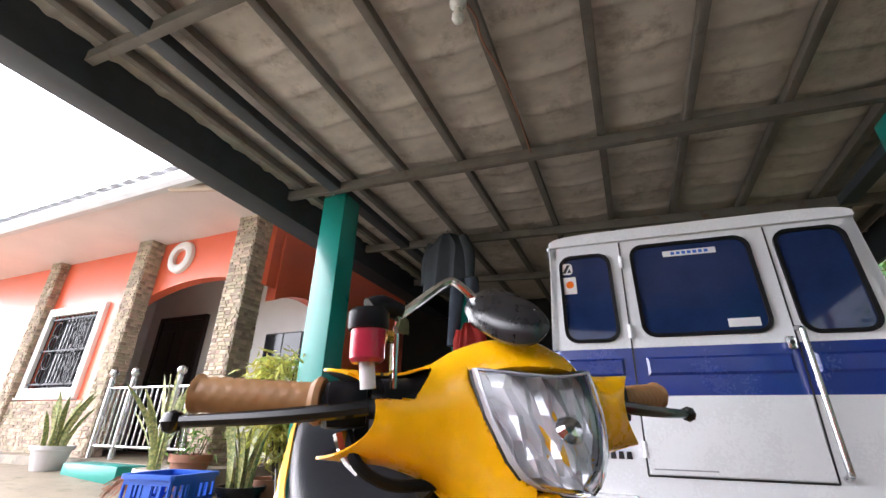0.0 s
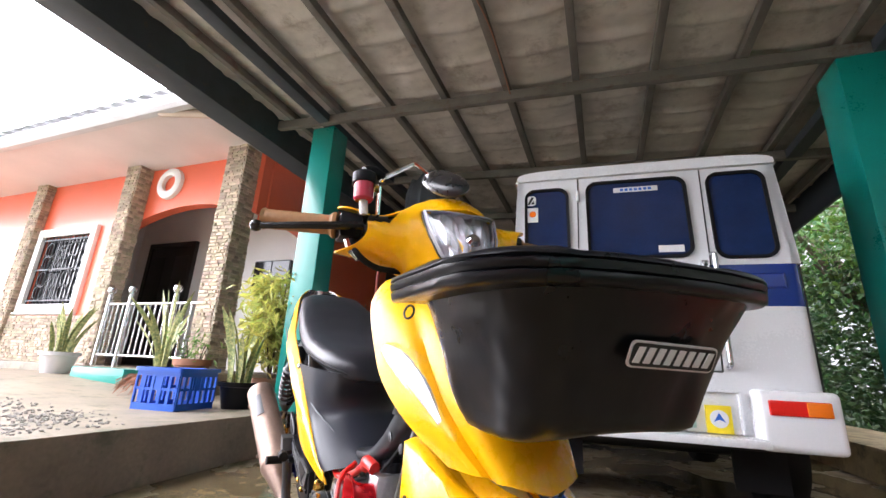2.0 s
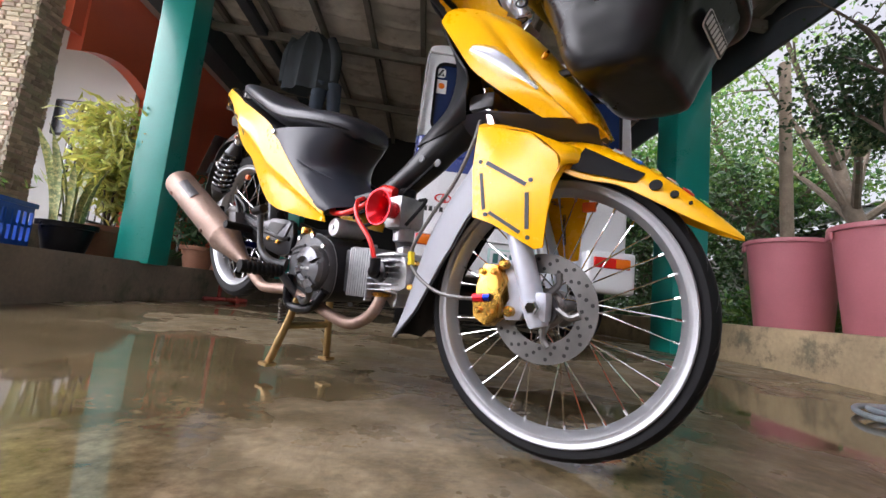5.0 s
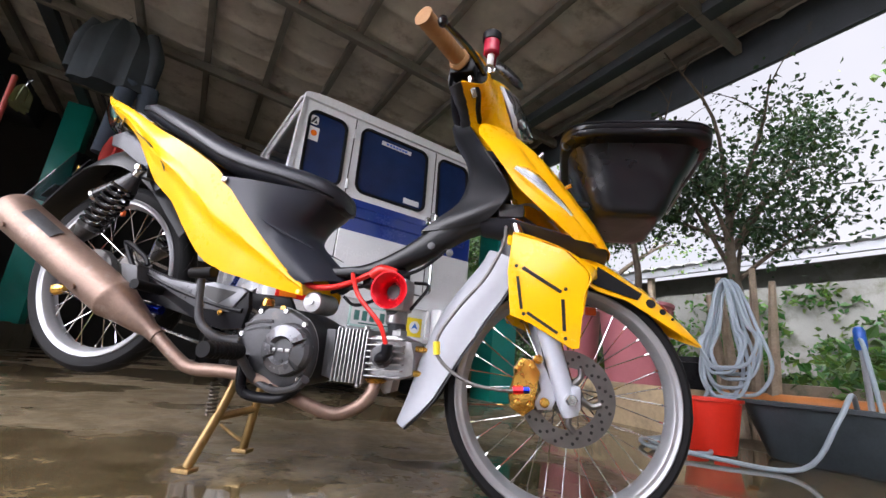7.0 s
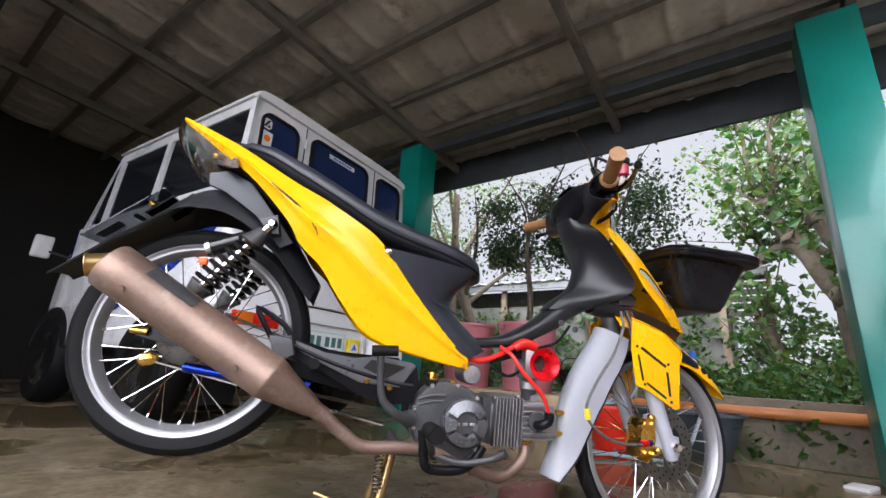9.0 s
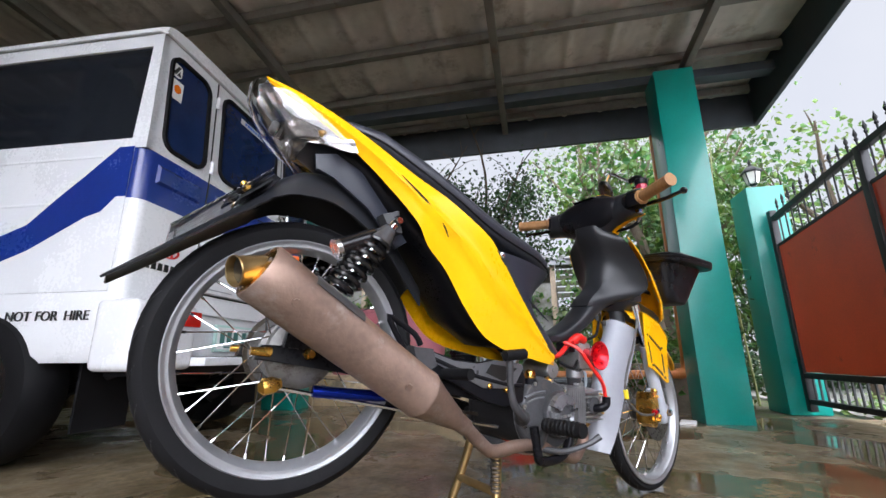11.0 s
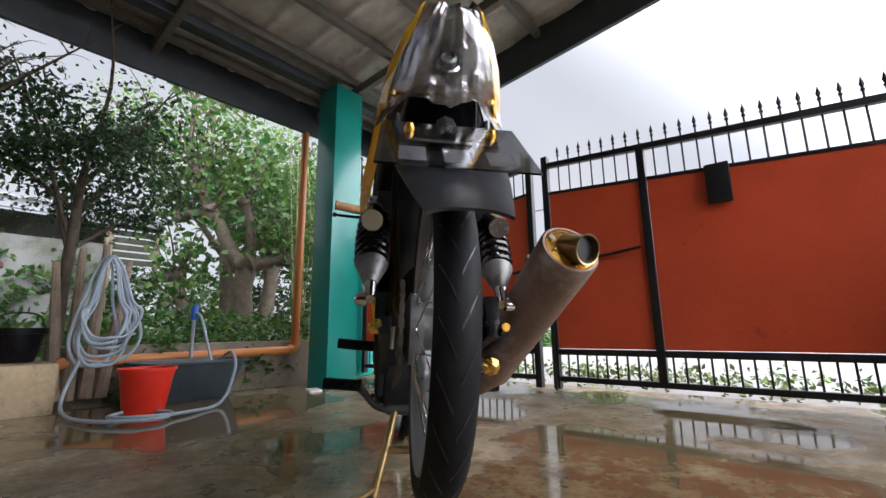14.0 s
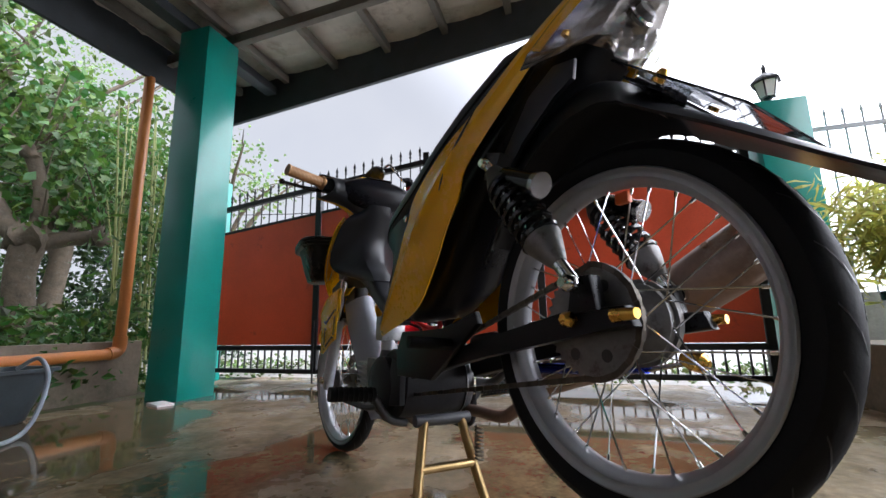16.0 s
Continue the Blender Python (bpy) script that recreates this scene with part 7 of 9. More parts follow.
# stickers down the mudguard's left of centre
for k, (u, col, wd) in enumerate(((0.078, "stickblue", 0.012), (0.106, "paper", 0.019), (0.137, "stickblue", 0.020), (0.166, "stickyellow", 0.020), (0.190, "paper", 0.015), (0.213, "stickred", 0.018), (0.236, "stickgreen", 0.016))):
    cx = -0.10
    grid = []
    for i in range(4):
        uu = u - 0.0075 + 0.015 * i / 3
        grid.append([surf(uu, cx + (j / 3 - 0.5) * 2 * wd / 0.05) + Vector((0.003, 0.0015, 0.0055)) for j in range(4)])
    stk = part("sticker", shellm(grid, -0.0006), M[col], mg, "small coloured sticker")
    grid = [[surf(u - 0.003 + 0.006 * i, cx + (j / 3 - 0.5) * 1.2 * wd / 0.05) + Vector((0.0038, 0.0018, 0.0066)) for j in range(4)] for i in range(2)]
    part("sticker_bar", shellm(grid, -0.0005), M["stickred" if col == "paper" else "paper"], stk)
# silver inner mudguard behind the front wheel
IN = [(-0.178, 0.556), (-0.200, 0.515), (-0.246, 0.452), (-0.286, 0.385), (-0.320, 0.290), (-0.340, 0.215), (-0.360, 0.152)]
line = smoothline([(a, 0, b) for a, b in IN], 4)
grid = []
for i, p in enumerate(line):
    d = (line[min(i + 1, len(line) - 1)] - line[max(i - 1, 0)]).normalized()
    nrm = Vector((d.z, 0, -d.x))
    row = []
    for j in range(11):
        x = -1 + j / 5
        tp = 1 + 0.5 * max(0.0, 0.4 - i / (len(line) - 1)) - 0.55 * max(0.0, i / (len(line) - 1) - 0.4)
        row.append(p + Vector((0, x * 0.053 * (0.7 + 0.3 * tp), 0)) - nrm * float(np.interp(i / (len(line) - 1), [0, 0.25, 0.5, 0.8, 1], [0.075, 0.092, 0.094, 0.060, 0.022])) * abs(x) ** 2.2)
    grid.append(row)
part("inner_mudguard", shellm(grid, 0.003), M["silverpaint"], bike, "silver rear half of the front mudguard")
# black sheet just inside the silver skin, painting in the shade of its hollow
part("mudguard_lining", shellm([[q_ + Vector((0.0045, 0, -0.003)) for q_ in r_] for r_ in grid], 0.001), M["blackplastic"], bike, "black sheet for the shade inside the mudguard")

for ob in bike.children:
    if ob.name.split(".")[0] in ("front_wheel", "fork_leg", "steering_yoke", "caliper", "caliper_bracket", "brake_hose", "front_mudguard", "inner_mudguard", "mudguard_lining"):
        ob.matrix_basis = STEER @ ob.matrix_basis

# ---- frame cover, leg shield and wings ----
TOPS = [(-0.60, 0.494), (-0.54, 0.498), (-0.48, 0.510), (-0.40, 0.550), (-0.345, 0.592), (-0.28, 0.640), (-0.20, 0.650), (-0.12, 0.636)]
LOWS = [(-0.60, 0.462), (-0.52, 0.470), (-0.43, 0.480), (-0.375, 0.508), (-0.32, 0.536), (-0.26, 0.578), (-0.205, 0.605), (-0.12, 0.618)]
rings = []
for (a, b), (c, d) in zip(smoothline([(p[0], 0, p[1]) for p in TOPS], 4) and [(p.x, p.z) for p in smoothline([(q[0], 0, q[1]) for q in TOPS], 4)], [(p.x, p.z) for p in smoothline([(q[0], 0, q[1]) for q in LOWS], 4)]):
    hw = 0.042 + 0.02 * max(0, (a + 0.3) / 0.18) if a > -0.3 else 0.042
    ring_ = []
    for x, y, _ in super_ring(0, 0, hw, 0.5, 3.0, 18):
        t = y + 0.5
        ring_.append((c + (a - c) * t, x, d + (b - d) * t))
    rings.append(ring_)
part("frame_cover", loft(bmesh.new(), rings), M["shieldplastic"], bike, "black step-through frame cover")
CEN = [(-0.112, 0.822), (-0.062, 0.780), (-0.012, 0.72), (0.038, 0.65), (0.070, 0.60), (0.092, 0.545)]
OUT = [(-0.238, 0.120, 0.842), (-0.192, 0.138, 0.780), (-0.148, 0.143, 0.719), (-0.112, 0.140, 0.668), (-0.055, 0.124, 0.618), (0.010, 0.090, 0.570)]
cl_ = smoothline([(a, 0, b) for a, b in CEN], 5)
ol_ = smoothline(OUT, 5)


def wing(i, t, s, lift=0.0):
    """A point on the leg shield: row i down it, t from the middle (0) to the outer edge (1)."""
    # the top edge: rounded outer corners, a horn inside each, a shallow dip towards the middle
    cut = (3.4 * max(0.0, (t - 0.78) / 0.22) ** 2.0 + 0.9 * math.exp(-((t - 0.40) / 0.16) ** 2)) * max(0.0, 1 - i / 12)
    k, f = int(i + cut), (i + cut) % 1
    c, o = (g[k].lerp(g[min(k + 1, len(g) - 1)], f) for g in (cl_, ol_))
    bul = math.sin(math.pi * t) * 0.020 - 0.012 * math.exp(-((t - 0.55) / 0.08) ** 2) * min(1.0, i / 10)
    p = Vector((c.x + (o.x - c.x) * t ** 1.25, o.y * t ** 0.85, c.z + (o.z - c.z) * t))
    return Vector((p.x + (bul + lift) * 0.8, s * (p.y + (bul + lift) * 0.5), p.z + (bul + lift) * 0.2))


for s in (-1, 1):
    grid = [[wing(i, 0.0 + j / 18, s) for j in range(19)] for i in range(len(cl_))]
    wg = part("leg_shield_wing", shellm(grid, 0.003 * -s), M["yellow"], bike, "glossy yellow leg shield wing")
    # clear indicator lens let into the wing: a wedge, widest near its upper third
    T_, B_ = Vector((-0.116, s * 0.148, 0.718)), Vector((0.0, s * 0.100, 0.617))
    d_ = Vector((0.35, -s * 0.6, 0.70)).normalized()
    n_ = (B_ - T_).cross(d_).normalized() * (-s)
    n_ = n_ if n_.x > 0 else -n_
    skin = [wing(i, j / 60, s) for i in range(len(cl_)) for j in range(20, 61)]

    def seat_on(p, lift):
        b = min(skin, key=lambda q: (q - p - n_ * (q - p).dot(n_)).length_squared)
        return p + n_ * ((b - p).dot(n_) + lift)

    rows_ = []
    for k in range(11):
        q = k / 10
        wd = 0.062 * math.sin(math.pi * (0.10 + 0.84 * q ** 0.75)) ** 0.9
        rows_.append([seat_on(T_.lerp(B_, q) + d_ * wd * (j / 6 - 0.28), 0.003 + 0.005 * math.sin(math.pi * j / 6)) for j in range(7)])
    for _ in range(2):
        rows_ = [rows_[0]] + [[(a + 2 * b + c) / 4 for a, b, c in zip(rows_[k - 1], rows_[k], rows_[k + 1])] for k in range(1, 10)] + [rows_[10]]
    ind = part("indicator_lens", shellm(rows_, 0.002 * -s), M["lens"], wg, "clear indicator lens")
    ind.visible_shadow = False
    part("reflector", shellm([[p - n_ * (0.0025 + 0.002 * (j % 2)) for j, p in enumerate(r)] for r in rows_], 0.001 * -s), M["lampsilver"], ind, angle=10)
# black inner shield behind the wings: flat towards the wings' edges, with a raised spine that runs down into the tunnel
spine = smoothline([(-0.292, 0, 0.880), (-0.280, 0, 0.842), (-0.250, 0, 0.790), (-0.240, 0, 0.735), (-0.262, 0, 0.668), (-0.318, 0, 0.622), (-0.350, 0, 0.592)], 4)
flank = smoothline([(-0.240, 0.060, 0.860), (-0.222, 0.112, 0.820), (-0.190, 0.130, 0.766), (-0.155, 0.136, 0.712), (-0.130, 0.128, 0.668), (-0.150, 0.105, 0.640), (-0.185, 0.060, 0.622)], 4)
grid = []
for a, b in zip(spine, flank):
    row = []
    for j in range(21):
        x = -1 + j / 10
        q = abs(x)
        k = 0.0 if q < 0.22 else ((q - 0.22) / 0.78)
        row.append((a.x + (b.x - a.x) * k ** 0.75 + 0.006 * (q / 0.22) ** 2 * (q < 0.22), math.copysign(0.036 * q / 0.22 if q < 0.22 else 0.036 + (b.y - 0.036) * k, x), a.z + (b.z - a.z) * k))
    grid.append(row)
part("inner_shield", shellm(grid, 0.004), M["shieldplastic"], bike, "black inner leg shield")
grid = []
for u, w, hw in ((-0.20, 0.60, 0.06), (-0.12, 0.585, 0.085), (-0.03, 0.56, 0.085), (0.05, 0.54, 0.06), (0.085, 0.535, 0.035)):
    grid.append([(u, (-1 + j / 4) * hw, w + 0.03 * abs(-1 + j / 4) ** 2) for j in range(9)])
part("lower_cowl", shellm(grid, 0.004), M["greyplastic"], bike)
em = part("emblem", boxm((-0.002, -0.024, -0.013), (0.004, 0.024, 0.013), 0.002, Matrix.Translation(wing(4, 0.05, -1, 0.004)) @ pose(0, 0, 0, 0, 40, 0)), M["alloy"], bike, "small worn metal emblem")
for s in (-1, 1):
    part("wing_bolt", tubem([wing(12, 0.32, s, 0.0), wing(12, 0.32, s, 0.02)], 0.005, 8, 1), M["gold"], bike, "gold bolt")

# ---- headlamp cowl, bars and controls (turned a little with the bars) ----
ST = Matrix.Translation((-0.2, 0, 0)) @ pose(0, 0, 0, 0, 0, -3.5) @ Matrix.Translation((0.2, 0, 0))
head = thing("headlamp_cowl", "", "", m=ST)
head.parent = bike
tagged(head, "yellow headlamp cowl round the handlebar")
# rows down the lens: height, forward, half width, lift of the corners
LENS = [(0.965, -0.14, 0.0745, 0.01), (0.952, -0.133, 0.0735, 0.0065), (0.927, -0.12, 0.0693, 0.0), (0.904, -0.111, 0.0619, 0.0), (0.887, -0.106, 0.0556, 0.0), (0.872, -0.103, 0.0451, 0.0), (0.863, -0.102, 0.0315, 0.0), (0.858, -0.1025, 0.0126, 0.0)]
LV = 0.026


def lens_grid(push, k=1.0):
    g = []
    for w, u, hw, up in LENS:
        g.append([(u + push - 0.036 * abs(-1 + j / 10) ** 2.2, LV + (-1 + j / 10) * hw * k, w + up * abs(-1 + j / 10) ** 1.5) for j in range(21)])
    return g


def recessed(p):
    """Keeps a point of the cowl behind the lamp glass, with a sloping margin round it."""
    u, v, w = p
    ws = [r[0] for r in LENS[::-1]]
    uc, hw = (float(np.interp(w, ws, [r[k] for r in LENS[::-1]])) for k in (1, 2))
    x = abs(v - LV) / max(hw, 0.03)
    out = max(x, 1 + (w - 0.972) / 0.07, 1 + (ws[0] - w) / 0.07)
    deep = 0.030 * max(0.0, min(1.0, (1.06 - out) / 0.06)) - 0.17 * max(0.0, out - 1.06)
    return (min(u, uc - 0.036 * min(x, 1.25) ** 2.2 - deep + 0.004), v, w)


def cowl_section(v, k=1.0):
    """The cowl's outline at a place across the machine: one sweep from bar to bar, with a tall hump round the lamp."""
    a = abs(v)
    top = float(np.interp(a, [0, 0.03, 0.06, 0.085, 0.115, 0.15, 0.195], [1.012, 1.010, 1.000, 0.984, 0.975, 0.974, 0.977]))
    low = float(np.interp(a, [0, 0.03, 0.045, 0.06, 0.08, 0.105, 0.14, 0.195], [0.775, 0.780, 0.797, 0.830, 0.857, 0.872, 0.884, 0.893]))
    back = float(np.interp(a, [0, 0.08, 0.172], [-0.262, -0.268, -0.274]))
    fore = float(np.interp(v, [-0.195, -0.12, -0.085, -0.055, -0.02, 0.02, 0.06, 0.094, 0.12, 0.195], [-0.184, -0.179, -0.172, -0.158, -0.132, -0.116, -0.132, -0.158, -0.172, -0.184]))
    flare, side = max(0.0, (a - 0.142) / 0.053), 1 if v > 0 else -1
    out = []
    for x, y, _ in super_ring(0, 0, (fore - back) / 2 * k, (top - low) / 2 * k, 2.3, 168):
        c = abs(x) / ((fore - back) / 2 * k)
        out.append(((fore + back) / 2 + x, v + side * (0.014 - 0.050 * c ** 1.6) * flare, (top + low) / 2 + y))
    return out


stations = [-0.195 + 0.39 * k / 208 for k in range(209)]
rows_ = [cowl_section(v) for v in stations]
flat_ = np.array(rows_)
for _ in range(14):
    flat_[1:-1] = (flat_[:-2] + 2 * flat_[1:-1] + flat_[2:]) / 4
rows_ = [[recessed((u, v + 0.006, w)) for u, v, w in r_] for r_ in flat_.tolist()]
for name, material, label, sign in (("cowl_body", "yellow", "", 1), ("cowl_back", "shieldplastic", "black rear half of the cowl", -1)):
    bm = loft(bmesh.new(), rows_, caps=False)
    gone = []
    for f in bm.faces:
        c = f.calc_center_median()
        # the yellow front ends at the bars; an opening in the top of one arm takes the brake reservoir
        hole = ((c.y + 0.128) / 0.042) ** 2 + ((c.x + 0.205) / 0.026) ** 2 < 1 and c.z > 0.945
        if hole or (c.x + 0.232) * sign < 0:
            gone.append(f)
    bmesh.ops.delete(bm, geom=gone, context="FACES")
    for v in bm.verts:
        e = math.hypot((v.co.y + 0.128) / 0.042, (v.co.x + 0.205) / 0.026)
        if v.is_boundary and v.co.z > 0.945 and 0.8 < e < 1.25:
            v.co.x, v.co.y = -0.205 + (v.co.x + 0.205) / e, -0.128 + (v.co.y + 0.128) / e
    bmesh.ops.solidify(bm, geom=bm.faces[:], thickness=0.003)
    part(name, bm, M[material], head, label)
for s in (-1, 1):
    part("cowl_lining", loft(bmesh.new(), [cowl_section(s * (0.112 + 0.030 * k / 8), 0.90) for k in range(9)]), M["blackplastic"], head, "dark inside of the cowl")
# headlamp: chrome bowl, clear lens, bulb
hl = part("headlamp", shellm(lens_grid(0.014), 0.003), M["lens"], head, "clear headlamp with chrome reflector")
bowl = []
for i, row in enumerate(lens_grid(0.004, 0.96)):
    t = i / 7
    bowl.append([(x - 0.020 * math.cos((j - 10) * math.pi / 21) * math.sin(math.pi * (0.08 + 0.84 * t)) - 0.006 * ((i + j // 2) % 2) - 0.003 * (j % 3), y, z) for j, (x, y, z) in enumerate(row)])
part("reflector", shellm(bowl, 0.002), M["lampsilver"], hl, smooth=False)
hl.visible_shadow = False
part("bulb_shield", lathem([(0.012, 0), (0.015, 0.005), (0.010, 0.012), (0.001, 0.014)], 18, pose(-0.122, LV + 0.004, 0.910, 0, 62, 0)), M["chrome"], hl)
edge = lens_grid(0.013)
loop = [Vector(p) for p in [r_[0] for r_ in edge] + edge[-1][1:-1] + [r_[-1] for r_ in edge[::-1]] + edge[0][-2:0:-1]]
mid_ = sum(loop, Vector()) / len(loop)
rim_rows = []
for back, k in ((0.003, 1.0), (0.0, 1.03), (-0.012, 1.035), (-0.034, 1.0)):
    rim_rows.append([Vector((p.x + back, mid_.y + (p.y - mid_.y) * k, mid_.z + (p.z - mid_.z) * k)) for p in loop + loop[:1]])
part("lens_rim", shellm(rim_rows, 0.0015), M["silver"], hl, "grey lens rim")
part("lens_seal", tubem([Vector((p.x - 0.010, mid_.y + (p.y - mid_.y) * 1.035, mid_.z + (p.z - mid_.z) * 1.035)) for p in loop + loop[:1]], 0.0022, 6, 1), M["stickblack"], hl)
# bars
bar_r = [(-0.20, -0.06, 0.928), (-0.222, -0.15, 0.938), (-0.250, -0.235, 0.952), (-0.285, -0.325, 0.957)]
for s in (-1, 1):
    pts = [Vector((u, s * -v, w)) for u, v, w in bar_r]
    part("handlebar", tubem(pts, 0.011, 12, 4), M["enginedark"], head)
    a, b = Vector((-0.240, s * 0.205, 0.947)), Vector((-0.286, s * 0.330, 0.957))
    d = (b - a)
    q = d.to_track_quat("Z", "X").to_matrix().to_4x4()
    rings = []
    N, K = 44, 32
    for i in range(N + 1):
        t = i / N
        ring_ = []
        for k in range(K):
            th = 2 * math.pi * k / K
            x1 = (t * 9 + k / K * 5) % 1
            x2 = (t * 9 - k / K * 5) % 1
            dd = min(abs(x1 - 0.5), abs(x2 - 0.5))
            rad = 0.0175 + 0.0016 * min(1, dd * 5) + (0.002 if t > 0.96 or t < 0.03 else 0)
            ring_.append(Matrix.Translation(a) @ q @ Vector((rad * math.cos(th), rad * math.sin(th), t * d.length)))
        rings.append(ring_)
    gr = part("grip", loft(bmesh.new(), rings), M["tan"], head, "tan diamond-stitched grip")
    part("grip_flange", lathem([(0.024, -0.006), (0.026, 0), (0.022, 0.006)], 20, Matrix.Translation(a) @ q), M["tan"], gr)
    part("switch_housing", boxm((-0.028, -0.022, -0.024), (0.026, 0.022, 0.024), 0.008, pose(-0.232, s * 0.178, 0.942)), M["blackplastic"], head)
    part("lever", tubem([(-0.190, s * 0.160, 0.938), (-0.195, s * 0.20, 0.934), (-0.208, s * 0.26, 0.930), (-0.238, s * 0.335, 0.928)], [0.008, 0.008, 0.007, 0.006], 8, 5), M["gloss"], head, "black brake lever")
    part("lever_ball", lathem([(0.001, -0.011), (0.008, -0.008), (0.011, 0), (0.008, 0.008), (0.001, 0.011)], 14, pose(-0.240, s * 0.340, 0.928)), M["gloss"], head)
res = part("fluid_reservoir", lathem([(0.015, 0), (0.0185, 0.004), (0.0185, 0.034), (0.016, 0.036)], 20, pose(-0.176, -0.166, 0.980)), M["fluid"], head, "red brake fluid cup with black cap")
part("cap", lathem([(0.021, 0.034), (0.022, 0.038), (0.022, 0.052), (0.018, 0.056), (0.001, 0.057)], 20, pose(-0.176, -0.166, 0.980)), M["blackplastic"], res)
part("outlet", tubem([(-0.176, -0.166, 0.982), (-0.178, -0.163, 0.955)], 0.008, 10, 1), M["pot_white"], res)
part("bracket", prismm([(-0.186, 0.955), (-0.170, 0.955), (-0.166, 1.01), (-0.174, 1.02), (-0.184, 1.01)], -0.140, -0.135, "y", 0.001), M["chrome"], head)
part("bracket_bolt", lathem([(0.007, 0), (0.007, 0.006)], 8, across(-0.176, 1.008, -0.140) @ pose(0, 0, 0, 180)), M["gold"], head)
mir = part("mirror", loft(bmesh.new(), [[Vector((-0.158, -0.010, 1.036)) + Matrix(((0.72, 0, 0.69), (0.42, 0.80, -0.43), (-0.55, 0.6, 0.58))) @ Vector((p[0], p[1], z)) for p in super_ring(0, 0, 0.055 * k, 0.034 * k, 2.4, 28)] for z, k in ((-0.008, 0.75), (-0.006, 0.95), (0, 1.0), (0.008, 0.9), (0.014, 0.6), (0.016, 0.2))]), M["carbon"], head, "carbon-patterned small mirror")
for k, c in enumerate(("stickred", "stickyellow", "stickblue", "paper")):
    p = Vector((-0.150, 0.004, 1.043))
    part("decal", boxm((-0.005 + 0.012 * k - 0.018, -0.004, 0.0055), (0.004 + 0.012 * k - 0.018, 0.004, 0.0085), 0.001, Matrix.Translation(p) @ Matrix(((0.72, 0, 0.69), (0.42, 0.80, -0.43), (-0.55, 0.6, 0.58))).to_4x4()), M[c], mir)
part("mirror_stem", tubem([(-0.182, -0.135, 1.030), (-0.190, -0.10, 1.058), (-0.198, -0.068, 1.083), (-0.196, -0.055, 1.084), (-0.188, -0.035, 1.064), (-0.176, -0.022, 1.048)], 0.0052, 8, 4), M["chrome"], head, "chrome mirror stem")
part("stem_boot", tubem([(-0.178, -0.165, 1.036), (-0.180, -0.150, 1.042), (-0.184, -0.128, 1.038)], [0.014, 0.013, 0.009], 10, 3), M["blackplastic"], head)
part("cable", tubem([(-0.215, -0.175, 0.915), (-0.20, -0.165, 0.885), (-0.205, -0.13, 0.865), (-0.21, -0.08, 0.862)], 0.006, 8, 5), M["rubber"], head)
part("cable_elbow", tubem([(-0.215, -0.182, 0.915), (-0.212, -0.175, 0.895), (-0.207, -0.16, 0.88)], 0.008, 8, 3), M["chrome"], head)
# dark rear of the cowl with meter
rings = [super_ring((a + b) / 2, 0.003, (b - a) / 2, hw, 2.6, 28, w) for w, a, b, hw in ((0.775, -0.235, -0.15, 0.046), (0.82, -0.255, -0.17, 0.048), (0.862, -0.272, -0.18, 0.056), (0.878, -0.284, -0.19, 0.090), (0.892, -0.290, -0.195, 0.118), (0.925, -0.294, -0.20, 0.138), (0.950, -0.292, -0.205, 0.138), (0.966, -0.284, -0.21, 0.120), (0.980, -0.274, -0.215, 0.085), (0.986, -0.265, -0.22, 0.055))]
part("meter_housing", loft(bmesh.new(), rings), M["blackplastic"], head, "black meter housing")
part("meter_glass", prismm([(-0.055, -0.015), (0.055, -0.015), (0.045, 0.018), (-0.045, 0.018)], 0.0, 0.003, "z"), M["gloss"], head).matrix_basis = pose(-0.262, 0.003, 0.984, 0, 0, 90)

# ---- seat and side panels ----
SEAT = [(-1.255, 0.954, 0.938, 0.045), (-1.215, 0.958, 0.913, 0.084), (-1.15, 0.945, 0.880, 0.114), (-1.04, 0.895, 0.816, 0.134), (-0.95, 0.846, 0.768, 0.143), (-0.87, 0.806, 0.722, 0.145), (-0.79, 0.775, 0.694, 0.141), (-0.70, 0.748, 0.675, 0.130), (-0.65, 0.736, 0.662, 0.117), (-0.605, 0.722, 0.650, 0.097), (-0.575, 0.704, 0.643, 0.071), (-0.560, 0.680, 0.648, 0.036)]
rings = []
for u, t, b, hw in SEAT:
    ring_ = []
    for x, y, _ in super_ring(0, 0, hw, 0.5, 2.9, 28):
        ring_.append((u + 0.0 * y, x, (t + b) / 2 + (t - b) * y))
    rings.append(ring_)
seat = part("seat", loft(bmesh.new(), rings), M["seatvinyl"], bike, "black vinyl saddle")
for s in (-1, 1):
    part("piping", tubem([(u, s * hw * 0.985, b + (t - b) * 0.36) for u, t, b, hw in SEAT[1:-1]], 0.0028, 6, 4), M["rubber"], seat)
part("tail_grip", boxm((-1.27, -0.03, 0.952), (-1.215, 0.03, 0.966), 0.005), M["blackplastic"], bike)
TP = [(-1.397, 1.006, 0.048), (-1.327, 0.967, 0.090), (-1.217, 0.913, 0.115), (-1.084, 0.837, 0.136), (-1.005, 0.798, 0.148), (-0.936, 0.760, 0.152), (-0.873, 0.722, 0.151), (-0.840, 0.691, 0.147), (-0.799, 0.640, 0.142), (-0.759, 0.592, 0.136), (-0.703, 0.530, 0.128), (-0.647, 0.473, 0.119), (-0.603, 0.437, 0.109)]
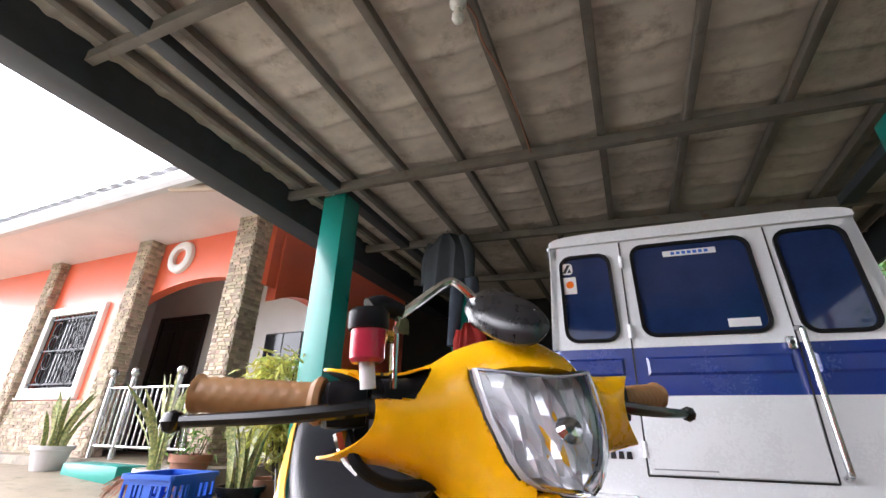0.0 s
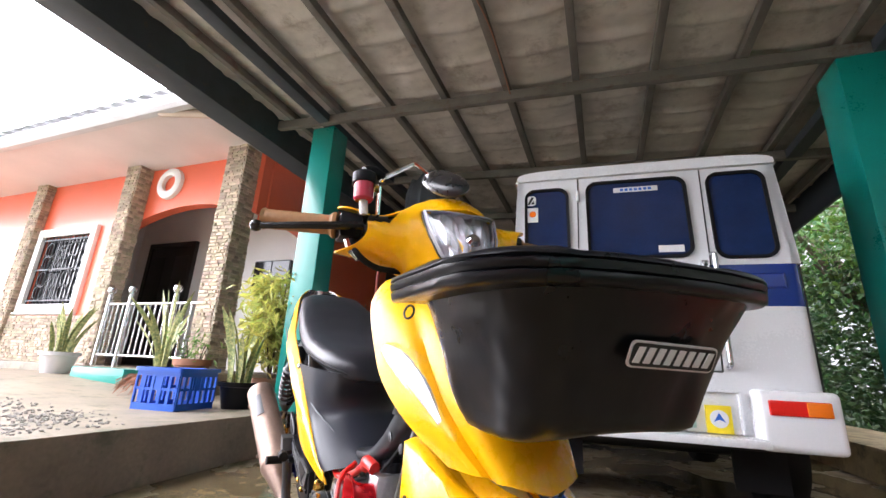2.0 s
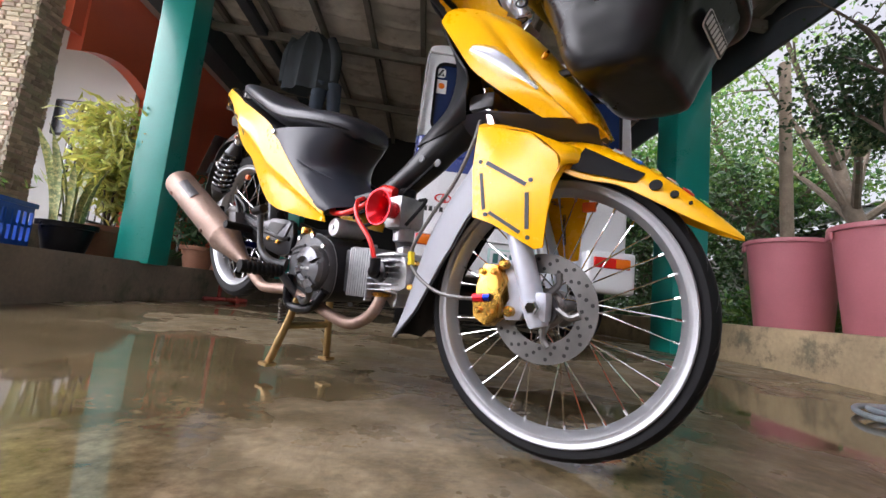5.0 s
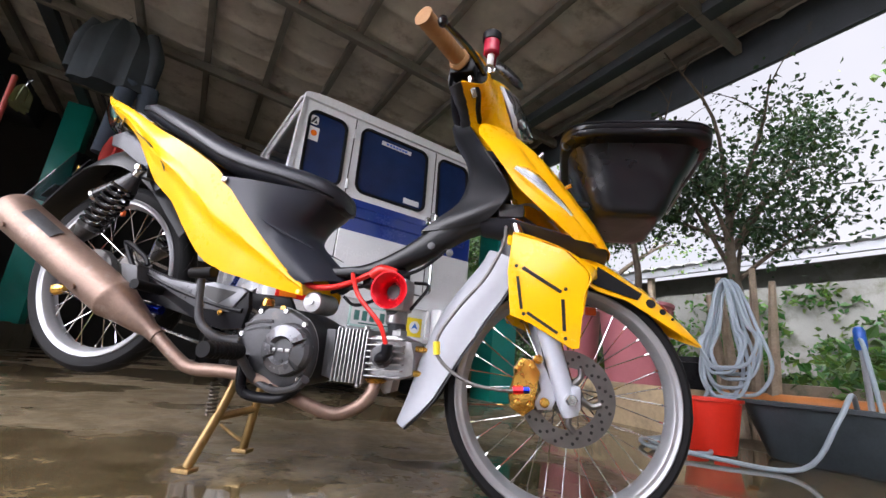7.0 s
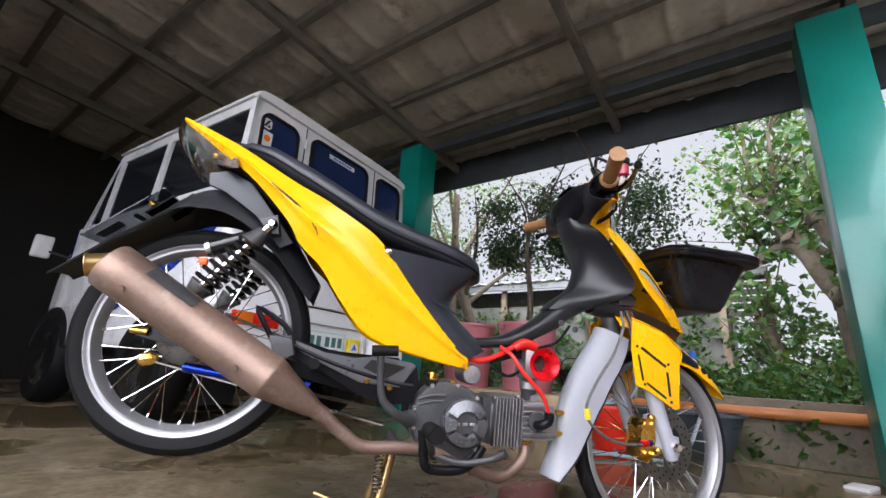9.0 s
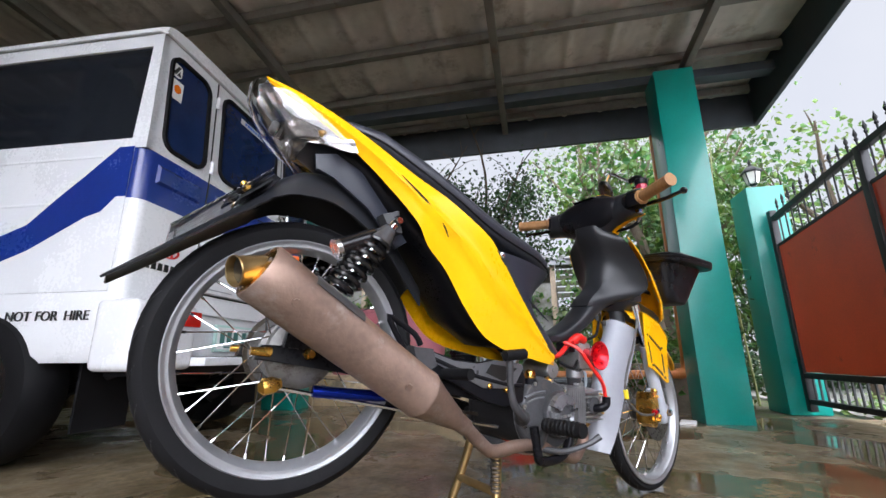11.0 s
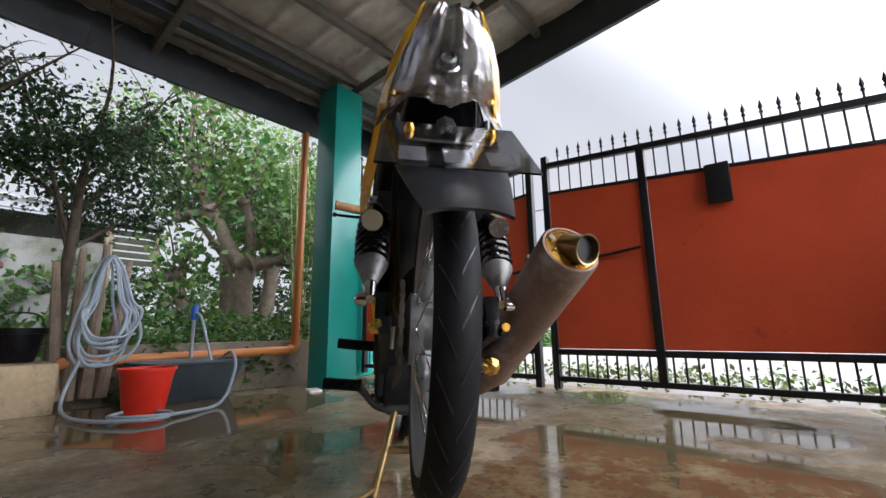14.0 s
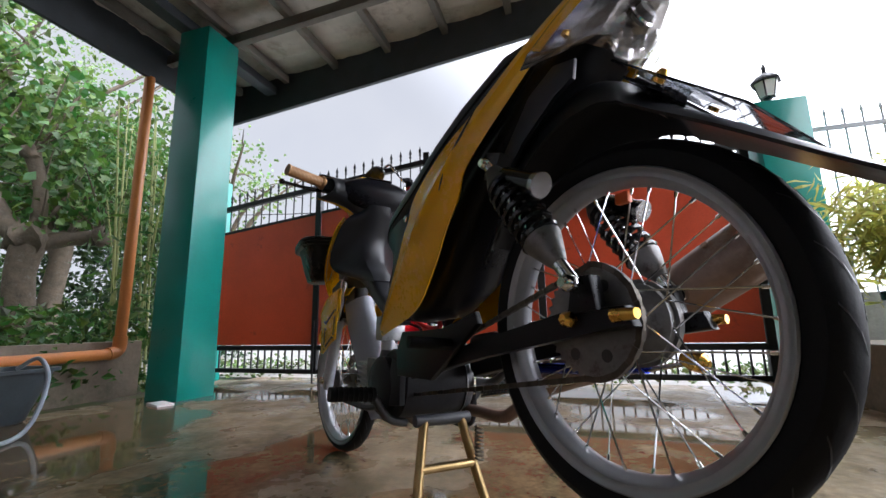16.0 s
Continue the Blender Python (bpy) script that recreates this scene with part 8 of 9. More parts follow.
BT = [(-1.391, 0.990, 0.054), (-1.283, 0.906, 0.104), (-1.179, 0.831, 0.119), (-1.081, 0.729, 0.146), (-1.045, 0.676, 0.141), (-0.991, 0.628, 0.134), (-0.938, 0.556, 0.130), (-0.878, 0.489, 0.128), (-0.820, 0.459, 0.125), (-0.770, 0.446, 0.122), (-0.700, 0.430, 0.116), (-0.640, 0.418, 0.109), (-0.600, 0.411, 0.101)]
tl_, bl_ = smoothline(TP, 4), smoothline(BT, 4)
for s in (-1, 1):
    grid = []
    n = len(tl_)
    for i in range(n):
        a, b = tl_[i], bl_[i]
        row = []
        for j in range(15):
            t = j / 14
            p = a.lerp(b, t)
            f = i / (n - 1)
            crease = 0.62 - 0.35 * f
            bul = 0.013 * math.sin(math.pi * t) * math.sin(math.pi * min(1, f * 1.25 + 0.08)) + 0.011 * math.exp(-((t - crease) / 0.10) ** 2) * (0.2 + 0.8 * math.sin(math.pi * f))
            row.append((p.x, s * (p.z + bul), p.y))
        grid.append(row)
    sp_ = part("side_panel", shellm(grid, 0.003 * s), M["yellow"], bike, "glossy yellow tail side panel")
    cr = [(-1.16, 0.832), (-1.10, 0.790), (-1.05, 0.742), (-1.035, 0.715)]
    part("crease_gap", tubem([(u + 0.030, s * 0.162, w - 0.016) for u, w in cr], [0.001, 0.003, 0.0025, 0.001], 6, 4), M["stickblack"], sp_)
    part("panel_bolt", lathem([(0.008, 0), (0.008, 0.003), (0.004, 0.005)], 12, across(-0.832, 0.682, s * 0.150) @ pose(0, 0, 0, 0 if s > 0 else 180)), M["steel"], sp_)
    part("panel_bolt", lathem([(0.005, 0), (0.005, 0.003)], 10, across(-0.612, 0.420, s * 0.104) @ pose(0, 0, 0, 0 if s > 0 else 180)), M["gold"], sp_)
ROWS_G = [((-0.846, 0.693), (-0.594, 0.668)), ((-0.808, 0.646), (-0.612, 0.642)), ((-0.763, 0.593), (-0.645, 0.608)), ((-0.725, 0.545), (-0.656, 0.568)), ((-0.665, 0.487), (-0.620, 0.528)), ((-0.625, 0.450), (-0.576, 0.490)), ((-0.60, 0.440), (-0.548, 0.456))]
ra = smoothline([(a[0], 0, a[1]) for a, b in ROWS_G], 3)
rb = smoothline([(b[0], 0, b[1]) for a, b in ROWS_G], 3)
grid = []
for i, (a, b) in enumerate(zip(ra, rb)):
    row = []
    f = i / (len(ra) - 1)
    wmax = 0.146 - 0.042 * f
    wfr = 0.088 - 0.045 * f
    for j in range(33):
        x = -1 + j / 16
        q = abs(x)
        if q > 0.4:
            t = (1 - q) / 0.6
            p = a.lerp(b, t)
            v = wmax + (wfr - wmax) * t ** 1.6 + 0.006 * math.sin(math.pi * t)
        else:
            t = 1
            c = q / 0.4
            p = b + Vector((0.016 * (1 - c * c), 0, 0))
            v = wfr * c
        row.append((p.x, math.copysign(v, x), p.z))
    grid.append(row)
gp = part("centre_cover", shellm(grid, -0.003), M["greyplastic"], bike, "charcoal plastic cover under the saddle")
for s in (-1, 1):
    part("crease", tubem([(-0.80, s * 0.142, 0.655), (-0.72, s * 0.126, 0.585), (-0.60, s * 0.090, 0.53)], [0.001, 0.0035, 0.001], 6, 5), M["greyplastic"], gp)
# dark body core between the panels
rings = []
for u, t, b, hw in ((-1.30, 0.925, 0.885, 0.065), (-1.20, 0.905, 0.83, 0.085), (-1.10, 0.84, 0.745, 0.092), (-1.0, 0.79, 0.66, 0.095), (-0.9, 0.74, 0.52, 0.09), (-0.8, 0.69, 0.46, 0.08), (-0.66, 0.64, 0.45, 0.06)):
    rings.append([(u, x, (t + b) / 2 + (t - b) * y) for x, y, _ in super_ring(0, 0, hw, 0.5, 3.5, 20)])
part("frame_core", loft(bmesh.new(), rings), M["blackplastic"], bike)
# rear mudguard, plate, tail lamp
grid = []
RF = [(-1.00, 0.60, 0.06, 0.05), (-1.05, 0.67, 0.065, 0.06), (-1.11, 0.750, 0.074, 0.07), (-1.20, 0.815, 0.080, 0.075), (-1.28, 0.825, 0.085, 0.075), (-1.34, 0.795, 0.090, 0.06), (-1.377, 0.750, 0.092, 0.035), (-1.467, 0.676, 0.078, 0.022), (-1.55, 0.608, 0.060, 0.014), (-1.60, 0.568, 0.048, 0.008)]
for p in smoothline([(u, hw, w) for u, w, hw, dr_ in RF], 4):
    dr_ = float(np.interp(p.x, [f[0] for f in RF[::-1]], [f[3] for f in RF[::-1]]))
    grid.append([(p.x - 0.3 * dr_ * abs(-1 + j / 6) ** 3, (-1 + j / 6) * p.y, p.z - dr_ * abs(-1 + j / 6) ** 3) for j in range(13)])
part("rear_mudguard", shellm(grid, 0.004), M["shieldplastic"], bike, "black rear mudguard")
for s in (-1, 1):
    q = [(-1.295, 0.845), (-1.25, 0.858), (-1.19, 0.832), (-1.125, 0.755), (-1.07, 0.69), (-1.10, 0.67), (-1.17, 0.755), (-1.25, 0.805), (-1.29, 0.812)]
    part("tail_stay", prismm(q, min(s * 0.082, s * 0.09), max(s * 0.082, s * 0.09), "y", 0.003), M["greyplastic"], bike)
def on_plate(t, v, lift=0.0):
    """A point of the sloping plate: t down it from 0 to 1, v across."""
    return Vector((-1.375 - 0.147 * t - 0.67 * lift, v, 0.782 - 0.135 * t + 0.74 * lift))


npl = part("number_plate", shellm([[on_plate(t, v) for v in (-0.112, 0.112)] for t in (0, 1)], 0.003), M["acrylic"], bike, "smoky clear acrylic plate with pale bars")
npl.visible_shadow = False
for k in range(3):
    v = 0.062 - 0.062 * k
    part("bar", shellm([[on_plate(t, v + e, 0.0022) for e in (-0.019, 0.019)] for t in (0.64, 0.92)], 0.0008), M["alloy"], npl)
part("bar", shellm([[on_plate(t, v, 0.0022) for v in (-0.07, 0.07)] for t in (0.44, 0.50)], 0.0008), M["hubgrey"], npl)
for s in (-1, 1):
    part("plate_bolt", lathem([(0.0085, -0.006), (0.0085, 0.004), (0.005, 0.012), (0.001, 0.013)], 10, Matrix.Translation(on_plate(0.24, s * 0.066, 0.003)) @ Vector((-0.67, 0, 0.74)).to_track_quat("Z", "Y").to_matrix().to_4x4()), M["gold"], npl, "gold bolt")
part("plate_bracket", shellm([[on_plate(t, v, -0.012) for v in (-0.078, 0.078)] for t in (0.0, 0.36)], 0.004), M["blackplastic"], bike)
part("plate_bracket", tubem([(-1.34, 0, 0.80), on_plate(0.2, 0, -0.016)], 0.02, 8, 1), M["blackplastic"], bike)
TLS = [(-1.414, 1.003, 0.050, -1.392), (-1.415, 0.972, 0.082, -1.352), (-1.403, 0.940, 0.104, -1.312), (-1.383, 0.906, 0.119, -1.270), (-1.358, 0.876, 0.130, -1.236), (-1.338, 0.852, 0.138, -1.226)]


def tail_grid(push, k):
    rows_ = [Vector(r[:3]).to_tuple() + (r[3],) for r in TLS]
    g = []
    for i in range(16):
        f = i / 15 * 5
        a = min(int(f), 4)
        u, w, hw, ue = (rows_[a][q] + (rows_[a + 1][q] - rows_[a][q]) * (f - a) for q in range(4))
        row = []
        for j in range(25):
            x = -1 + j / 12
            lobe = 0.026 * math.sin(math.pi * abs(x)) ** 2 * max(0, f - 3.6) / 1.4
            row.append((u - push + (ue - u) * abs(x) ** 2.3, x * hw * k, w + lobe))
        g.append(row)
    return g


tlp = part("tail_lamp", shellm(tail_grid(0.006, 1.0), -0.0025), M["lens"], bike, "large clear tail lamp with chrome reflector", angle=60)
tlp.visible_shadow = False
bowl = []
for i, row in enumerate(tail_grid(-0.008, 0.96)):
    t = i / 15
    line = []
    for j, (x, y, z) in enumerate(row):
        q = -1 + j / 12
        dish = 0.040 * math.exp(-((y / 0.040) ** 2 + ((z - 0.915) / 0.036) ** 2))
        side = 0.022 * math.exp(-(((abs(y) - 0.096) / 0.026) ** 2 + ((z - 0.888) / 0.02) ** 2))
        step = 0.008 * ((i // 3 + j // 4) % 2) + 0.004 * (j % 3)
        line.append((x + dish + side + step * (1 - abs(q)), y, z))
    bowl.append(line)
part("reflector", shellm(bowl, -0.002), M["reflect"], tlp, smooth=False)
part("bulb", lathem([(0.012, 0), (0.015, 0.006), (0.015, 0.022), (0.010, 0.026), (0.010, 0.018), (0.001, 0.016)], 20, pose(-1.345, 0.0, 0.915, 0, -72, 0)), M["hubgrey"], tlp)
part("bulb_ring", lathem([(0.019, 0), (0.022, 0.003), (0.019, 0.006)], 24, pose(-1.352, 0.0, 0.915, 0, -72, 0), caps=False), M["chrome"], tlp)
for s in (-1, 1):
    part("amber_bulb", lathem([(0.006, 0), (0.007, 0.006), (0.001, 0.012)], 10, pose(-1.282, s * 0.096, 0.888, 0, -65, 0)), M["gold"], tlp)

# ---- swing arm, shocks, stand ----
for s in (-1, 1):
    sw = part("swing_arm", prismm([(-0.78, 0.315), (-0.78, 0.352), (-1.05, 0.410), (-1.27, 0.456), (-1.36, 0.460), (-1.372, 0.434), (-1.30, 0.424), (-1.05, 0.378)], s * 0.078, s * 0.098, "y", 0.004), M["blackplastic"], bike)
    ten = part("chain_tensioner", tubem([(-1.345, s * 0.099, 0.447), (-1.380, s * 0.101, 0.449)], [0.009, 0.007], 10, 1), M["gold"], sw, "gold chain tensioner")
    part("axle_nut", lathem([(0.012, 0), (0.012, 0.010), (0.007, 0.018)], 6, across(RAX[0], RAX[1], s * 0.10) @ pose(0, 0, 0, 0 if s > 0 else 180)), M["gold"], sw)
    sk_ = part("shock_absorber", tubem([(-1.118, s * 0.125, 0.722), (-1.300, s * 0.118, 0.490)], 0.011, 12, 1), M["chrome"], bike, "rear shock absorber with black spring")
    A, B = Vector((-1.158, s * 0.1235, 0.671)), Vector((-1.246, s * 0.120, 0.559))
    ax = (B - A).normalized()
    e1 = ax.cross(Vector((0, 1, 0))).normalized()
    e2 = ax.cross(e1)
    coil = [A.lerp(B, k / 70) + (0.0275 + 0.003 * math.sin(k / 70 * 3)) * (math.cos(k * 0.63) * e1 + math.sin(k * 0.63) * e2) for k in range(71)]
    part("spring", tubem(coil, 0.0056, 6, 1), M["gloss"], sk_)
    part("spring_cup", tubem([B, B + ax * 0.03, B + ax * 0.05], [0.031, 0.020, 0.012], 16, 2), M["hubgrey"], sk_)
    part("top_body", tubem([A + ax * 0.004, A - ax * 0.02, A - ax * 0.04], [0.030, 0.021, 0.015], 14, 2), M["enginedark"], sk_)
    part("gas_canister", tubem([A + Vector((-0.010, 0, 0.010)), A + Vector((-0.084, 0, -0.024))], 0.019, 14, 1), M["gloss"], sk_)
    part("canister_cap", tubem([A + Vector((-0.084, 0, -0.024)), A + Vector((-0.093, 0, -0.028))], 0.0205, 14, 1), M["steel"], sk_)
    part("shock_lug", prismm([(-1.275, 0.450), (-1.325, 0.455), (-1.315, 0.502), (-1.285, 0.502)], s * 0.082, s * 0.106, "y", 0.003), M["blackplastic"], sw)
    for p in ((-1.118, 0.722), (-1.300, 0.490)):
        part("shock_bolt", lathem([(0.012, 0), (0.012, 0.012), (0.007, 0.02)], 10, across(p[0], p[1], s * 0.122) @ pose(0, 0, 0, 0 if s > 0 else 180)), M["chrome"], sk_)
    part("shock_mount", prismm([(-1.11, 0.75), (-1.10, 0.70), (-1.13, 0.70), (-1.15, 0.735)], s * 0.09, s * 0.122, "y", 0.003), M["enginedark"], bike)
part("torque_rod", tubem([(-1.26, -0.085, 0.375), (-1.14, -0.10, 0.362), (-0.98, -0.10, 0.352)], 0.011, 10, 2), M["blueano"], bike, "blue anodised torque rod")
part("rear_brake_rod", tubem([(-1.33, -0.085, 0.385), (-1.1, -0.09, 0.335), (-0.80, -0.09, 0.27)], 0.004, 6, 2), M["steel"], bike)
part("brake_adjuster", lathem([(0.006, -0.02), (0.015, -0.012), (0.015, 0.006), (0.008, 0.02)], 8, pose(-1.338, -0.085, 0.388, 0, 80, 0)), M["gold"], bike, "gold brake adjuster")
std = thing("centre_stand", "", "", m=pose(0, 0, 0))
std.parent = bike
tagged(std, "bronze-coloured centre stand")
for s in (-1, 1):
    part("stand_leg", tubem([(-0.765, s * 0.052, 0.215), (-0.785, s * 0.070, 0.13), (-0.820, s * 0.098, 0.012)], 0.0115, 10, 2), M["bronze"], std)
    part("stand_foot", boxm((-0.845, s * 0.100 - 0.017, 0.002), (-0.80, s * 0.100 + 0.017, 0.012), 0.003), M["bronze"], std)
part("stand_bar", tubem([(-0.790, -0.072, 0.118), (-0.790, 0.072, 0.118)], 0.010, 10, 1), M["bronze"], std)
part("stand_pivot", tubem([(-0.762, -0.075, 0.218), (-0.762, 0.075, 0.218)], 0.014, 10, 1), M["enginedark"], std)
part("stand_lever", tubem([(-0.82, 0.10, 0.03), (-0.87, 0.13, 0.028), (-0.95, 0.165, 0.045)], [0.007, 0.006, 0.005], 8, 3), M["bronze"], std)
coil = [Vector((-0.80 + 0.010 * math.cos(k * 0.8), -0.082 + 0.010 * math.sin(k * 0.8), 0.20 - 0.0011 * k)) for k in range(70)]
part("stand_spring", tubem(coil, 0.0025, 5, 1), M["chain"], std)
# hanger plate with triangular opening and foot rests
hp = part("hanger_plate", prismm([(-0.725, 0.375), (-0.732, 0.412), (-0.75, 0.420), (-0.835, 0.430), (-0.88, 0.420), (-0.95, 0.428), (-1.03, 0.455), (-1.065, 0.462), (-1.075, 0.440), (-1.02, 0.412), (-0.93, 0.370), (-0.86, 0.335), (-0.79, 0.318), (-0.735, 0.325)], -0.116, -0.100, "y", 0.004), M["blackplastic"], bike, "black cast foot-rest hanger")
hc = part("hanger_casting", prismm([(-0.735, 0.410), (-0.745, 0.418), (-0.833, 0.429), (-0.885, 0.419), (-0.955, 0.427), (-1.025, 0.452), (-1.020, 0.432), (-0.945, 0.398), (-0.868, 0.366), (-0.772, 0.360)], -0.121, -0.116, "y", 0.002), M["casegloss"], hp, "satin grey casting")
part("hanger_opening", prismm([(-0.760, 0.408), (-0.845, 0.420), (-0.862, 0.400), (-0.805, 0.378)], -0.1225, -0.1195, "y"), M["stickblack"], hc)
part("hanger_rib", tubem([(-1.04, -0.117, 0.445), (-0.93, -0.118, 0.405), (-0.80, -0.117, 0.372), (-0.74, -0.117, 0.365)], 0.006, 8, 3), M["blackplastic"], hp)
part("hanger_loop", tubem([(-1.075, -0.112, 0.445), (-1.118, -0.114, 0.512), (-1.112, -0.114, 0.518), (-1.055, -0.112, 0.485), (-1.040, -0.112, 0.462)], 0.0065, 8, 2), M["blackplastic"], hp)
for u, w in ((-0.795, 0.358), (-0.85, 0.37)):
    part("hanger_bolt", lathem([(0.007, 0), (0.007, 0.008), (0.004, 0.011)], 10, across(u, w, -0.116) @ pose(0, 0, 0, 180)), M["gold"], hp)
part("hanger_plate", prismm([(-0.725, 0.375), (-0.755, 0.424), (-0.95, 0.428), (-1.06, 0.462), (-1.07, 0.44), (-0.90, 0.325), (-0.735, 0.32)], 0.100, 0.114, "y", 0.004), M["blackplastic"], bike)
for s in (-1, 1):
    fr = part("foot_rest", tubem([(-0.70, s * 0.155, 0.275), (-0.70, s * 0.265, 0.280)], 0.0165, 12, 1), M["rubber"], bike, "black rubber foot rest")
    part("foot_bar", tubem([(-0.66, s * 0.05, 0.195), (-0.68, s * 0.11, 0.215), (-0.70, s * 0.16, 0.275)], 0.010, 10, 4), M["enginedark"], fr)
    for k in range(8):
        part("rib", lathem([(0.0165, -0.003), (0.0185, 0), (0.0165, 0.003)], 12, across(-0.70, 0.2755 + 0.0006 * k, s * (0.165 + 0.012 * k))), M["rubber"], fr)
    part("pillion_rest", tubem([(-0.98, s * 0.11, 0.40), (-0.97, s * 0.2, 0.405)], 0.012, 10, 1), M["rubber"], bike)
part("kick_starter", tubem([(-0.742, -0.118, 0.291), (-0.762, -0.138, 0.296), (-0.781, -0.152, 0.306), (-0.812, -0.160, 0.335), (-0.822, -0.162, 0.38), (-0.826, -0.165, 0.430)], [0.020, 0.012, 0.0105, 0.009, 0.008, 0.009], 12, 4), M["enginedark"], bike, "black kick starter")
part("kick_pad", tubem([(-0.848, -0.172, 0.441), (-0.788, -0.176, 0.445)], 0.0125, 10, 1), M["rubber"], bike)
part("brake_pedal", tubem([(-0.70, -0.10, 0.22), (-0.62, -0.13, 0.20), (-0.55, -0.16, 0.215), (-0.52, -0.18, 0.235)], [0.008, 0.008, 0.007, 0.009], 8, 4), M["enginedark"], bike)
part("gear_pedal", tubem([(-0.66, 0.12, 0.24), (-0.60, 0.14, 0.23), (-0.53, 0.17, 0.24)], 0.008, 8, 4), M["enginedark"], bike)

# ---- engine, carburettor, exhaust ----
eng = thing("engine", "", "", m=pose(0, 0, 0))
eng.parent = bike
tagged(eng, "dark grey four-stroke engine with bare alloy cylinder fins")
LOBE = [(-0.7383, 0.3163), (-0.7092, 0.3631), (-0.66, 0.3838), (-0.6098, 0.3721), (-0.5711, 0.3487), (-0.5482, 0.2983), (-0.5561, 0.2344), (-0.5975, 0.2029), (-0.6538, 0.2029), (-0.7092, 0.2227), (-0.7365, 0.2677)]


def inset(poly, k, c=(-0.635, 0.295)):
    return [(c[0] + (p[0] - c[0]) * k, c[1] + (p[1] - c[1]) * k) for p in poly]


def looped(poly, steps=3):
    q = smoothline([(a, 0, b) for a, b in poly[-2:] + poly + poly[:2]], steps)
    return [(p.x, p.z) for p in q[2 * steps - steps:-2 * steps]]


loop_ = looped(LOBE)
bm = bmesh.new()
loft(bm, [[(a, v, b) for a, b in inset(loop_, k)] for v, k in ((0.088, 0.90), (0.084, 0.96), (0.06, 0.98), (-0.06, 0.98), (-0.086, 0.97))])
part("crankcase", bm, M["caseblack"], eng, "black crankcase", angle=30)
bm = bmesh.new()
loft(bm, [[(a, v, b) for a, b in inset(loop_, k)] for v, k in ((-0.0865, 1.0), (-0.098, 1.0), (-0.108, 0.975), (-0.113, 0.93), (-0.115, 0.86))])
part("side_cover", bm, M["enginedark"], eng, "satin dark side cover with facets", angle=30)
part("cover_gasket", loft(bmesh.new(), [[(a, v, b) for a, b in inset(loop_, 1.008)] for v in (-0.0885, -0.0868)]), M["alloy"], eng)
part("cover_rib", tubem([(-0.725, -0.114, 0.335), (-0.69, -0.1165, 0.345), (-0.655, -0.1165, 0.347)], 0.004, 6, 3), M["casegloss"], eng)
part("cover_rib", tubem([(-0.722, -0.114, 0.322), (-0.69, -0.1165, 0.331), (-0.66, -0.1165, 0.333)], 0.003, 6, 3), M["casegloss"], eng)
cc = part("clutch_cover", lathem([(0.059, 0), (0.059, 0.010), (0.056, 0.017), (0.051, 0.022), (0.044, 0.0245), (0.027, 0.027), (0.001, 0.028)], 48, across(-0.606, 0.288, -0.112) @ pose(0, 0, 0, 180)), M["enginedark"], eng, "round dark clutch cover")
for a0, a1, r0, r1, lift in ((28, 152, 0.026, 0.053, 0.009), (165, 205, 0.023, 0.053, 0.006), (-38, 15, 0.023, 0.053, 0.006), (215, 310, 0.030, 0.053, 0.004)):
    def fan(r, y):
        return [(-0.606 + r * math.cos(radians(a0 + (a1 - a0) * k / 8)), y, 0.288 + r * math.sin(radians(a0 + (a1 - a0) * k / 8))) for k in range(9)]

    part("cover_facet", shellm([fan(r1, -0.126), fan(r1 * 0.95, -0.1325 - lift * 0.6), fan(r0 * 1.12, -0.138 - lift), fan(r0, -0.1365)], 0.004), M["casegloss"], cc, "polished raised facet", smooth=False)
for k in range(4):
    part("cover_bar", boxm((-0.634 + 0.018 * k, -0.1432, 0.283), (-0.622 + 0.018 * k, -0.1385, 0.290), 0.001), M["alloy"], cc)
for u, w in ((-0.597, 0.336), (-0.605, 0.262), (-0.560, 0.300)):
    part("socket", lathem([(0.005, 0), (0.005, 0.003)], 10, across(u, w, -0.1385) @ pose(0, 0, 0, 180)), M["stickblack"], cc)
for a in range(9):
    u, w = inset(loop_, 0.93)[a * len(loop_) // 9]
    part("cover_bolt", lathem([(0.0058, 0), (0.0058, 0.008)], 6, across(u, w, -0.110) @ pose(0, 0, 0, 180)), M["steel"], eng)
part("cap_neck", lathem([(0.017, 0), (0.017, 0.012), (0.012, 0.018)], 14, pose(-0.688, -0.098, 0.366)), M["blackplastic"], eng)
part("oil_cap", lathem([(0.014, 0.012), (0.015, 0.020), (0.013, 0.032), (0.008, 0.036)], 12, pose(-0.688, -0.098, 0.366)), M["gold"], eng, "gold oil filler cap")
part("bolt", lathem([(0.007, 0), (0.007, 0.008)], 6, across(-0.638, 0.378, -0.105) @ pose(0, 0, 0, 180)), M["gold"], eng)
part("magneto_cover", lathem([(0.075, 0), (0.074, 0.016), (0.062, 0.026), (0.02, 0.030), (0.001, 0.030)], 36, across(-0.61, 0.285, 0.088)), M["caseblack"], eng, "black magneto cover")
for k in range(5):
    part("cover_bolt", lathem([(0.005, 0), (0.005, 0.005)], 6, across(-0.61 + 0.068 * math.cos(k * 1.257), 0.285 + 0.068 * math.sin(k * 1.257), 0.100)), M["steel"], eng)
part("sprocket_cover", prismm([(-0.735, 0.25), (-0.735, 0.345), (-0.68, 0.36), (-0.66, 0.30), (-0.67, 0.24)], 0.088, 0.105, "y", 0.006), M["caseblack"], eng)
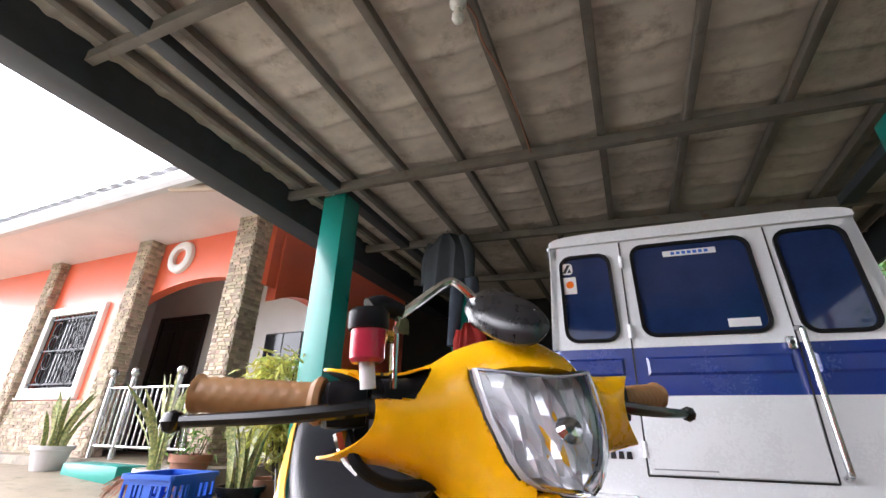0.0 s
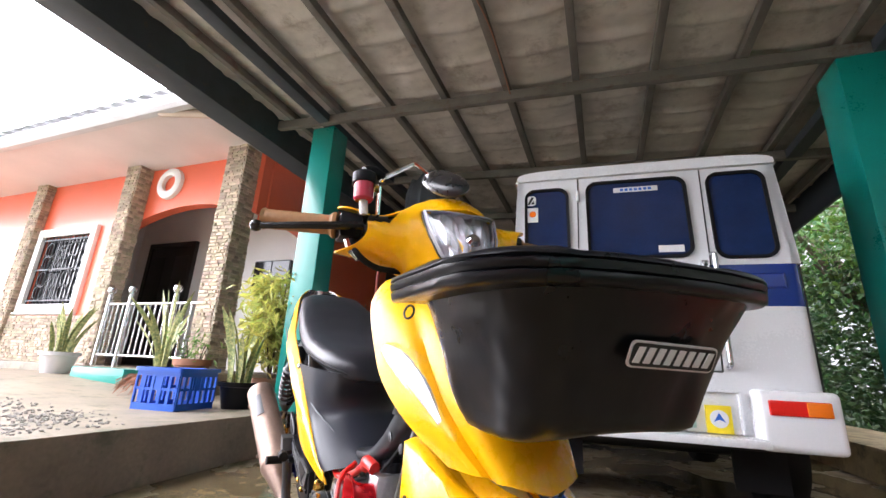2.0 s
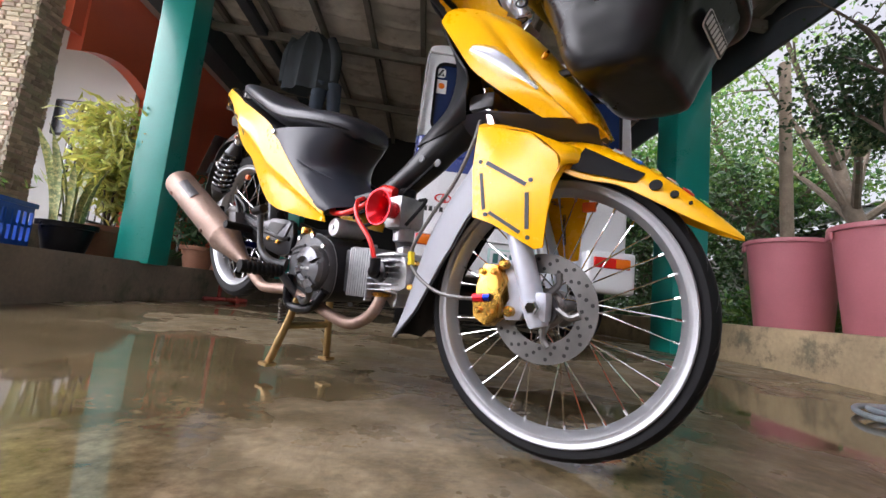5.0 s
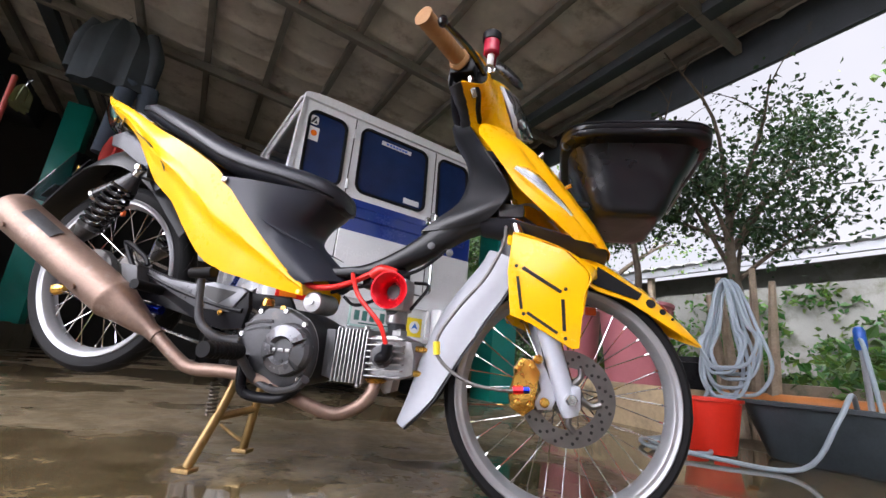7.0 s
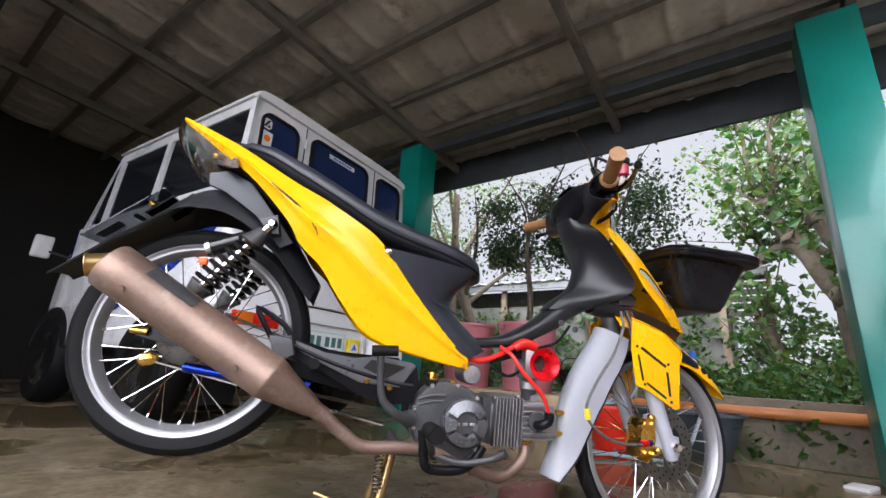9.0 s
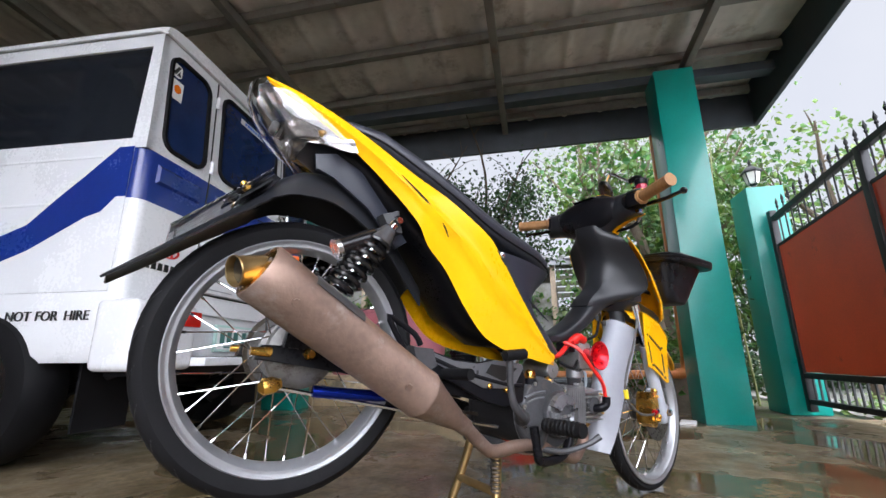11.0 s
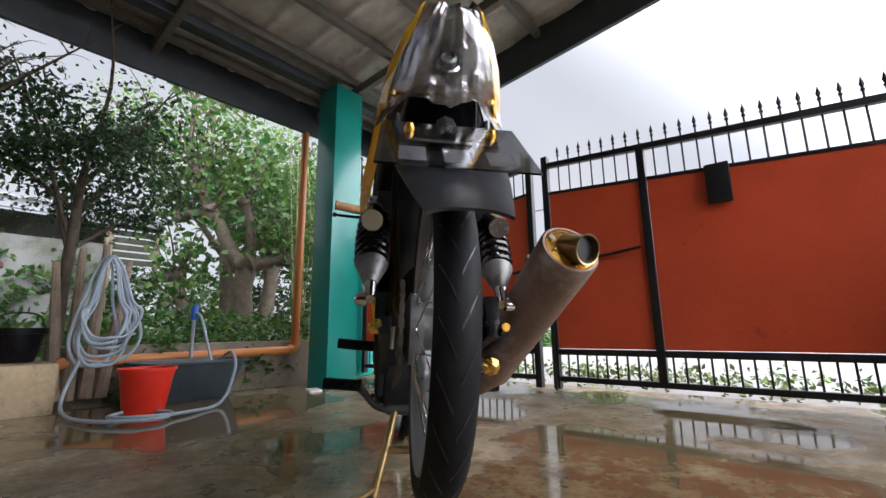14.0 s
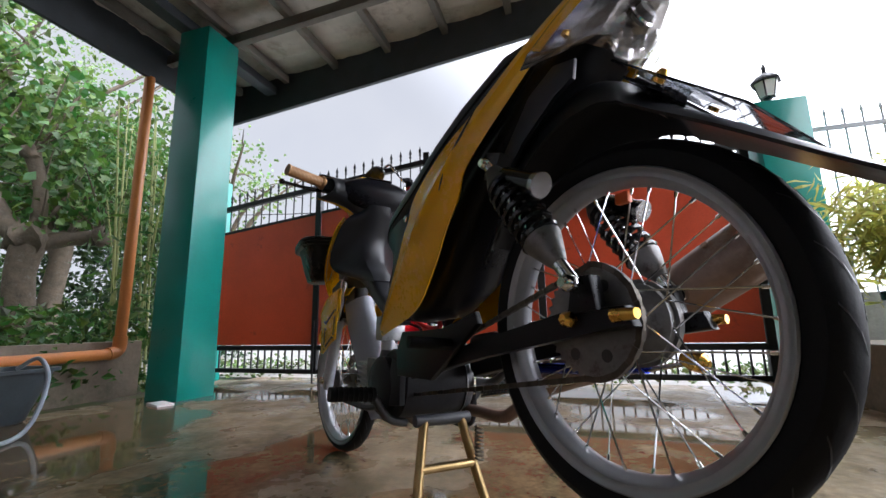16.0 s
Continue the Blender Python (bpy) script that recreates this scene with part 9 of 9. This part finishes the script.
part("cylinder_base", prismm([(-0.545, 0.235), (-0.545, 0.342), (-0.520, 0.342), (-0.520, 0.228)], -0.066, 0.066, "y", 0.006), M["enginedark"], eng)
cyl = part("cylinder", prismm([(-0.520, 0.245), (-0.520, 0.328), (-0.440, 0.332), (-0.440, 0.243)], -0.052, 0.052, "y", 0.01), M["alloy"], eng, "alloy cylinder with vertical fins")
for k in range(9):
    u = -0.514 + 0.0090 * k
    part("fin", prismm([(u - 0.0015, 0.226), (u + 0.0015, 0.2265), (u + 0.0065, 0.3455), (u + 0.0035, 0.345)], -0.078, 0.078, "y", 0.0008), M["alloy"], cyl)
for u, w in ((-0.512, 0.345), (-0.448, 0.350), (-0.455, 0.222)):
    part("stud", lathem([(0.006, -0.006), (0.006, 0.008), (0.004, 0.012)], 6, across(u, w, -0.055) @ pose(0, 0, 0, 180)), M["alloy"], cyl)
hd_ = part("cylinder_head", prismm([(-0.438, 0.246), (-0.438, 0.335), (-0.375, 0.338), (-0.340, 0.326), (-0.330, 0.30), (-0.330, 0.255), (-0.365, 0.240)], -0.056, 0.056, "y", 0.006), M["alloy"], eng, "alloy cylinder head with level fins")
for k in range(7):
    w = 0.246 + 0.0135 * k
    part("fin", prismm([(-0.436, w - 0.0016), (-0.352, w + 0.0004), (-0.352, w + 0.0034), (-0.436, w + 0.0014)], -0.078, 0.078, "y", 0.001), M["alloy"], hd_)
part("rocker_cap", lathem([(0.020, 0), (0.020, 0.014), (0.014, 0.02), (0.001, 0.02)], 6, pose(-0.385, -0.01, 0.336)), M["alloy"], hd_)
part("plug_recess", lathem([(0.025, 0), (0.025, 0.012), (0.016, 0.014)], 20, across(-0.398, 0.290, -0.070) @ pose(0, 0, 0, 180)), M["enginedark"], hd_)
for w in (0.258, 0.312):
    part("head_nut", lathem([(0.007, 0), (0.007, 0.018), (0.004, 0.026)], 6, pose(-0.330, -0.045, w, 0, 90, 0)), M["gold"], hd_)
part("lower_mount", prismm([(-0.420, 0.226), (-0.400, 0.205), (-0.384, 0.210), (-0.380, 0.240), (-0.42, 0.243)], -0.03, 0.03, "y", 0.004), M["alloy"], hd_)
part("spark_cap", tubem([(-0.402, -0.07, 0.282), (-0.395, -0.098, 0.286), (-0.380, -0.106, 0.296), (-0.378, -0.108, 0.318)], 0.0125, 12, 4), M["blackplastic"], hd_, "black spark plug cap")
part("spark_lead", tubem([(-0.382, -0.108, 0.318), (-0.40, -0.112, 0.36), (-0.455, -0.11, 0.415), (-0.48, -0.095, 0.455), (-0.50, -0.06, 0.475)], 0.0055, 8, 6), M["redhose"], eng, "red spark lead")
part("starter_motor", lathem([(0.006, -0.046), (0.006, -0.042), (0.022, -0.040), (0.026, -0.034), (0.026, 0.05), (0.02, 0.06)], 24, across(-0.583, 0.399, -0.045)), M["alloy"], eng, "round alloy starter motor")
part("skid_bracket", tubem([(-0.708, -0.125, 0.268), (-0.702, -0.128, 0.21), (-0.690, -0.125, 0.186), (-0.65, -0.12, 0.180), (-0.605, -0.12, 0.184), (-0.575, -0.118, 0.205), (-0.555, -0.112, 0.232)], 0.0115, 10, 4), M["blackplastic"], eng, "black tubular engine bracket")
part("intake_pipe", tubem([(-0.39, 0, 0.33), (-0.395, -0.01, 0.375), (-0.40, -0.02, 0.41)], 0.022, 14, 4), M["enginedark"], eng)
crb = part("carburettor", boxm((-0.425, -0.055, 0.395), (-0.365, 0.03, 0.475), 0.012), M["alloy"], eng, "cast alloy carburettor")
part("float_bowl", lathem([(0.026, 0), (0.026, 0.03), (0.015, 0.036)], 16, pose(-0.395, -0.01, 0.398, 180)), M["alloy"], crb)
part("carb_top", lathem([(0.024, 0), (0.024, 0.02), (0.012, 0.026), (0.009, 0.045)], 14, pose(-0.395, -0.01, 0.474)), M["blackplastic"], crb)
part("intake_trumpet", lathem([(0.020, 0), (0.021, 0.022), (0.028, 0.040), (0.042, 0.050), (0.043, 0.053), (0.040, 0.053), (0.026, 0.042), (0.018, 0.024), (0.017, 0.002)], 32, across(-0.390, 0.437, -0.052) @ pose(0, 0, 0, 180), caps=False), M["redano"], crb, "red anodised velocity stack")
part("throat", lathem([(0.0175, 0), (0.0175, 0.002)], 20, across(-0.390, 0.437, -0.06) @ pose(0, 0, 0, 180)), M["enginedark"], crb)
part("breather_hose", tubem([(-0.42, -0.045, 0.475), (-0.45, -0.05, 0.482), (-0.50, -0.06, 0.455), (-0.55, -0.075, 0.437), (-0.60, -0.08, 0.440), (-0.615, -0.07, 0.46)], 0.0075, 10, 6), M["redhose"], eng, "red breather hose")
part("joint_hose", tubem([(-0.395, -0.05, 0.482), (-0.43, -0.055, 0.49), (-0.455, -0.05, 0.475)], 0.013, 10, 4), M["redhose"], eng)
part("coil_box", boxm((-0.48, -0.045, 0.445), (-0.43, -0.01, 0.475), 0.005), M["blackplastic"], eng)
for k, (a, b, c) in enumerate((((-0.52, -0.05, 0.42), (-0.48, -0.07, 0.40), (-0.43, -0.05, 0.42)), ((-0.56, -0.04, 0.43), (-0.50, -0.06, 0.44), (-0.44, -0.03, 0.46)), ((-0.38, -0.04, 0.48), (-0.33, -0.05, 0.50), (-0.28, -0.03, 0.55)), ((-0.36, 0.0, 0.47), (-0.32, -0.02, 0.46), (-0.35, -0.05, 0.40)))):
    part("cable", tubem([a, b, c], 0.0042, 6, 6), M["rubber"], eng)
for u, w, v in ((-0.315, 0.545, -0.055), (-0.27, 0.53, -0.05)):
    part("cover_screw", lathem([(0.009, 0), (0.009, 0.003), (0.005, 0.004)], 12, across(u, w + 0.01, v + 0.008) @ pose(0, 0, 0, 180)), M["enginedark"], bike)
ex = thing("exhaust", "", "", m=pose(0, 0, 0))
ex.parent = bike
tagged(ex, "heat-browned steel exhaust with gold end cap")
part("header_pipe", tubem([(-0.418, -0.045, 0.232), (-0.425, -0.055, 0.20), (-0.455, -0.062, 0.172), (-0.50, -0.075, 0.158), (-0.575, -0.092, 0.180), (-0.66, -0.105, 0.215), (-0.75, -0.112, 0.226), (-0.84, -0.122, 0.226), (-0.885, -0.130, 0.250), (-0.945, -0.140, 0.298)], 0.0148, 14, 5), M["mufflersteel"], ex)
part("flange", lathem([(0.02, -0.005), (0.026, 0), (0.02, 0.005)], 14, pose(-0.418, -0.045, 0.235)), M["gold"], ex)
A, B = Vector((-0.935, -0.138, 0.290)), Vector((-1.402, -0.201, 0.576))
ax = (B - A)
q = Matrix.Translation(A) @ ax.to_track_quat("Z", "Y").to_matrix().to_4x4()
Lm = ax.length
can = part("silencer", lathem([(0.018, 0), (0.019, 0.03), (0.024, 0.045), (0.038, 0.11), (0.047, 0.145), (0.0495, 0.150), (0.0495, 0.156), (0.048, 0.158), (0.050, Lm * 0.9), (0.050, Lm - 0.004), (0.047, Lm), (0.043, Lm), (0.043, Lm - 0.016), (0.001, Lm - 0.016)], 40, q), M["mufflersteel"], ex, "browned steel silencer can")
part("end_cap", lathem([(0.0435, Lm - 0.014), (0.0435, Lm - 0.004), (0.041, Lm - 0.001), (0.001, Lm + 0.002)], 30, q, caps=False), M["gold"], ex, "gold end plate")
tip = Vector((-1.438, -0.214, 0.568)) - B
qt = Matrix.Translation(B) @ tip.to_track_quat("Z", "Y").to_matrix().to_4x4()
Lt = tip.length
part("outlet_pipe", lathem([(0.0235, -0.01), (0.0230, Lt - 0.006), (0.0248, Lt - 0.002), (0.0240, Lt), (0.0218, Lt - 0.001), (0.0215, 0.004)], 28, qt, caps=False), M["bronze"], ex, "bronze outlet pipe")
part("outlet_bore", lathem([(0.0214, Lt - 0.014), (0.0214, Lt - 0.012)], 20, qt), M["stickblack"], ex)
for k in range(3):
    a = 2 * math.pi * k / 3 + 0.4
    part("cap_bolt", lathem([(0.0055, 0), (0.0055, 0.004)], 8, q @ pose(0.034 * math.cos(a), 0.034 * math.sin(a), Lm - 0.001)), M["steel"], ex)
def turned(d):
    """The angle round the can that faces a direction."""
    return max([k * 0.05 for k in range(126)], key=lambda a: (q.to_3x3() @ Vector((math.cos(a), math.sin(a), 0))).dot(Vector(d)))


for f in (0.40, 0.88):
    for a in (turned((0, -0.9, -0.35)), turned((0, 0.6, 0.5))):
        part("can_bolt", tubem([q @ Vector((0.049 * math.cos(a), 0.049 * math.sin(a), Lm * f)), q @ Vector((0.0545 * math.cos(a), 0.0545 * math.sin(a), Lm * f))], 0.0065, 8, 1), M["mufflersteel"], ex)
bm = bmesh.new()
grid = [[q @ Vector((0.0515 * math.cos(a), 0.0515 * math.sin(a), z)) for a in [turned((0, -0.55, 0.75)) - 0.30 + 0.075 * k for k in range(9)]] for z in [Lm * (0.66 + 0.04 * j) for j in range(6)]]
shell(bm, grid, 0.001)
part("name_patch", bm, M["enginedark"], ex, "dark worn label patch")
part("exhaust_bracket", prismm([(-1.08, 0.46), (-1.03, 0.455), (-1.02, 0.42), (-1.06, 0.40)], -0.150, -0.108, "y", 0.003), M["enginedark"], ex)

# ---- vinyl basket bag strapped to the nose ----
bag = thing("front_bag", "black vinyl basket bag strapped to the motorcycle nose", "bag", m=BIKE @ Matrix.Translation((0.12, 0, 0)) @ pose(0, 0, 0, 0, 0, -4.0) @ Matrix.Translation((-0.12, 0, 0)))


def bag_ring(z, u0, u1, hw, cv, tilt, e=4.2, n=56, out=0.0):
    c = (u0 + u1) / 2
    pts = []
    for x, y, _ in super_ring(0, 0, (u1 - u0) / 2 + out, hw + out, e, n):
        pts.append((c + x, cv + y, z + tilt * x - 0.006 * abs(y / hw) ** 2))
    return pts


BG = [(0.628, 0.085, 0.172, 0.094), (0.6285, 0.070, 0.185, 0.114), (0.634, 0.058, 0.195, 0.126), (0.648, 0.048, 0.203, 0.132), (0.672, 0.038, 0.214, 0.139), (0.704, 0.027, 0.230, 0.147), (0.738, 0.014, 0.250, 0.156), (0.770, 0.0, 0.270, 0.166)]


def creased(ring_, z):
    """Soft creases and dents of the vinyl over its frame."""
    out = []
    for x, y, w in ring_:
        a = math.atan2(y - 0.012, x - 0.14)
        d = 0.005 * noise.noise((a * 1.8, z * 9, 2)) + 0.0028 * noise.noise((a * 5 + z * 22, z * 16, 7)) + 0.003 * math.exp(-((z - 0.764) / 0.012) ** 2) * noise.noise((a * 9, 0, 1))
        out.append((x + d * math.cos(a), y + d * math.sin(a), w))
    return out


fine_z = [0.628, 0.6285, 0.631, 0.634, 0.641, 0.648] + [0.648 + 0.122 * k / 20 for k in range(1, 21)]
rings = []
for z in fine_z:
    a, b, h = (float(np.interp(z, [q[0] for q in BG], [q[k] for q in BG])) for k in (1, 2, 3))
    rings.append(creased(bag_ring(z, a, b, h, 0.016, -0.05 - 0.01 * max(0, min(1, (z - 0.63) / 0.12)), 4.6, 96), z))
part("basket", loft(bmesh.new(), rings), M["bagvinyl"], bag, angle=60)
bands = []
for k, (dz, o) in enumerate(((-0.022, 0.000), (-0.021, 0.008), (-0.017, 0.011), (-0.009, 0.012), (-0.007, 0.009), (-0.005, 0.012), (0.003, 0.013), (0.005, 0.010), (0.007, 0.013), (0.011, 0.012), (0.014, 0.005), (0.016, -0.012), (0.025, -0.05), (0.033, -0.10), (0.034, -0.13))):
    ring_ = bag_ring(0.787 + dz * 0.85, -0.006, 0.272, 0.187, 0.004, -0.06, 4.6, 96, out=o)
    bands.append([(x, y, w + (0.006 * noise.noise((x * 11, y * 11, 3)) + 0.002 * noise.noise((x * 40, y * 40, 5)) if k > 9 else 0.0016 * noise.noise((x * 30, y * 30, k)))) for x, y, w in ring_])
part("lid", loft(bmesh.new(), bands), M["bagvinyl"], bag, "piped vinyl lid", angle=60)
lg = part("logo", prismm(rounded(0.116, 0.027, 0.006), -0.001, 0.001, "y"), M["pot_white"], bag, "pale outlined sticker")
lg.matrix_basis = pose(0.2445, 0.040, 0.702, 0, 0, 90) @ pose(0, 0, 0, 26, 3, 0)
part("logo_field", prismm(rounded(0.112, 0.023, 0.005), -0.0016, -0.0008, "y"), M["stickblack"], lg)
for k in range(8):
    x = -0.047 + 0.0133 * k
    part("logo_bar", prismm([(x - 0.006, -0.008), (x + 0.002, -0.008), (x + 0.006, 0.008), (x - 0.002, 0.008)], -0.0026, -0.0014), M["paper"], lg)
part("zip_ring", lathem([(0.008, -0.0015), (0.011, 0), (0.008, 0.0015)], 16, pose(-0.005, -0.150, 0.762, 80, 0, 30), caps=False), M["iron"], bag)
part("strap", tubem([(0.05, -0.06, 0.66), (0.0, -0.05, 0.67), (-0.03, -0.04, 0.685)], 0.008, 8, 3), M["bagvinyl"], bag)
part("strap", tubem([(0.05, 0.08, 0.66), (0.0, 0.06, 0.67), (-0.03, 0.05, 0.685)], 0.008, 8, 3), M["bagvinyl"], bag)
